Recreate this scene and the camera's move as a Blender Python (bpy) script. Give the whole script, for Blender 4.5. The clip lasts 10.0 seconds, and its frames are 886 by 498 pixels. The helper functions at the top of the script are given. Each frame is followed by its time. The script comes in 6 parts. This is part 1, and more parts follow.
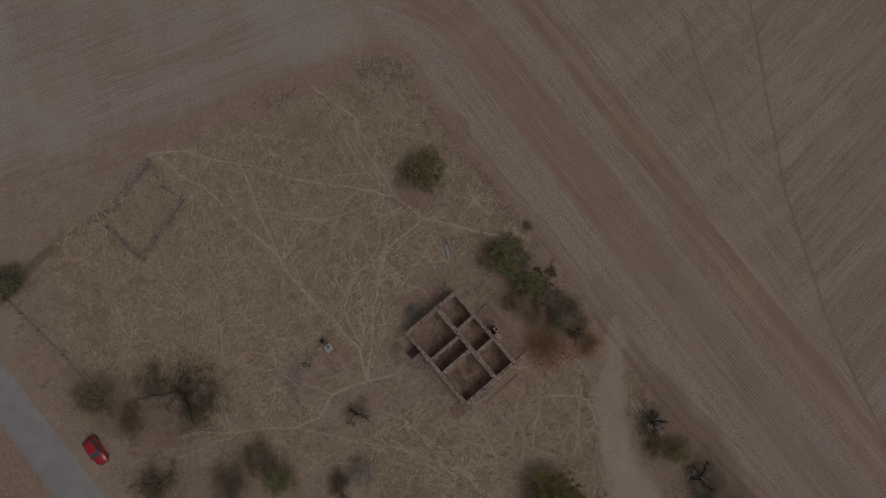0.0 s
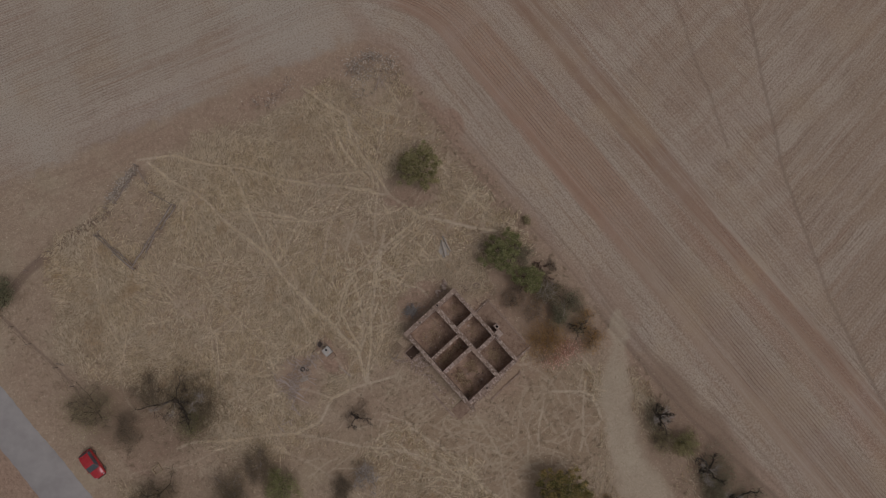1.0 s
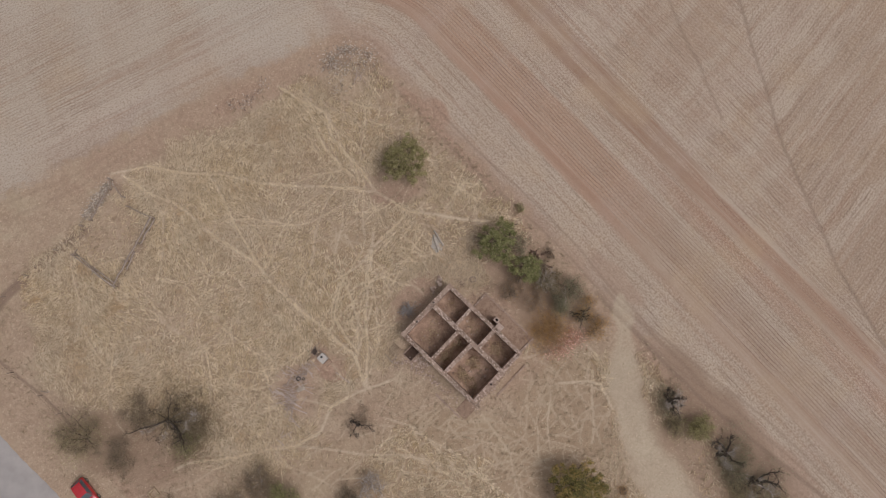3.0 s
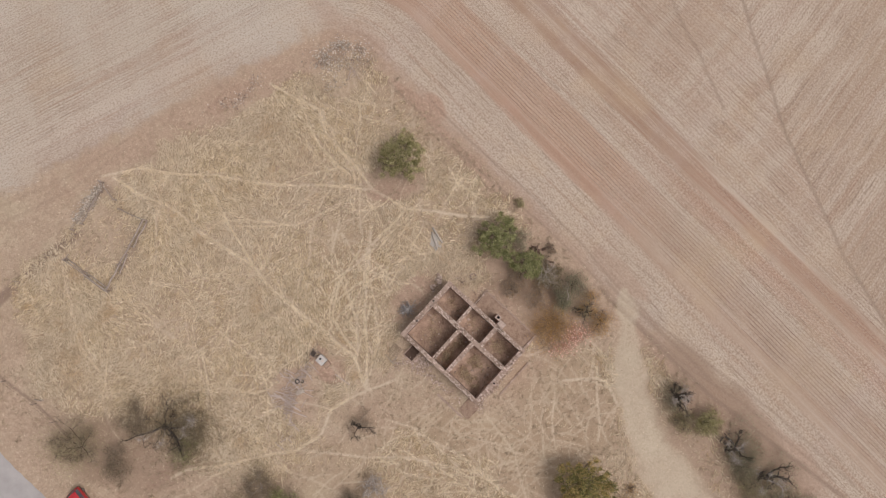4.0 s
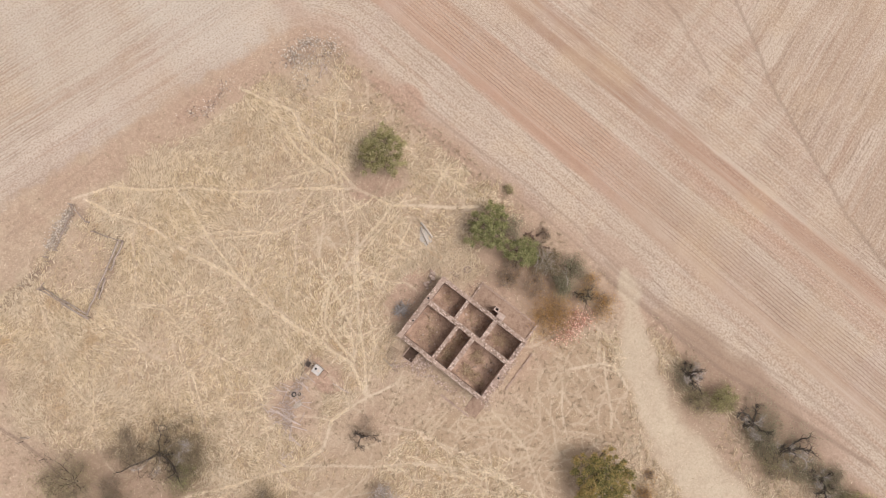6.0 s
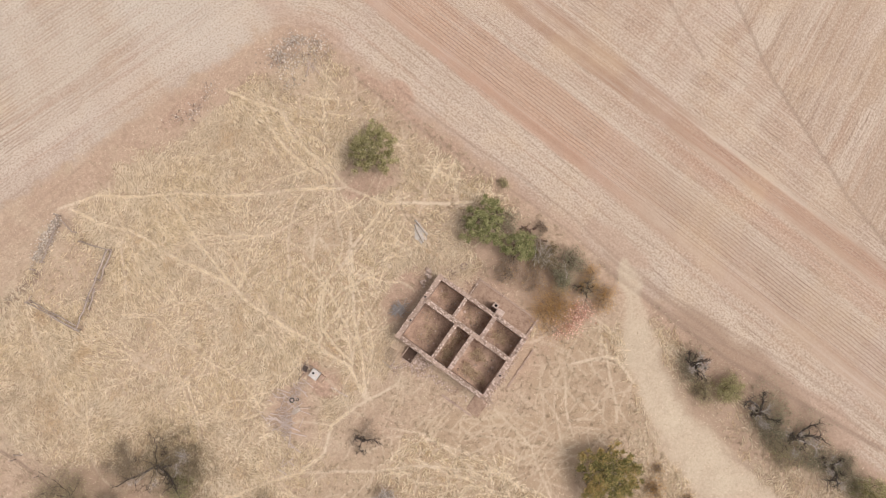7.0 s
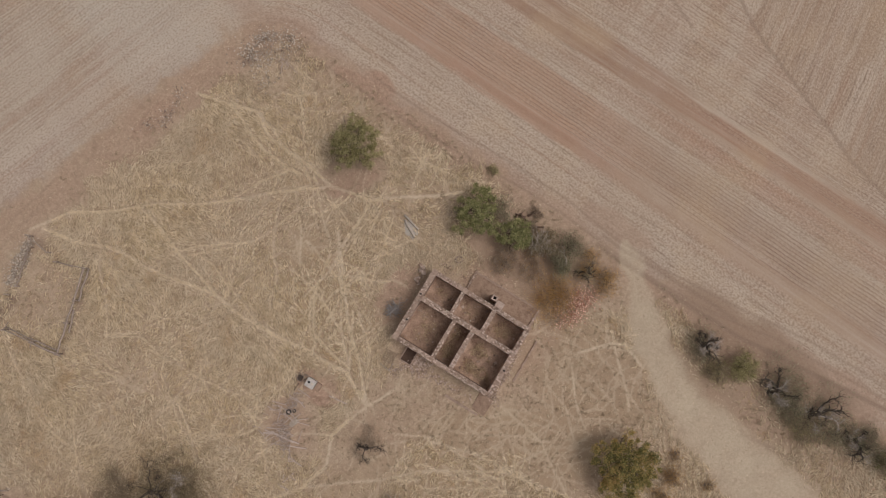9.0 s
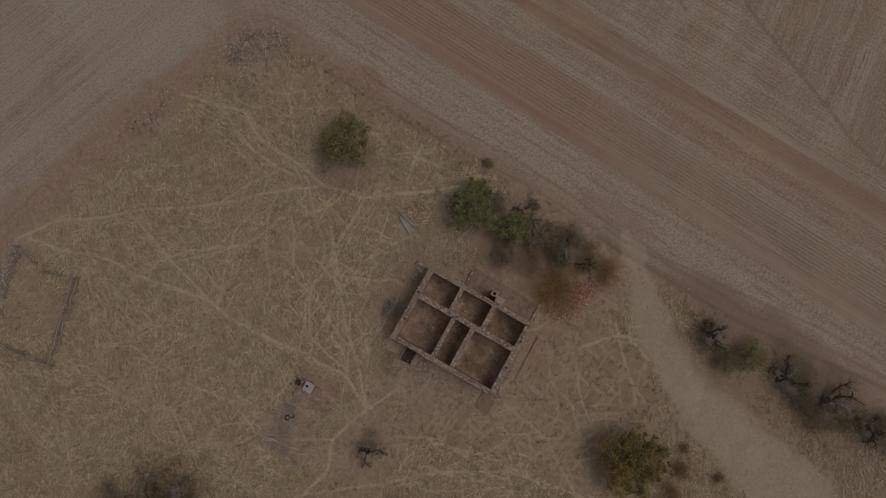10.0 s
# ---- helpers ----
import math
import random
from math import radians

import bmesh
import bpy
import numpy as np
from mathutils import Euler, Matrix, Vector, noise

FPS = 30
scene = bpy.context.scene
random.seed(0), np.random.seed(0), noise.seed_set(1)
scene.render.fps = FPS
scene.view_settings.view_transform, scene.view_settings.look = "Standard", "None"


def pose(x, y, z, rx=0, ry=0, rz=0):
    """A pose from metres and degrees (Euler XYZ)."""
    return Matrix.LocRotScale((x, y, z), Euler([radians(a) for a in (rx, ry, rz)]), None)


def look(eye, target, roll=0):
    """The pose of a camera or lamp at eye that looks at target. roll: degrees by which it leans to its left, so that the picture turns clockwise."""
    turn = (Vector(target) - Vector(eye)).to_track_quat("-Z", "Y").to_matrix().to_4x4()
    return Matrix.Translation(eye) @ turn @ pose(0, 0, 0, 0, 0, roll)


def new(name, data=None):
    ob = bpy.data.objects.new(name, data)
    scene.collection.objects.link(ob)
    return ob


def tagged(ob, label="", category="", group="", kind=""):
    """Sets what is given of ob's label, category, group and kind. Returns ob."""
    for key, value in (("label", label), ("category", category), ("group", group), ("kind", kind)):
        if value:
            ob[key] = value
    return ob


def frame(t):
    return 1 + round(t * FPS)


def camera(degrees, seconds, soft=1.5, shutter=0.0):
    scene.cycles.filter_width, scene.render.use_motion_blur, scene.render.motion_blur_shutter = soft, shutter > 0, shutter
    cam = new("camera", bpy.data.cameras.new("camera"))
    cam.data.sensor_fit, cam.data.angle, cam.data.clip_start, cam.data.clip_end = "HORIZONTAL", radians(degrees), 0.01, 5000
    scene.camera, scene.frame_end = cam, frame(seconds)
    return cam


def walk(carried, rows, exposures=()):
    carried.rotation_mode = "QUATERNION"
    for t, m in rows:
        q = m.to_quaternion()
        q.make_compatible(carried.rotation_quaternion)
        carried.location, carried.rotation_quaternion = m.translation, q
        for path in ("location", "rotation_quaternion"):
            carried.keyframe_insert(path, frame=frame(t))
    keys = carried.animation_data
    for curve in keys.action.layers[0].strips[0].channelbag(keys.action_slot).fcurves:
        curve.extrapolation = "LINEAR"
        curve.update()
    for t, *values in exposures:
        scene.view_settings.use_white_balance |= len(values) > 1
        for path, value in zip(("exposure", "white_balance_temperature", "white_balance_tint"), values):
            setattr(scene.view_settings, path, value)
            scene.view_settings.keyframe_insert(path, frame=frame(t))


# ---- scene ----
cam = camera(70.0, 10.0, soft=1.0)
# seconds, place, turn
PATH = [
    (0.0, 0.577, -8.615, 73.740, 6.771, 0.647, 2.429),
    (0.5, 0.643, -8.694, 73.100, 6.771, 0.647, 1.314),
    (1.0, 0.634, -8.770, 72.446, 6.771, 0.647, 0.488),
    (1.5, 0.695, -8.889, 71.758, 6.771, 0.647, -0.576),
    (2.0, 0.800, -8.979, 71.070, 6.771, 0.647, -1.794),
    (2.5, 0.820, -9.050, 70.392, 6.771, 0.647, -2.716),
    (4.0, 0.716, -9.263, 68.349, 6.771, 0.647, -4.675),
    (4.5, 0.659, -9.371, 67.617, 6.771, 0.647, -5.184),
    (5.0, 0.795, -9.472, 66.928, 6.771, 0.647, -6.739),
    (5.5, 0.853, -9.549, 66.295, 6.771, 0.647, -8.346),
    (7.0, 1.011, -9.821, 64.337, 6.771, 0.647, -11.794),
    (7.5, 1.028, -9.936, 63.665, 6.771, 0.647, -12.855),
    (8.0, 1.038, -10.030, 62.949, 6.771, 0.647, -13.840),
    (8.5, 1.091, -10.106, 62.239, 6.771, 0.647, -14.757),
    (9.0, 1.076, -10.173, 61.548, 6.771, 0.647, -15.817),
    (9.5, 1.094, -10.319, 60.878, 6.771, 0.647, -16.847),
    (10.0, 1.056, -10.382, 60.096, 6.771, 0.647, -17.748),
]
STOPS = [(0.0, -2.2), (0.5, -1.88), (1.0, -1.6), (1.5, -1.33), (2.0, -1.07), (2.5, -0.87), (3.2, -0.58), (4.0, -0.28), (4.5, -0.06), (5.0, 0.07), (5.5, 0.12),
         (7.0, 0.16), (7.5, 0.16), (8.0, 0.1), (8.5, -0.3), (9.0, -0.68), (9.5, -1.25), (10.0, -1.95)]
BASE = -0.08
walk(cam, [(t, pose(*row)) for t, *row in PATH], [(t, BASE + s, 6050 + min(t, 8) * 50, 15) for t, s in STOPS])

# ---- sky and sun: thin overcast, a soft sun ----
SUN_WAY = Vector((0.74, -0.35, 1.5)).normalized()
world = bpy.data.worlds.new("sky")
scene.world = world
world.use_nodes = True
wn = world.node_tree
sky = wn.nodes.new("ShaderNodeTexSky")
sky.sky_type, sky.sun_disc = "NISHITA", False
sky.sun_elevation = math.asin(SUN_WAY.z)
sky.sun_rotation = math.atan2(SUN_WAY.x, SUN_WAY.y)
sky.air_density, sky.dust_density, sky.ozone_density = 1.0, 4.2, 1.0
wn.nodes["Background"].inputs["Strength"].default_value = 0.14
veil = wn.nodes.new("ShaderNodeHueSaturation")  # thin cloud takes the blue out of the sky
veil.inputs["Saturation"].default_value = 0.15
wn.links.new(sky.outputs[0], veil.inputs["Color"])
wn.links.new(veil.outputs[0], wn.nodes["Background"].inputs["Color"])
lamp = bpy.data.lights.new("sun", "SUN")
lamp.energy, lamp.angle, lamp.color = 1.3, radians(29), (1.0, 0.96, 0.91)
new("sun", lamp).matrix_world = look(SUN_WAY * 200, (0, 0, 0))

# ---- materials ----
def material(name, rough=0.9, metal=0.0):
    m = bpy.data.materials.new(name)
    m.use_nodes = True
    t = m.node_tree
    b = t.nodes["Principled BSDF"]
    b.inputs["Roughness"].default_value = rough
    b.inputs["Metallic"].default_value = metal
    b.inputs["Specular IOR Level"].default_value = 0.25
    return m, t, b


def put(t, kind, **values):
    n = t.nodes.new("ShaderNode" + kind)
    for k, val in values.items():
        k = k.replace("_", " ")
        n.inputs[k].default_value = val
    return n


def noise_of(t, scale, detail=6.0, rough=0.6, vector=None):
    n = put(t, "TexNoise", Scale=scale, Detail=detail, Roughness=rough)
    if vector is None:
        vector = t.nodes.new("ShaderNodeTexCoord").outputs["Object"]
    t.links.new(vector, n.inputs["Vector"])
    return n.outputs["Fac"]


def ramp_of(t, fac, stops):
    r = t.nodes.new("ShaderNodeValToRGB")
    e = r.color_ramp.elements
    e.remove(e[1])
    e[0].position, e[0].color = stops[0][0], (*stops[0][1], 1)
    for p, c in stops[1:]:
        e.new(p).color = (*c, 1)
    t.links.new(fac, r.inputs["Fac"])
    return r.outputs["Color"]


def grey(lo, hi):
    return [(lo, (0, 0, 0)), (hi, (1, 1, 1))]


def mix(t, fac, a, b, blend="MIX"):
    n = t.nodes.new("ShaderNodeMix")
    n.data_type, n.blend_type = "RGBA", blend
    for sock, val in ((n.inputs[0], fac), (n.inputs[6], a), (n.inputs[7], b)):
        if isinstance(val, (int, float)):
            sock.default_value = val
        elif isinstance(val, tuple):
            sock.default_value = (*val, 1)
        else:
            t.links.new(val, sock)
    return n.outputs[2]


def calc(t, op, a, b=0.0, clamp=False):
    n = t.nodes.new("ShaderNodeMath")
    n.operation, n.use_clamp = op, clamp
    for sock, val in ((n.inputs[0], a), (n.inputs[1], b)):
        if isinstance(val, (int, float)):
            sock.default_value = val
        else:
            t.links.new(val, sock)
    return n.outputs[0]


def attr(t, name):
    n = t.nodes.new("ShaderNodeAttribute")
    n.attribute_name = name
    return n.outputs["Fac"]


def bump(t, b, height, strength=0.4, distance=0.05):
    n = put(t, "Bump", Strength=strength, Distance=distance)
    t.links.new(height, n.inputs["Height"])
    t.links.new(n.outputs["Normal"], b.inputs["Normal"])


def speckled(name, dark, light, scale=6.0, fine=40.0, rough=0.9, relief=0.4, metal=0.0, island=False, random_tint=0.0):
    """Two-scale mottled surface; island or random_tint vary piece by piece."""
    m, t, b = material(name, rough, metal)
    big, small = noise_of(t, scale), noise_of(t, fine, 3.0)
    both = calc(t, "ADD", calc(t, "MULTIPLY", big, 0.65), calc(t, "MULTIPLY", small, 0.35))
    if island:
        g = t.nodes.new("ShaderNodeNewGeometry").outputs["Random Per Island"]
        both = calc(t, "ADD", calc(t, "MULTIPLY", both, 0.45), calc(t, "MULTIPLY", g, 0.5))
    if random_tint:
        o = t.nodes.new("ShaderNodeObjectInfo").outputs["Random"]
        both = calc(t, "ADD", both, calc(t, "MULTIPLY", calc(t, "SUBTRACT", o, 0.5), random_tint))
    t.links.new(ramp_of(t, both, [(0.3, dark), (0.7, light)]), b.inputs["Base Color"])
    bump(t, b, both, relief, 0.03)
    return m


def leafy(name, stops, glow=0.35, patches=1.7):
    """Small leaves: colour by leaf, some light let through."""
    m, t, b = material(name, 0.65)
    g = t.nodes.new("ShaderNodeNewGeometry").outputs["Random Per Island"]
    patch = ramp_of(t, noise_of(t, patches, 3.0), grey(0.3, 0.7))
    fac = calc(t, "ADD", calc(t, "MULTIPLY", g, 0.55), calc(t, "MULTIPLY", patch, 0.48))
    c = ramp_of(t, fac, stops)
    t.links.new(c, b.inputs["Base Color"])
    tr = t.nodes.new("ShaderNodeBsdfTranslucent")
    t.links.new(c, tr.inputs["Color"])
    mx = t.nodes.new("ShaderNodeMixShader")
    mx.inputs[0].default_value = glow
    t.links.new(b.outputs[0], mx.inputs[1])
    t.links.new(tr.outputs[0], mx.inputs[2])
    t.links.new(mx.outputs[0], t.nodes["Material Output"].inputs["Surface"])
    return m


def straw(name, stops, greyed, glow=0.25):
    """Dry stalks: colour by stalk, with broad drifts of greyer and yellower grass."""
    m = leafy(name, stops, glow, 0.9)
    t = m.node_tree
    drift = ramp_of(t, noise_of(t, 0.11, 4.0, 0.6), grey(0.40, 0.62))
    rusty = ramp_of(t, noise_of(t, 0.24, 5.0, 0.68), grey(0.56, 0.66))
    for n in [k for k in t.nodes if k.bl_idname in ("ShaderNodeBsdfPrincipled", "ShaderNodeBsdfTranslucent")]:
        sock = n.inputs[0]
        c = sock.links[0].from_socket
        c = mix(t, calc(t, "MULTIPLY", drift, 0.75), c, mix(t, 0.6, c, greyed))
        t.links.new(mix(t, calc(t, "MULTIPLY", rusty, 0.7), c, mix(t, 0.65, c, (0.52, 0.33, 0.17))), sock)
    return m


STRAW = straw("straw", [(0.15, (0.42, 0.31, 0.19)), (0.45, (0.64, 0.50, 0.32)), (0.85, (0.82, 0.69, 0.49))], (0.60, 0.49, 0.36), 0.3)
PALE_STRAW = straw("pale_straw", [(0.12, (0.47, 0.345, 0.205)), (0.40, (0.665, 0.52, 0.32)), (0.62, (0.77, 0.63, 0.42)), (0.9, (0.86, 0.725, 0.52))], (0.66, 0.55, 0.43))
TRODDEN = leafy("trodden_straw", [(0.15, (0.56, 0.435, 0.275)), (0.5, (0.71, 0.57, 0.38)), (0.9, (0.85, 0.71, 0.51))], 0.2)
TUFT = leafy("dull_tuft", [(0.2, (0.25, 0.18, 0.115)), (0.6, (0.42, 0.32, 0.21)), (0.9, (0.58, 0.46, 0.31))], 0.2)
DEBRIS = leafy("blown_straw", [(0.1, (0.22, 0.155, 0.095)), (0.45, (0.46, 0.35, 0.23)), (0.9, (0.78, 0.64, 0.45))], 0.15)
WEED = leafy("dry_weed", [(0.2, (0.34, 0.235, 0.14)), (0.8, (0.60, 0.46, 0.30))], 0.25)
GREEN = leafy("green_leaf", [(0.2, (0.15, 0.13, 0.05)), (0.5, (0.36, 0.32, 0.14)), (0.9, (0.62, 0.54, 0.30))], 0.3)
BRIGHT = leafy("bright_leaf", [(0.2, (0.145, 0.145, 0.055)), (0.5, (0.33, 0.325, 0.135)), (0.9, (0.60, 0.56, 0.28))], 0.35)
OLIVE = leafy("olive_leaf", [(0.2, (0.25, 0.205, 0.10)), (0.6, (0.46, 0.39, 0.21)), (0.9, (0.62, 0.53, 0.31))], 0.3)
SAGE = leafy("sage_leaf", [(0.2, (0.15, 0.14, 0.078)), (0.6, (0.315, 0.29, 0.172)), (0.9, (0.50, 0.46, 0.295))], 0.3)
AUTUMN = leafy("turning_leaf", [(0.2, (0.13, 0.125, 0.045)), (0.42, (0.29, 0.265, 0.09)), (0.6, (0.48, 0.355, 0.13)), (0.85, (0.60, 0.395, 0.16))], 0.3, 0.45)
RUST = leafy("rusty_leaf", [(0.2, (0.39, 0.22, 0.085)), (0.6, (0.60, 0.375, 0.145)), (0.95, (0.76, 0.54, 0.265))], 0.5)
DUSK = leafy("dusky_leaf", [(0.2, (0.15, 0.115, 0.062)), (0.55, (0.30, 0.235, 0.13)), (0.9, (0.48, 0.385, 0.235))], 0.35)
SMOKE = speckled("smoky_twig", (0.20, 0.145, 0.092), (0.43, 0.335, 0.235), 3, 50, island=True)
BARK = speckled("dark_bark", (0.032, 0.023, 0.018), (0.105, 0.08, 0.062), 5, 60)
GREYWOOD = speckled("dark_grey_deadwood", (0.18, 0.155, 0.135), (0.50, 0.45, 0.41), 4, 60, island=True)
TWIG = speckled("brown_twig", (0.25, 0.18, 0.12), (0.52, 0.40, 0.29), 3, 50, island=True)
DEAD = speckled("silver_dead_wood", (0.31, 0.255, 0.21), (0.66, 0.57, 0.485), 4, 60, island=True)
PALEWOOD = speckled("pale_new_board", (0.36, 0.26, 0.16), (0.62, 0.48, 0.32), 5, 70, island=True)
ROOTWOOD = speckled("red_brown_root", (0.06, 0.036, 0.028), (0.26, 0.165, 0.12), 5, 60, island=True)
LOG = speckled("weathered_log", (0.30, 0.245, 0.195), (0.60, 0.51, 0.42), 5, 70, island=True)
RAIL = speckled("weathered_rail", (0.155, 0.11, 0.085), (0.56, 0.455, 0.37), 7, 70, island=True)
WALL = speckled("rubble_wall_plaster", (0.25, 0.165, 0.12), (0.54, 0.40, 0.31), 2.5, 18, relief=0.8)
STONE = speckled("pale_rubble_stone", (0.31, 0.215, 0.16), (0.64, 0.50, 0.405), 5, 30, relief=0.7, random_tint=0.55)
REDSTONE = speckled("red_rubble_stone", (0.43, 0.205, 0.135), (0.86, 0.58, 0.44), 5, 30, relief=0.7, random_tint=0.9)
GREYSTONE = speckled("buff_field_stone", (0.30, 0.24, 0.185), (0.68, 0.57, 0.455), 5, 30, relief=0.7, random_tint=0.6)
FLOOR = speckled("earth_floor", (0.15, 0.085, 0.055), (0.64, 0.445, 0.32), 1.0, 7, relief=0.9)
DARKSTONE = speckled("brown_debris_stone", (0.20, 0.135, 0.10), (0.48, 0.36, 0.28), 5, 30, relief=0.7, random_tint=0.6)
PLANKWOOD = speckled("bleached_plank", (0.35, 0.26, 0.21), (0.72, 0.59, 0.495), 5, 70, island=True)
# earth darkened to hold the shade of a deep pit
PIT_SHADE = speckled("pit_shade_earth", (0.05, 0.03, 0.022), (0.13, 0.08, 0.055), 3, 20)
PLASTER = speckled("pink_plaster", (0.33, 0.235, 0.18), (0.60, 0.46, 0.375), 4, 25, relief=0.6)
PAVE = speckled("beaten_earth_terrace", (0.20, 0.122, 0.08), (0.47, 0.33, 0.235), 2.0, 9, relief=1.0)
# near black for the dark inside holes and for a lid
HOLE_BLACK = speckled("hole_black", (0.012, 0.01, 0.009), (0.03, 0.026, 0.023), 6, 40)
WHITE = speckled("whitewashed_concrete", (0.40, 0.35, 0.30), (0.66, 0.60, 0.54), 4, 40, 0.8)
ASH = speckled("pale_ash", (0.42, 0.36, 0.30), (0.60, 0.54, 0.47), 3, 20)
RUBBER = speckled("tyre_rubber", (0.03, 0.028, 0.026), (0.085, 0.078, 0.07), 8, 60, 0.85)
RED = speckled("red_car_paint", (0.46, 0.022, 0.028), (0.54, 0.035, 0.04), 2, 30, 0.22, 0.02)
RED.node_tree.nodes["Principled BSDF"].inputs["Specular IOR Level"].default_value = 0.6
RED.node_tree.nodes["Principled BSDF"].inputs["Coat Weight"].default_value = 0.5
# base colour lightened to carry the grey of the mirrored sky
GLASS, _t, _b = material("sky_grey_car_glass", 0.2)
_b.inputs["Base Color"].default_value = (0.22, 0.24, 0.25, 1)
_b.inputs["Specular IOR Level"].default_value = 0.6
STEEL = speckled("wheel_rim_metal", (0.35, 0.35, 0.36), (0.55, 0.55, 0.56), 8, 40, 0.35, 0.2, 0.9)
LIGHT = speckled("headlamp_plastic", (0.6, 0.6, 0.6), (0.75, 0.75, 0.75), 8, 40, 0.2, 0.1)
WIRE = speckled("rusty_wire", (0.06, 0.045, 0.035), (0.14, 0.10, 0.08), 8, 40, 0.7, 0.2, 0.5)


def ground_material():
    m, t, b = material("dry_ground", 0.95)
    pos = t.nodes.new("ShaderNodeTexCoord").outputs["Object"]
    n_big, n_mid = noise_of(t, 0.07, 5.0, 0.6, pos), noise_of(t, 0.45, 6.0, 0.65, pos)
    n_small, n_fine = noise_of(t, 3.0, 6.0, 0.7, pos), noise_of(t, 14.0, 4.0, 0.7, pos)
    # furrow coordinates: across and along the tilled lines
    across, along = attr(t, "across"), attr(t, "along")
    comb = t.nodes.new("ShaderNodeCombineXYZ")
    t.links.new(calc(t, "MULTIPLY", across, 1.0), comb.inputs[0])
    t.links.new(calc(t, "MULTIPLY", along, 0.045), comb.inputs[1])
    streak = noise_of(t, 0.9, 5.0, 0.62, comb.outputs[0])
    comb2 = t.nodes.new("ShaderNodeCombineXYZ")
    t.links.new(calc(t, "MULTIPLY", across, 3.6), comb2.inputs[0])
    t.links.new(calc(t, "MULTIPLY", along, 0.20), comb2.inputs[1])
    lines = noise_of(t, 1.0, 4.0, 0.7, comb2.outputs[0])
    wide = t.nodes.new("ShaderNodeCombineXYZ")
    t.links.new(attr(t, "stripe"), wide.inputs[0])
    t.links.new(calc(t, "MULTIPLY", attr(t, "edge"), 0.06), wide.inputs[1])
    comb3 = t.nodes.new("ShaderNodeCombineXYZ")
    t.links.new(calc(t, "MULTIPLY", along, 1.0), comb3.inputs[0])
    t.links.new(calc(t, "MULTIPLY", across, 0.4), comb3.inputs[1])
    gate = ramp_of(t, noise_of(t, 0.16, 3.0, 0.6, comb3.outputs[0]), [(0.34, (0.35, 0.35, 0.35)), (0.56, (1, 1, 1))])
    wobble = calc(t, "MULTIPLY", noise_of(t, 0.5, 2.0, 0.5, pos), 0.25)
    comb = calc(t, "SINE", calc(t, "MULTIPLY", calc(t, "ADD", across, wobble), 2 * math.pi / 0.36))
    dash = t.nodes.new("ShaderNodeCombineXYZ")
    t.links.new(calc(t, "MULTIPLY", across, 2.6), dash.inputs[0])
    t.links.new(calc(t, "MULTIPLY", along, 0.16), dash.inputs[1])
    breaks = ramp_of(t, noise_of(t, 1.0, 3.0, 0.65, dash.outputs[0]), grey(0.37, 0.48))
    gate = calc(t, "MULTIPLY", gate, ramp_of(t, noise_of(t, 0.33, 5.0, 0.65, pos), [(0.34, (0.45, 0.45, 0.45)), (0.50, (1, 1, 1))]))
    # tilled fields: bands by their distance from the lot
    fray = calc(t, "MULTIPLY", calc(t, "SUBTRACT", noise_of(t, 1.0, 5.0, 0.7, dash.outputs[0]), 0.5), 1.8)
    band = calc(t, "DIVIDE", calc(t, "ADD", calc(t, "ADD", attr(t, "edge"), fray), calc(t, "MULTIPLY", calc(t, "SUBTRACT", streak, 0.5), 1.6)), 22.0)
    # unbroken drill rows in one wide band, loose flecks of stubble on the paler ones
    rows = calc(t, "MULTIPLY", ramp_of(t, band, [(0.34, (0, 0, 0)), (0.36, (0.85, 0.85, 0.85)), (0.53, (0.85, 0.85, 0.85)), (0.57, (0, 0, 0))]), calc(t, "SUBTRACT", 1.0, attr(t, "north")))
    rows = calc(t, "MULTIPLY", rows, ramp_of(t, noise_of(t, 0.2, 5.0, 0.65, pos), [(0.36, (0.35, 0.35, 0.35)), (0.52, (1, 1, 1))]))
    fleck = ramp_of(t, band, [(0.28, (1, 1, 1)), (0.305, (0.15, 0.15, 0.15)), (0.345, (0.2, 0.2, 0.2)), (0.36, (0.5, 0.5, 0.5)), (0.53, (0.55, 0.55, 0.55)), (0.57, (0.9, 0.9, 0.9)), (0.70, (0.8, 0.8, 0.8)),
                              (0.71, (0.15, 0.15, 0.15)), (0.755, (0.15, 0.15, 0.15)), (0.77, (0.6, 0.6, 0.6)), (0.795, (0.5, 0.5, 0.5)), (0.80, (0.15, 0.15, 0.15)), (0.825, (0.15, 0.15, 0.15)), (0.85, (0.9, 0.9, 0.9))])
    fleck = mix(t, attr(t, "north"), fleck, (0.8, 0.8, 0.8))
    furrow = calc(t, "MULTIPLY", calc(t, "MULTIPLY", ramp_of(t, comb, grey(0.35, 0.9)), calc(t, "MAXIMUM", gate, rows)), calc(t, "MAXIMUM", breaks, rows))
    pale, red, tan, brown = (0.515, 0.41, 0.31), (0.445, 0.268, 0.18), (0.465, 0.335, 0.24), (0.36, 0.225, 0.15)
    east = ramp_of(t, band, [(0.0, (0.36, 0.255, 0.19)), (0.05, (0.41, 0.295, 0.215)), (0.09, pale), (0.275, pale), (0.295, red), (0.345, red), (0.365, (0.49, 0.305, 0.203)), (0.53, (0.485, 0.315, 0.215)), (0.57, pale),
                             (0.70, tan), (0.71, brown), (0.755, brown), (0.765, tan), (0.795, tan), (0.80, brown), (0.82, brown), (0.87, pale), (1.0, tan)])
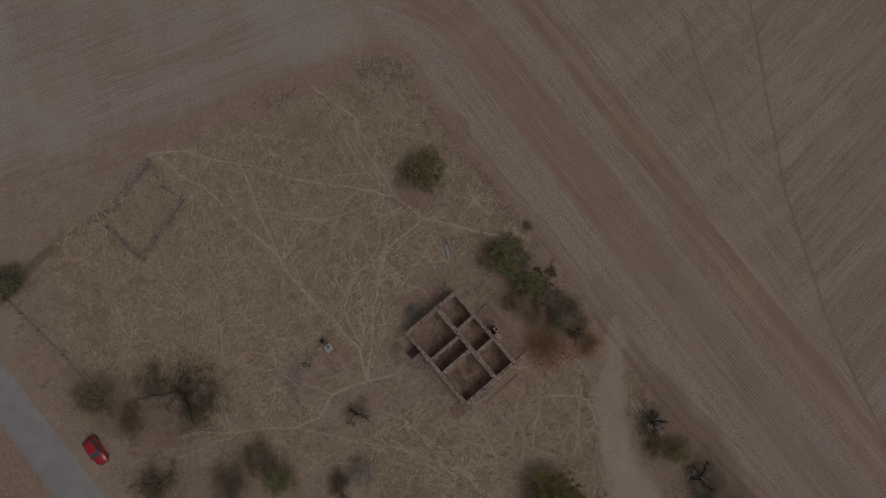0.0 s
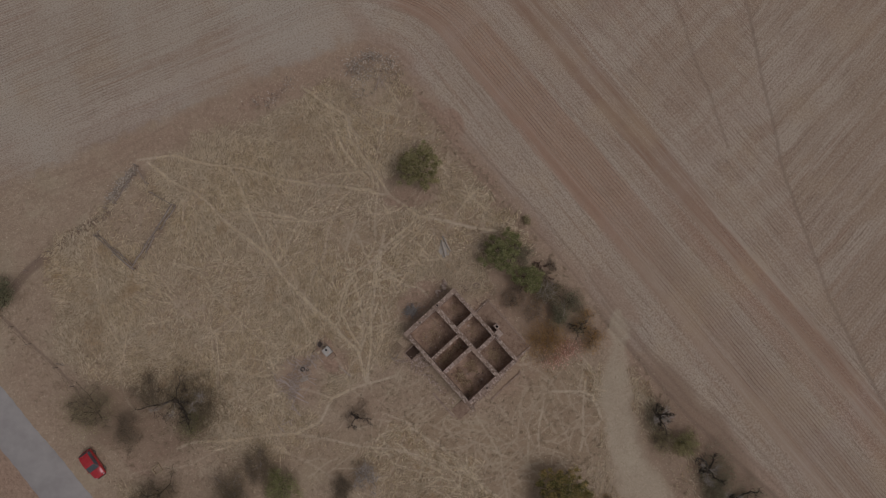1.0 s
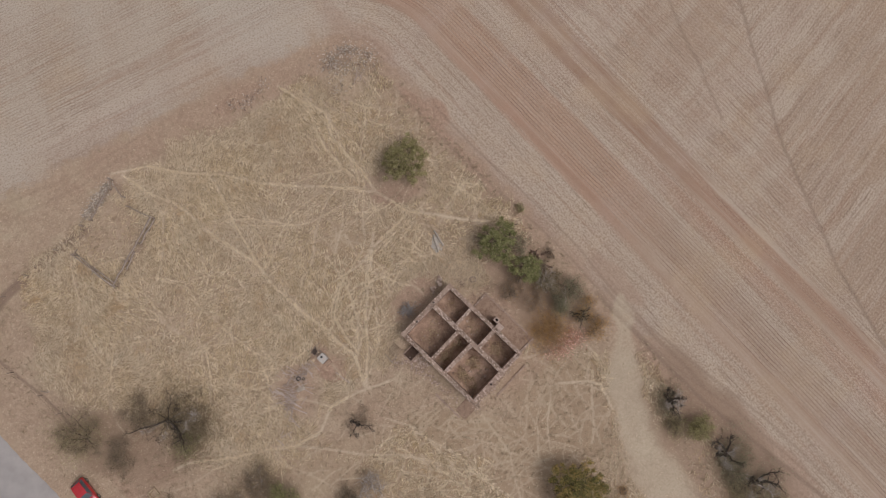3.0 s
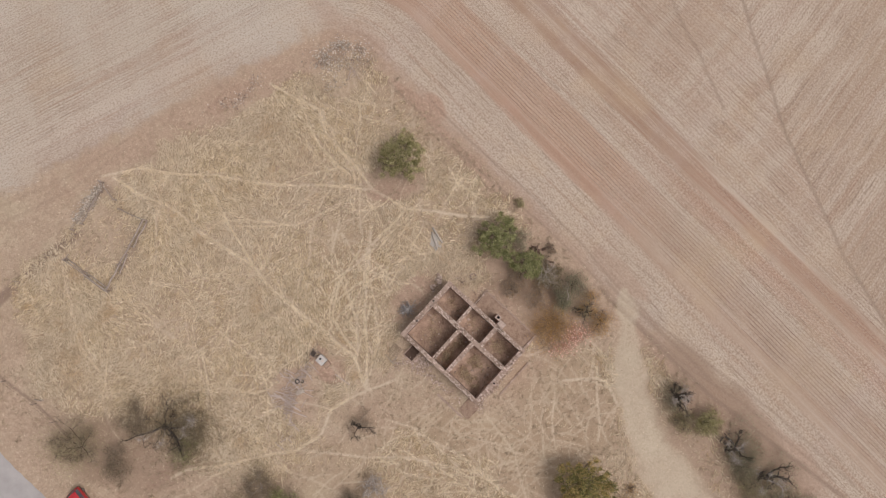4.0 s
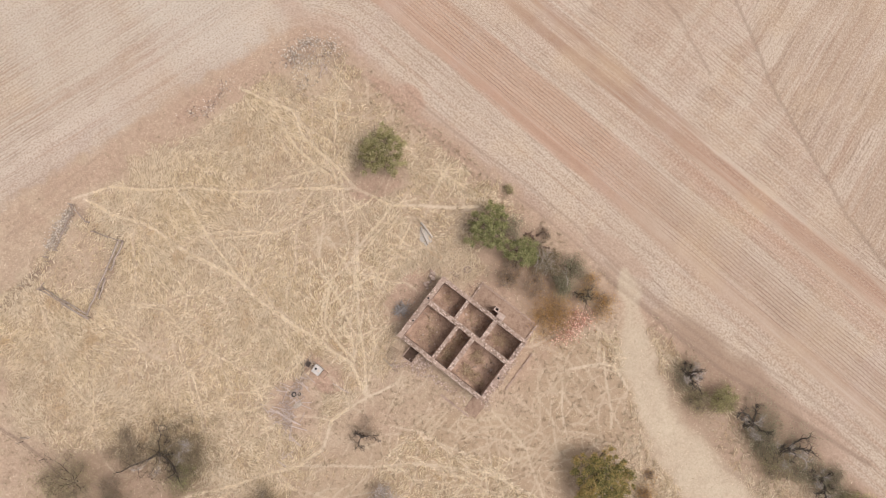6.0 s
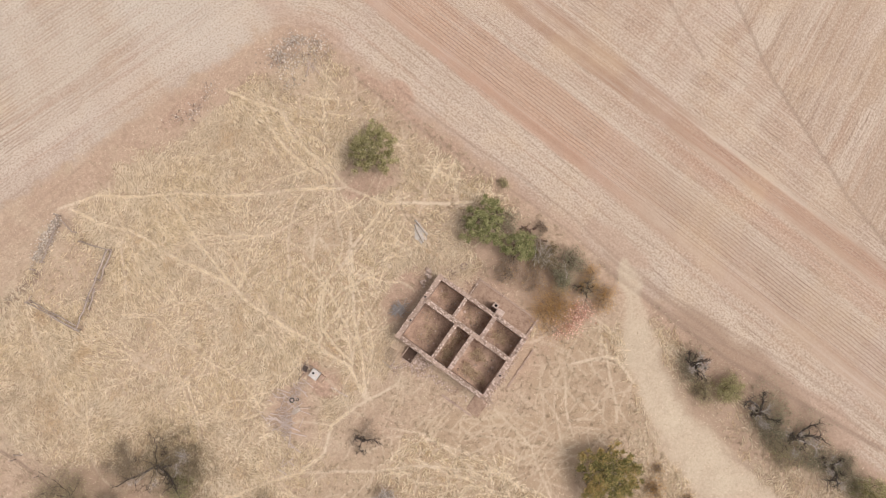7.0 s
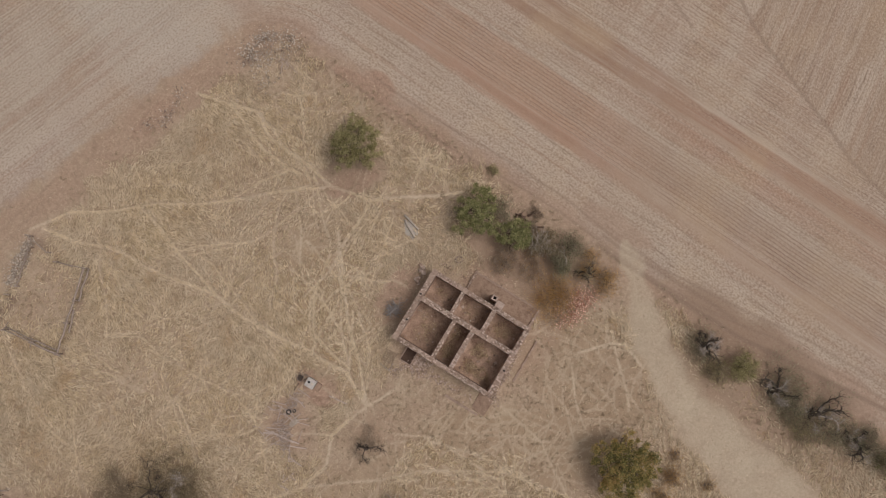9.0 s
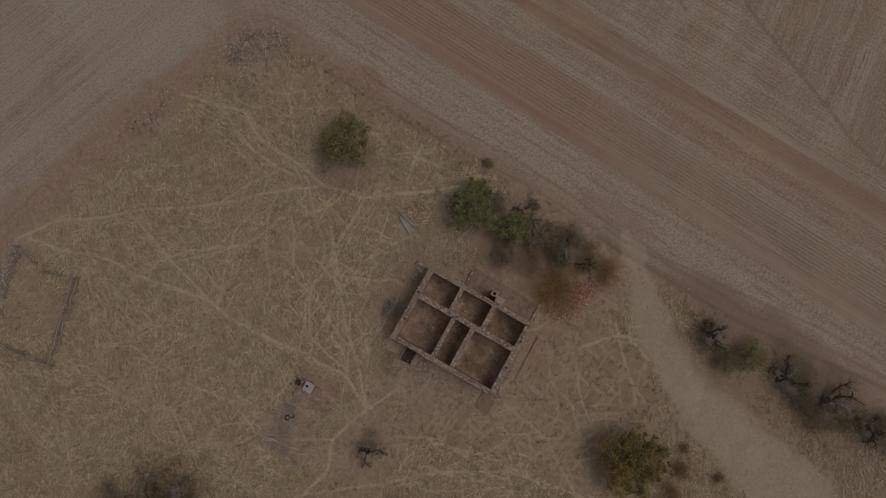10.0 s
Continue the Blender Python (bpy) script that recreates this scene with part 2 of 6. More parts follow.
    north = ramp_of(t, band, [(0.0, (0.405, 0.305, 0.23)), (0.09, (0.47, 0.365, 0.28)), (0.17, (0.54, 0.44, 0.345)), (0.4, (0.55, 0.465, 0.36)), (0.7, (0.51, 0.42, 0.32)), (1.0, (0.53, 0.435, 0.33))])
    south = ramp_of(t, band, [(0.0, (0.36, 0.255, 0.19)), (0.06, (0.43, 0.32, 0.235)), (0.10, (0.475, 0.375, 0.28)), (0.185, (0.50, 0.40, 0.30)), (0.22, (0.475, 0.365, 0.27)), (0.27, (0.475, 0.365, 0.27)), (0.28, tan), (0.35, tan), (0.46, (0.44, 0.32, 0.23)), (0.57, pale),
                              (0.63, (0.455, 0.285, 0.195)), (0.675, (0.455, 0.285, 0.195)), (0.70, tan), (0.72, tan), (0.735, (0.41, 0.25, 0.168)), (0.80, (0.41, 0.25, 0.168)), (0.825, pale), (1.0, tan)])
    east = mix(t, attr(t, "south"), east, south)
    field = mix(t, attr(t, "north"), east, north)
    fan = ramp_of(t, noise_of(t, 0.38, 2.5, 0.6, wide.outputs[0]), grey(0.46, 0.58))
    field = mix(t, attr(t, "main_field"), field, (0.43, 0.31, 0.215))
    field = mix(t, calc(t, "MULTIPLY", calc(t, "MULTIPLY", fan, attr(t, "fan")), 0.8), field, (0.57, 0.465, 0.355))
    field = mix(t, calc(t, "MULTIPLY", ramp_of(t, streak, grey(0.46, 0.68)), 0.38), field, (0.56, 0.455, 0.35))
    dashes = calc(t, "MULTIPLY", ramp_of(t, lines, [(0.38, (1, 1, 1)), (0.46, (0, 0, 0))]), calc(t, "ADD", 0.2, calc(t, "MULTIPLY", gate, 0.6)))
    dashes = calc(t, "MULTIPLY", dashes, calc(t, "SUBTRACT", 1.0, calc(t, "MULTIPLY", attr(t, "north"), 0.25)))
    dashes = calc(t, "MULTIPLY", dashes, fleck)
    field = mix(t, dashes, field, (0.225, 0.15, 0.105))
    combed = ramp_of(t, band, [(0.29, (0.35, 0.35, 0.35)), (0.305, (0.1, 0.1, 0.1)), (0.34, (0.12, 0.12, 0.12)), (0.355, (1, 1, 1)), (0.54, (0.9, 0.9, 0.9)), (0.57, (0.4, 0.4, 0.4)), (0.70, (0.4, 0.4, 0.4)),
                               (0.71, (0.15, 0.15, 0.15)), (0.755, (0.15, 0.15, 0.15)), (0.765, (0.6, 0.6, 0.6)), (0.795, (0.6, 0.6, 0.6)), (0.80, (0.15, 0.15, 0.15)), (0.825, (0.15, 0.15, 0.15)), (0.845, (0.65, 0.65, 0.65))])
    combed = mix(t, attr(t, "north"), combed, (0.85, 0.85, 0.85))
    furrow = calc(t, "MULTIPLY", furrow, combed)
    field = mix(t, calc(t, "MULTIPLY", furrow, calc(t, "MULTIPLY", attr(t, "tilled"), 0.92)), field, (0.24, 0.145, 0.10))
    field = mix(t, calc(t, "MULTIPLY", ramp_of(t, n_mid, grey(0.47, 0.66)), 0.35), field, (0.40, 0.275, 0.195))
    sweep = t.nodes.new("ShaderNodeCombineXYZ")
    t.links.new(calc(t, "MULTIPLY", across, 1.5), sweep.inputs[0])
    t.links.new(calc(t, "MULTIPLY", along, 0.028), sweep.inputs[1])
    swept = noise_of(t, 1.0, 4.0, 0.65, sweep.outputs[0])
    field = mix(t, calc(t, "MULTIPLY", ramp_of(t, swept, [(0.36, (1, 1, 1)), (0.47, (0, 0, 0))]), 0.55), field, (0.37, 0.225, 0.15))
    field = mix(t, calc(t, "MULTIPLY", ramp_of(t, swept, grey(0.54, 0.66)), 0.5), field, (0.575, 0.47, 0.365))
    warm = ramp_of(t, noise_of(t, 0.10, 4.0, 0.62, pos), grey(0.50, 0.66))
    cool = ramp_of(t, noise_of(t, 0.13, 4.0, 0.62, wide.outputs[0]), grey(0.50, 0.66))
    ashy = ramp_of(t, noise_of(t, 0.085, 3.0, 0.55, comb3.outputs[0]), grey(0.46, 0.60))
    field = mix(t, calc(t, "MULTIPLY", warm, 0.40), field, (0.54, 0.385, 0.235))
    field = mix(t, calc(t, "MULTIPLY", cool, 0.30), field, (0.49, 0.375, 0.31))
    field = mix(t, calc(t, "MULTIPLY", calc(t, "MULTIPLY", ashy, attr(t, "north")), 0.55), field, (0.565, 0.495, 0.40))
    grain = noise_of(t, 7.0, 3.0, 0.75, pos)
    rowed = t.nodes.new("ShaderNodeCombineXYZ")
    t.links.new(across, rowed.inputs[0])
    t.links.new(calc(t, "MULTIPLY", along, 0.7), rowed.inputs[1])
    stubble = noise_of(t, 6.0, 3.0, 0.7, rowed.outputs[0])
    field = mix(t, calc(t, "MULTIPLY", ramp_of(t, stubble, grey(0.51, 0.61)), calc(t, "MULTIPLY", fleck, 0.6)), field, (0.63, 0.515, 0.40))
    field = mix(t, calc(t, "MULTIPLY", ramp_of(t, stubble, [(0.38, (1, 1, 1)), (0.48, (0, 0, 0))]), calc(t, "MULTIPLY", fleck, 0.7)), field, (0.26, 0.17, 0.118))
    tangle = put(t, "TexNoise", Scale=2.2, Detail=5.0, Roughness=0.65, Distortion=1.8)
    t.links.new(pos, tangle.inputs["Vector"])
    swirl = tangle.outputs["Fac"]
    # the lot: bare soil, straw litter, red patches, trails, cart track
    lot = mix(t, ramp_of(t, n_mid, grey(0.35, 0.65)), (0.42, 0.29, 0.195), (0.53, 0.385, 0.262))
    lot = mix(t, calc(t, "MULTIPLY", ramp_of(t, n_small, grey(0.5, 0.66)), 0.65), lot, (0.30, 0.21, 0.145))
    lot = mix(t, calc(t, "MULTIPLY", ramp_of(t, swirl, [(0.36, (1, 1, 1)), (0.50, (0, 0, 0))]), 0.6), lot, (0.31, 0.22, 0.155))
    lot = mix(t, calc(t, "MULTIPLY", ramp_of(t, swirl, grey(0.52, 0.66)), 0.55), lot, (0.60, 0.475, 0.345))
    blotch = ramp_of(t, noise_of(t, 0.9, 5.0, 0.7, pos), grey(0.50, 0.66))
    lot = mix(t, calc(t, "MULTIPLY", blotch, 0.55), lot, (0.35, 0.245, 0.165))
    dusty = ramp_of(t, noise_of(t, 0.22, 4.0, 0.65, pos), grey(0.50, 0.64))
    lot = mix(t, calc(t, "MULTIPLY", dusty, 0.45), lot, (0.49, 0.40, 0.265))
    lot = mix(t, calc(t, "MULTIPLY", ramp_of(t, grain, grey(0.52, 0.66)), 0.4), lot, (0.62, 0.49, 0.36))
    # tone of the straw litter under the grass
    litter_shade = mix(t, ramp_of(t, swirl, grey(0.36, 0.62)), (0.285, 0.20, 0.12), (0.62, 0.485, 0.325))
    lot = mix(t, calc(t, "MULTIPLY", attr(t, "grass"), 0.85), lot, litter_shade)
    gritty = calc(t, "ADD", calc(t, "MULTIPLY", swirl, 0.5), calc(t, "MULTIPLY", n_small, 0.5))
    red_soil = mix(t, ramp_of(t, gritty, grey(0.38, 0.62)), (0.285, 0.17, 0.115), (0.55, 0.37, 0.262))
    inside = ramp_of(t, calc(t, "ADD", attr(t, "edge"), calc(t, "MULTIPLY", calc(t, "SUBTRACT", n_mid, 0.5), 6.0)), [(0.0, (1, 1, 1)), (1.0, (0, 0, 0))])
    ground = mix(t, inside, field, lot)
    ground = mix(t, attr(t, "soil"), ground, red_soil)
    # dark brown: leaf litter together with shade painted under the bushes
    ground = mix(t, calc(t, "MULTIPLY", attr(t, "litter_shade"), calc(t, "ADD", 0.25, n_small)), ground, mix(t, gritty, (0.17, 0.105, 0.065), (0.43, 0.30, 0.205)))
    cell = calc(t, "MULTIPLY", attr(t, "web"), calc(t, "ADD", 0.25, calc(t, "MULTIPLY", n_small, 0.85)), True)
    ground = mix(t, cell, ground, mix(t, n_fine, (0.31, 0.205, 0.12), (0.46, 0.33, 0.205)))
    worn = mix(t, ramp_of(t, swirl, grey(0.34, 0.64)), (0.60, 0.475, 0.325), (0.73, 0.60, 0.43))
    trail = calc(t, "MULTIPLY", attr(t, "trail"), calc(t, "ADD", 0.48, calc(t, "MULTIPLY", n_small, 0.7)), True)
    ground = mix(t, trail, ground, worn)
    cart = mix(t, ramp_of(t, swirl, grey(0.34, 0.64)), (0.51, 0.41, 0.285), (0.63, 0.525, 0.38))
    ground = mix(t, calc(t, "MULTIPLY", attr(t, "lane"), calc(t, "ADD", 0.15, calc(t, "MULTIPLY", n_mid, 1.1)), True), ground, cart)
    ground = mix(t, calc(t, "MULTIPLY", attr(t, "rut_and_shade"), 0.85), ground, (0.25, 0.168, 0.12))
    ground = mix(t, calc(t, "MULTIPLY", ramp_of(t, n_big, grey(0.35, 0.65)), 0.25), ground, (0.40, 0.29, 0.20))
    ground = mix(t, calc(t, "MULTIPLY", ramp_of(t, n_fine, grey(0.52, 0.75)), 0.35), ground, (0.27, 0.19, 0.135))
    ground = mix(t, calc(t, "MULTIPLY", ramp_of(t, n_fine, [(0.34, (1, 1, 1)), (0.45, (0, 0, 0))]), 0.3), ground, (0.64, 0.52, 0.39))
    t.links.new(ground, b.inputs["Base Color"])
    h = calc(t, "ADD", calc(t, "MULTIPLY", n_small, 0.6), calc(t, "MULTIPLY", n_fine, 0.3))
    h = calc(t, "SUBTRACT", h, calc(t, "MULTIPLY", furrow, calc(t, "MULTIPLY", attr(t, "tilled"), 0.6)))
    bump(t, b, h, 0.6, 0.08)
    return m

# ---- helpers for meshes ----
rng = np.random.default_rng(7)


def smooth(x, a, b):
    k = np.clip((x - a) / (b - a), 0, 1)
    return k * k * (3 - 2 * k)


def relief(x, y):
    """Height of the ground; level under the house and the road."""
    h = 0.05 * np.sin(x * 0.31 + 1.2) * np.sin(y * 0.27) + 0.035 * np.sin(x * 0.83 + y * 0.57) + 0.02 * np.sin(x * 1.9 - y * 1.7)
    beside = np.abs((x + 46.2) * 0.724 + (y + 23.6) * 0.692)
    return h * (0.1 + 0.9 * smooth(beside, 2.6, 6.0))


def gz(x, y):
    return float(relief(np.float64(x), np.float64(y)))


def raw_mesh(name, verts, faces, mat):
    """A mesh from arrays of corners and of quads (n, 4) or triangles (n, 3); faces may be a list of such arrays."""
    me = bpy.data.meshes.new(name)
    groups = faces if isinstance(faces, list) else [faces]
    verts = np.asarray(verts, dtype=np.float32)
    me.vertices.add(len(verts))
    me.vertices.foreach_set("co", verts.ravel())
    loops = np.concatenate([g.ravel() for g in groups]).astype(np.int32)
    totals = np.concatenate([np.full(len(g), g.shape[1], dtype=np.int32) for g in groups])
    starts = np.concatenate([[0], np.cumsum(totals)[:-1]]).astype(np.int32)
    me.loops.add(len(loops))
    me.loops.foreach_set("vertex_index", loops)
    me.polygons.add(len(totals))
    me.polygons.foreach_set("loop_start", starts)
    me.polygons.foreach_set("loop_total", totals)
    me.update(calc_edges=True)
    me.validate()
    me.materials.append(mat)
    return me


def empty(name, x=0.0, y=0.0, z=0.0, turn=0.0):
    ob = new(name)
    ob.matrix_world = pose(x, y, z, 0, 0, turn)
    ob.empty_display_size = 0.2
    return ob


def hang(ob, parent, label=""):
    ob.parent = parent
    if label:
        ob["label"] = label
    return ob


def part(name, bm, mat, parent, label="", flat=True):
    """Links a bmesh as one mesh object under a thing or a part, in its parent's space."""
    me = bpy.data.meshes.new(name)
    bm.to_mesh(me)
    bm.free()
    me.materials.append(mat)
    if not flat:
        me.polygons.foreach_set("use_smooth", [True] * len(me.polygons))
    return hang(new(name, me), parent, label)


def block(x0, x1, y0, y1, z0, z1, bevel=0.02, bm=None, m=None):
    """A bevelled box, added to bm."""
    own = bmesh.new()
    bmesh.ops.create_cube(own, size=1)
    for p in own.verts:
        p.co = Vector(((x0 + x1) / 2 + p.co.x * (x1 - x0), (y0 + y1) / 2 + p.co.y * (y1 - y0), (z0 + z1) / 2 + p.co.z * (z1 - z0)))
    if bevel:
        bmesh.ops.bevel(own, geom=own.edges[:], offset=bevel, segments=1, affect="EDGES")
    if m is not None:
        own.transform(m)
    if bm is None:
        return own
    me = bpy.data.meshes.new("tmp")
    own.to_mesh(me)
    bm.from_mesh(me)
    bpy.data.meshes.remove(me)
    own.free()
    return bm


def tubes(segments, sides=5):
    """Corners and quads of tapered tubes: rows of p0, r0, p1, r1."""
    s = np.array([[*a, ra, *b, rb] for a, ra, b, rb in segments], dtype=np.float64)
    p0, r0, p1, r1 = s[:, 0:3], s[:, 3], s[:, 4:7], s[:, 7]
    way = p1 - p0
    way /= np.linalg.norm(way, axis=1, keepdims=True) + 1e-9
    helper = np.where(np.abs(way[:, 2:3]) > 0.9, np.array([[1.0, 0, 0]]), np.array([[0, 0, 1.0]]))
    e1 = np.cross(way, helper)
    e1 /= np.linalg.norm(e1, axis=1, keepdims=True)
    e2 = np.cross(way, e1)
    ang = np.arange(sides) * 2 * np.pi / sides
    ring = np.cos(ang)[None, :, None] * e1[:, None, :] + np.sin(ang)[None, :, None] * e2[:, None, :]
    low, high = p0[:, None, :] + ring * r0[:, None, None], p1[:, None, :] + ring * r1[:, None, None]
    verts = np.concatenate([low, high], axis=1).reshape(-1, 3)
    base = (np.arange(len(s)) * 2 * sides)[:, None]
    k = np.arange(sides)
    quads = np.stack([base + k, base + (k + 1) % sides, base + sides + (k + 1) % sides, base + sides + k], axis=2).reshape(-1, 4)
    return verts, quads


def chains(segments, sides):
    """Corners and faces of bent tubes: segments that follow on share their rings, ends are closed."""
    verts, quads, caps = [], [], []
    last = None
    for a, ra, b, rb in segments:
        a, b = Vector(a), Vector(b)
        way = (b - a).normalized()
        joined = last is not None and (a - last[0]).length < 1e-4
        side = last[1] if joined else (Vector((1, 0, 0)) if abs(way.z) > 0.9 else Vector((0, 0, 1)))
        e1 = (side - way * side.dot(way)).normalized()
        e2 = way.cross(e1)
        ring = [(e1 * math.cos(6.2832 * k / sides) + e2 * math.sin(6.2832 * k / sides)) for k in range(sides)]
        if joined:
            caps.pop()
            low = last[2]
        else:
            low = len(verts)
            verts += [tuple(a + p * ra) for p in ring]
            caps.append([low + k for k in range(sides)][::-1])
        high = len(verts)
        verts += [tuple(b + p * rb) for p in ring]
        caps.append([high + k for k in range(sides)])
        quads += [(low + k, low + (k + 1) % sides, high + (k + 1) % sides, high + k) for k in range(sides)]
        last = (b, e1, high)
    return np.array(verts), [np.array(quads), np.array(caps)]


def tube_part(name, segments, mat, parent, label="", sides=5):
    v, q = chains(segments, sides) if len(segments) < 40 else tubes(segments, sides)
    return hang(new(name, raw_mesh(name, v, q, mat)), parent, label)


# ---- the ground: one sheet to the horizon ----
STEP = 0.14
X0, Y0 = -59.0, -42.0
xs = np.arange(X0, 25.0, STEP)
ys = np.arange(Y0, 25.0, STEP)
grow = np.cumsum(np.geomspace(1.0, 420.0, 16))
wide_x, wide_y = np.arange(xs[-1] + 0.2, 56.0, 0.2), np.arange(ys[-1] + 0.2, 36.0, 0.2)
gx = np.concatenate([xs[0] - grow[::-1], xs, wide_x, wide_x[-1] + grow])
gy = np.concatenate([ys[0] - grow[::-1], ys, wide_y, wide_y[-1] + grow])
GX, GY = np.meshgrid(gx, gy)

# the lot is a wedge between two tilled fields
NORTH_N, NORTH_P = np.array([-0.408, 0.913]), np.array([-25.45, 18.29])
FENCE_N, FENCE_P = np.array([-0.622, 0.783]), np.array([-45.8, -0.2])
EAST_N, EAST_P = np.array([0.780, 0.626]), np.array([7.0, 5.8])


def edge_of(x, y, soft=4.0):
    a = (x - NORTH_P[0]) * NORTH_N[0] + (y - NORTH_P[1]) * NORTH_N[1]
    b = (x - EAST_P[0]) * EAST_N[0] + (y - EAST_P[1]) * EAST_N[1]
    a2, b2 = a + soft, b + soft
    d = np.where((a2 > 0) & (b2 > 0), np.hypot(a2, b2), np.maximum(a2, b2)) - soft
    return d, a, b


def meadow_of(x, y):
    """How far outside the grass: the margins along the fields and the strip beyond the boundary fence stay bare."""
    d, a, b = edge_of(x, y)
    f = (x - FENCE_P[0]) * FENCE_N[0] + (y - FENCE_P[1]) * FENCE_N[1]
    return np.maximum(np.maximum(a + 2.5, b - 0.1), np.maximum(f - 0.6, d))


def polyline(x, y, pts):
    """Distance from a line of points."""
    best = np.full(x.shape, 1e9)
    for (ax, ay), (bx, by) in zip(pts[:-1], pts[1:]):
        dx, dy = bx - ax, by - ay
        k = np.clip(((x - ax) * dx + (y - ay) * dy) / (dx * dx + dy * dy), 0, 1)
        best = np.minimum(best, np.hypot(x - ax - k * dx, y - ay - k * dy))
    return best


def lane_of(x, y):
    """The cart track, one inside its edges: it widens on its way."""
    best = np.zeros(x.shape)
    for (ax, ay, wa), (bx, by, wb) in zip(TRACK[:-1], TRACK[1:]):
        dx, dy = bx - ax, by - ay
        k = np.clip(((x - ax) * dx + (y - ay) * dy) / (dx * dx + dy * dy), 0, 1)
        far = np.hypot(x - ax - k * dx, y - ay - k * dy) / (wa + (wb - wa) * k)
        best = np.maximum(best, smooth(far, 1.35, 0.55))
    return best


def blob(x, y, cx, cy, rx, ry, turn=0.0):
    c, s = math.cos(radians(turn)), math.sin(radians(turn))
    a, b = ((x - cx) * c + (y - cy) * s) / rx, (-(x - cx) * s + (y - cy) * c) / ry
    return smooth(np.hypot(a, b), 1.25, 0.75)


def waves(x, y, k, ph):
    return (np.sin(x * k + ph) * np.cos(y * k * 1.13 - ph) + np.sin((x + y) * k * 0.71 + 2 * ph) + np.cos((x - 1.3 * y) * k * 0.53 + ph)) / 3


HOUSE = (-4.40, -9.72, -47.4)
TRAILS = []


def trail(width, *points):
    """Width and points of the trodden trails."""
    TRAILS.append((width, list(points)))


trail(0.19, (-36.4, 10.02), (-32.16, 10.79), (-25.64, 9.25), (-18.43, 7.93), (-10.6, 6.62), (-6.39, 6.29), (-3.1, 3.7), (1.09, 2.73), (5.8, 1.97))
trail(0.26, (-35.34, 9.8), (-32.46, 7.74), (-29.54, 6.33), (-26.77, 3.76), (-23.41, 1.22), (-20.08, -1.41), (-17.91, -4.2), (-15.25, -6.96), (-12.54, -9.09), (-9.95, -11.8), (-8.66, -15.43))
trail(0.22, (-17.19, 19.42), (-14.31, 17.03), (-12.01, 15.67), (-11.07, 12.65), (-8.44, 9.12), (-6.39, 6.29))
trail(0.18, (-14.31, 17.03), (-12.81, 13.54), (-11.9, 11.54), (-9.48, 8.14))
trail(0.2, (-7.16, 1.9), (-7.59, -2.7), (-8.43, -7.3), (-8.35, -10.91), (-8.66, -15.43))
trail(0.19, (-29.76, -22.79), (-28.05, -22.25), (-21.66, -21.55), (-16.39, -21.22), (-13.89, -19.82), (-12.4, -17.25), (-8.66, -15.53), (-5.48, -14.58))
trail(0.13, (-40.77, 1.06), (-40.73, -1.44), (-40.08, -5.02), (-39.34, -7.55), (-37.08, -11.44))
trail(0.15, (-30.17, 6.44), (-30.65, 4.41), (-30.63, 1.34), (-31.28, -2.4))
trail(0.16, (-8.44, -1.45), (-5.69, 1.16), (-3.31, 3.49))
trail(0.16, (-8.46, -0.41), (-11.06, -4.13), (-11.68, -7.59), (-9.55, -11.6))
trail(0.15, (-15.71, -21.22), (-5.86, -22.72), (2.0, -24.65), (7.8, -28.86))
trail(0.2, (12.08, -16.16), (15.41, -16.08), (16.8, -16.58), (17.59, -19.1))
trail(0.14, (3.52, -19.0), (6.44, -23.29), (7.3, -29.76))
trail(0.14, (-12.54, -9.09), (-7.17, -3.53), (-4.1, -1.99), (-1.51, -2.1))
trail(0.16, (-25.64, 9.25), (-22.99, 4.92), (-20.08, -1.41))
trail(0.14, (-12.4, -17.25), (-15.91, -15.97), (-19.84, -16.9))
trail(0.12, (13.61, -16.0), (15.49, -16.55), (17.01, -17.34))
trail(0.15, (15.94, -14.83), (15.78, -17.63), (15.36, -20.34), (15.08, -22.5))
trail(0.12, (11.03, -17.11), (10.76, -20.41), (10.64, -23.15))
trail(0.11, (15.68, -12.48), (15.38, -15.84))
trail(0.12, (1.49, -21.08), (4.12, -21.96), (7.16, -23.47))
trail(0.13, (-3.48, -20.51), (0.05, -22.41), (3.31, -25.33), (5.07, -27.35))
trail(0.11, (1.83, -24.45), (5.29, -24.14), (7.03, -23.98))
trail(0.15, (-6.95, 2.09), (-7.71, -0.71), (-8.02, -3.58), (-9.0, -6.84), (-9.47, -11.32))
trail(0.15, (-10.28, 1.66), (-9.06, -0.99), (-7.42, -4.3), (-7.17, -7.26))
trail(0.14, (-4.42, 1.51), (-7.27, -0.81), (-9.69, -2.61), (-11.98, -3.84))
trail(0.13, (-10.36, 7.1), (-10.33, 2.87), (-11.69, -0.97))
trail(0.13, (-3.6, -2.83), (-6.07, -3.44), (-9.2, -4.48), (-11.88, -6.19))
trail(0.12, (-7.73, 8.32), (-8.24, 2.99), (-8.15, 0.58))
trail(0.12, (-25.92, -10.41), (-25.58, -13.29), (-25.51, -16.08))
trail(0.11, (-27.09, -7.31), (-26.47, -10.29), (-25.77, -14.36), (-25.61, -16.61))
trail(0.14, (-12.53, -0.78), (-10.59, -4.16), (-8.9, -8.59), (-7.83, -11.69))
trail(0.12, (-7.45, -7.2), (-7.05, -10.73), (-8.4, -14.39))
trail(0.12, (8.46, -18.21), (9.55, -20.7), (9.3, -23.95))
trail(0.12, (17.44, -14.6), (15.68, -12.48), (13.76, -10.89))
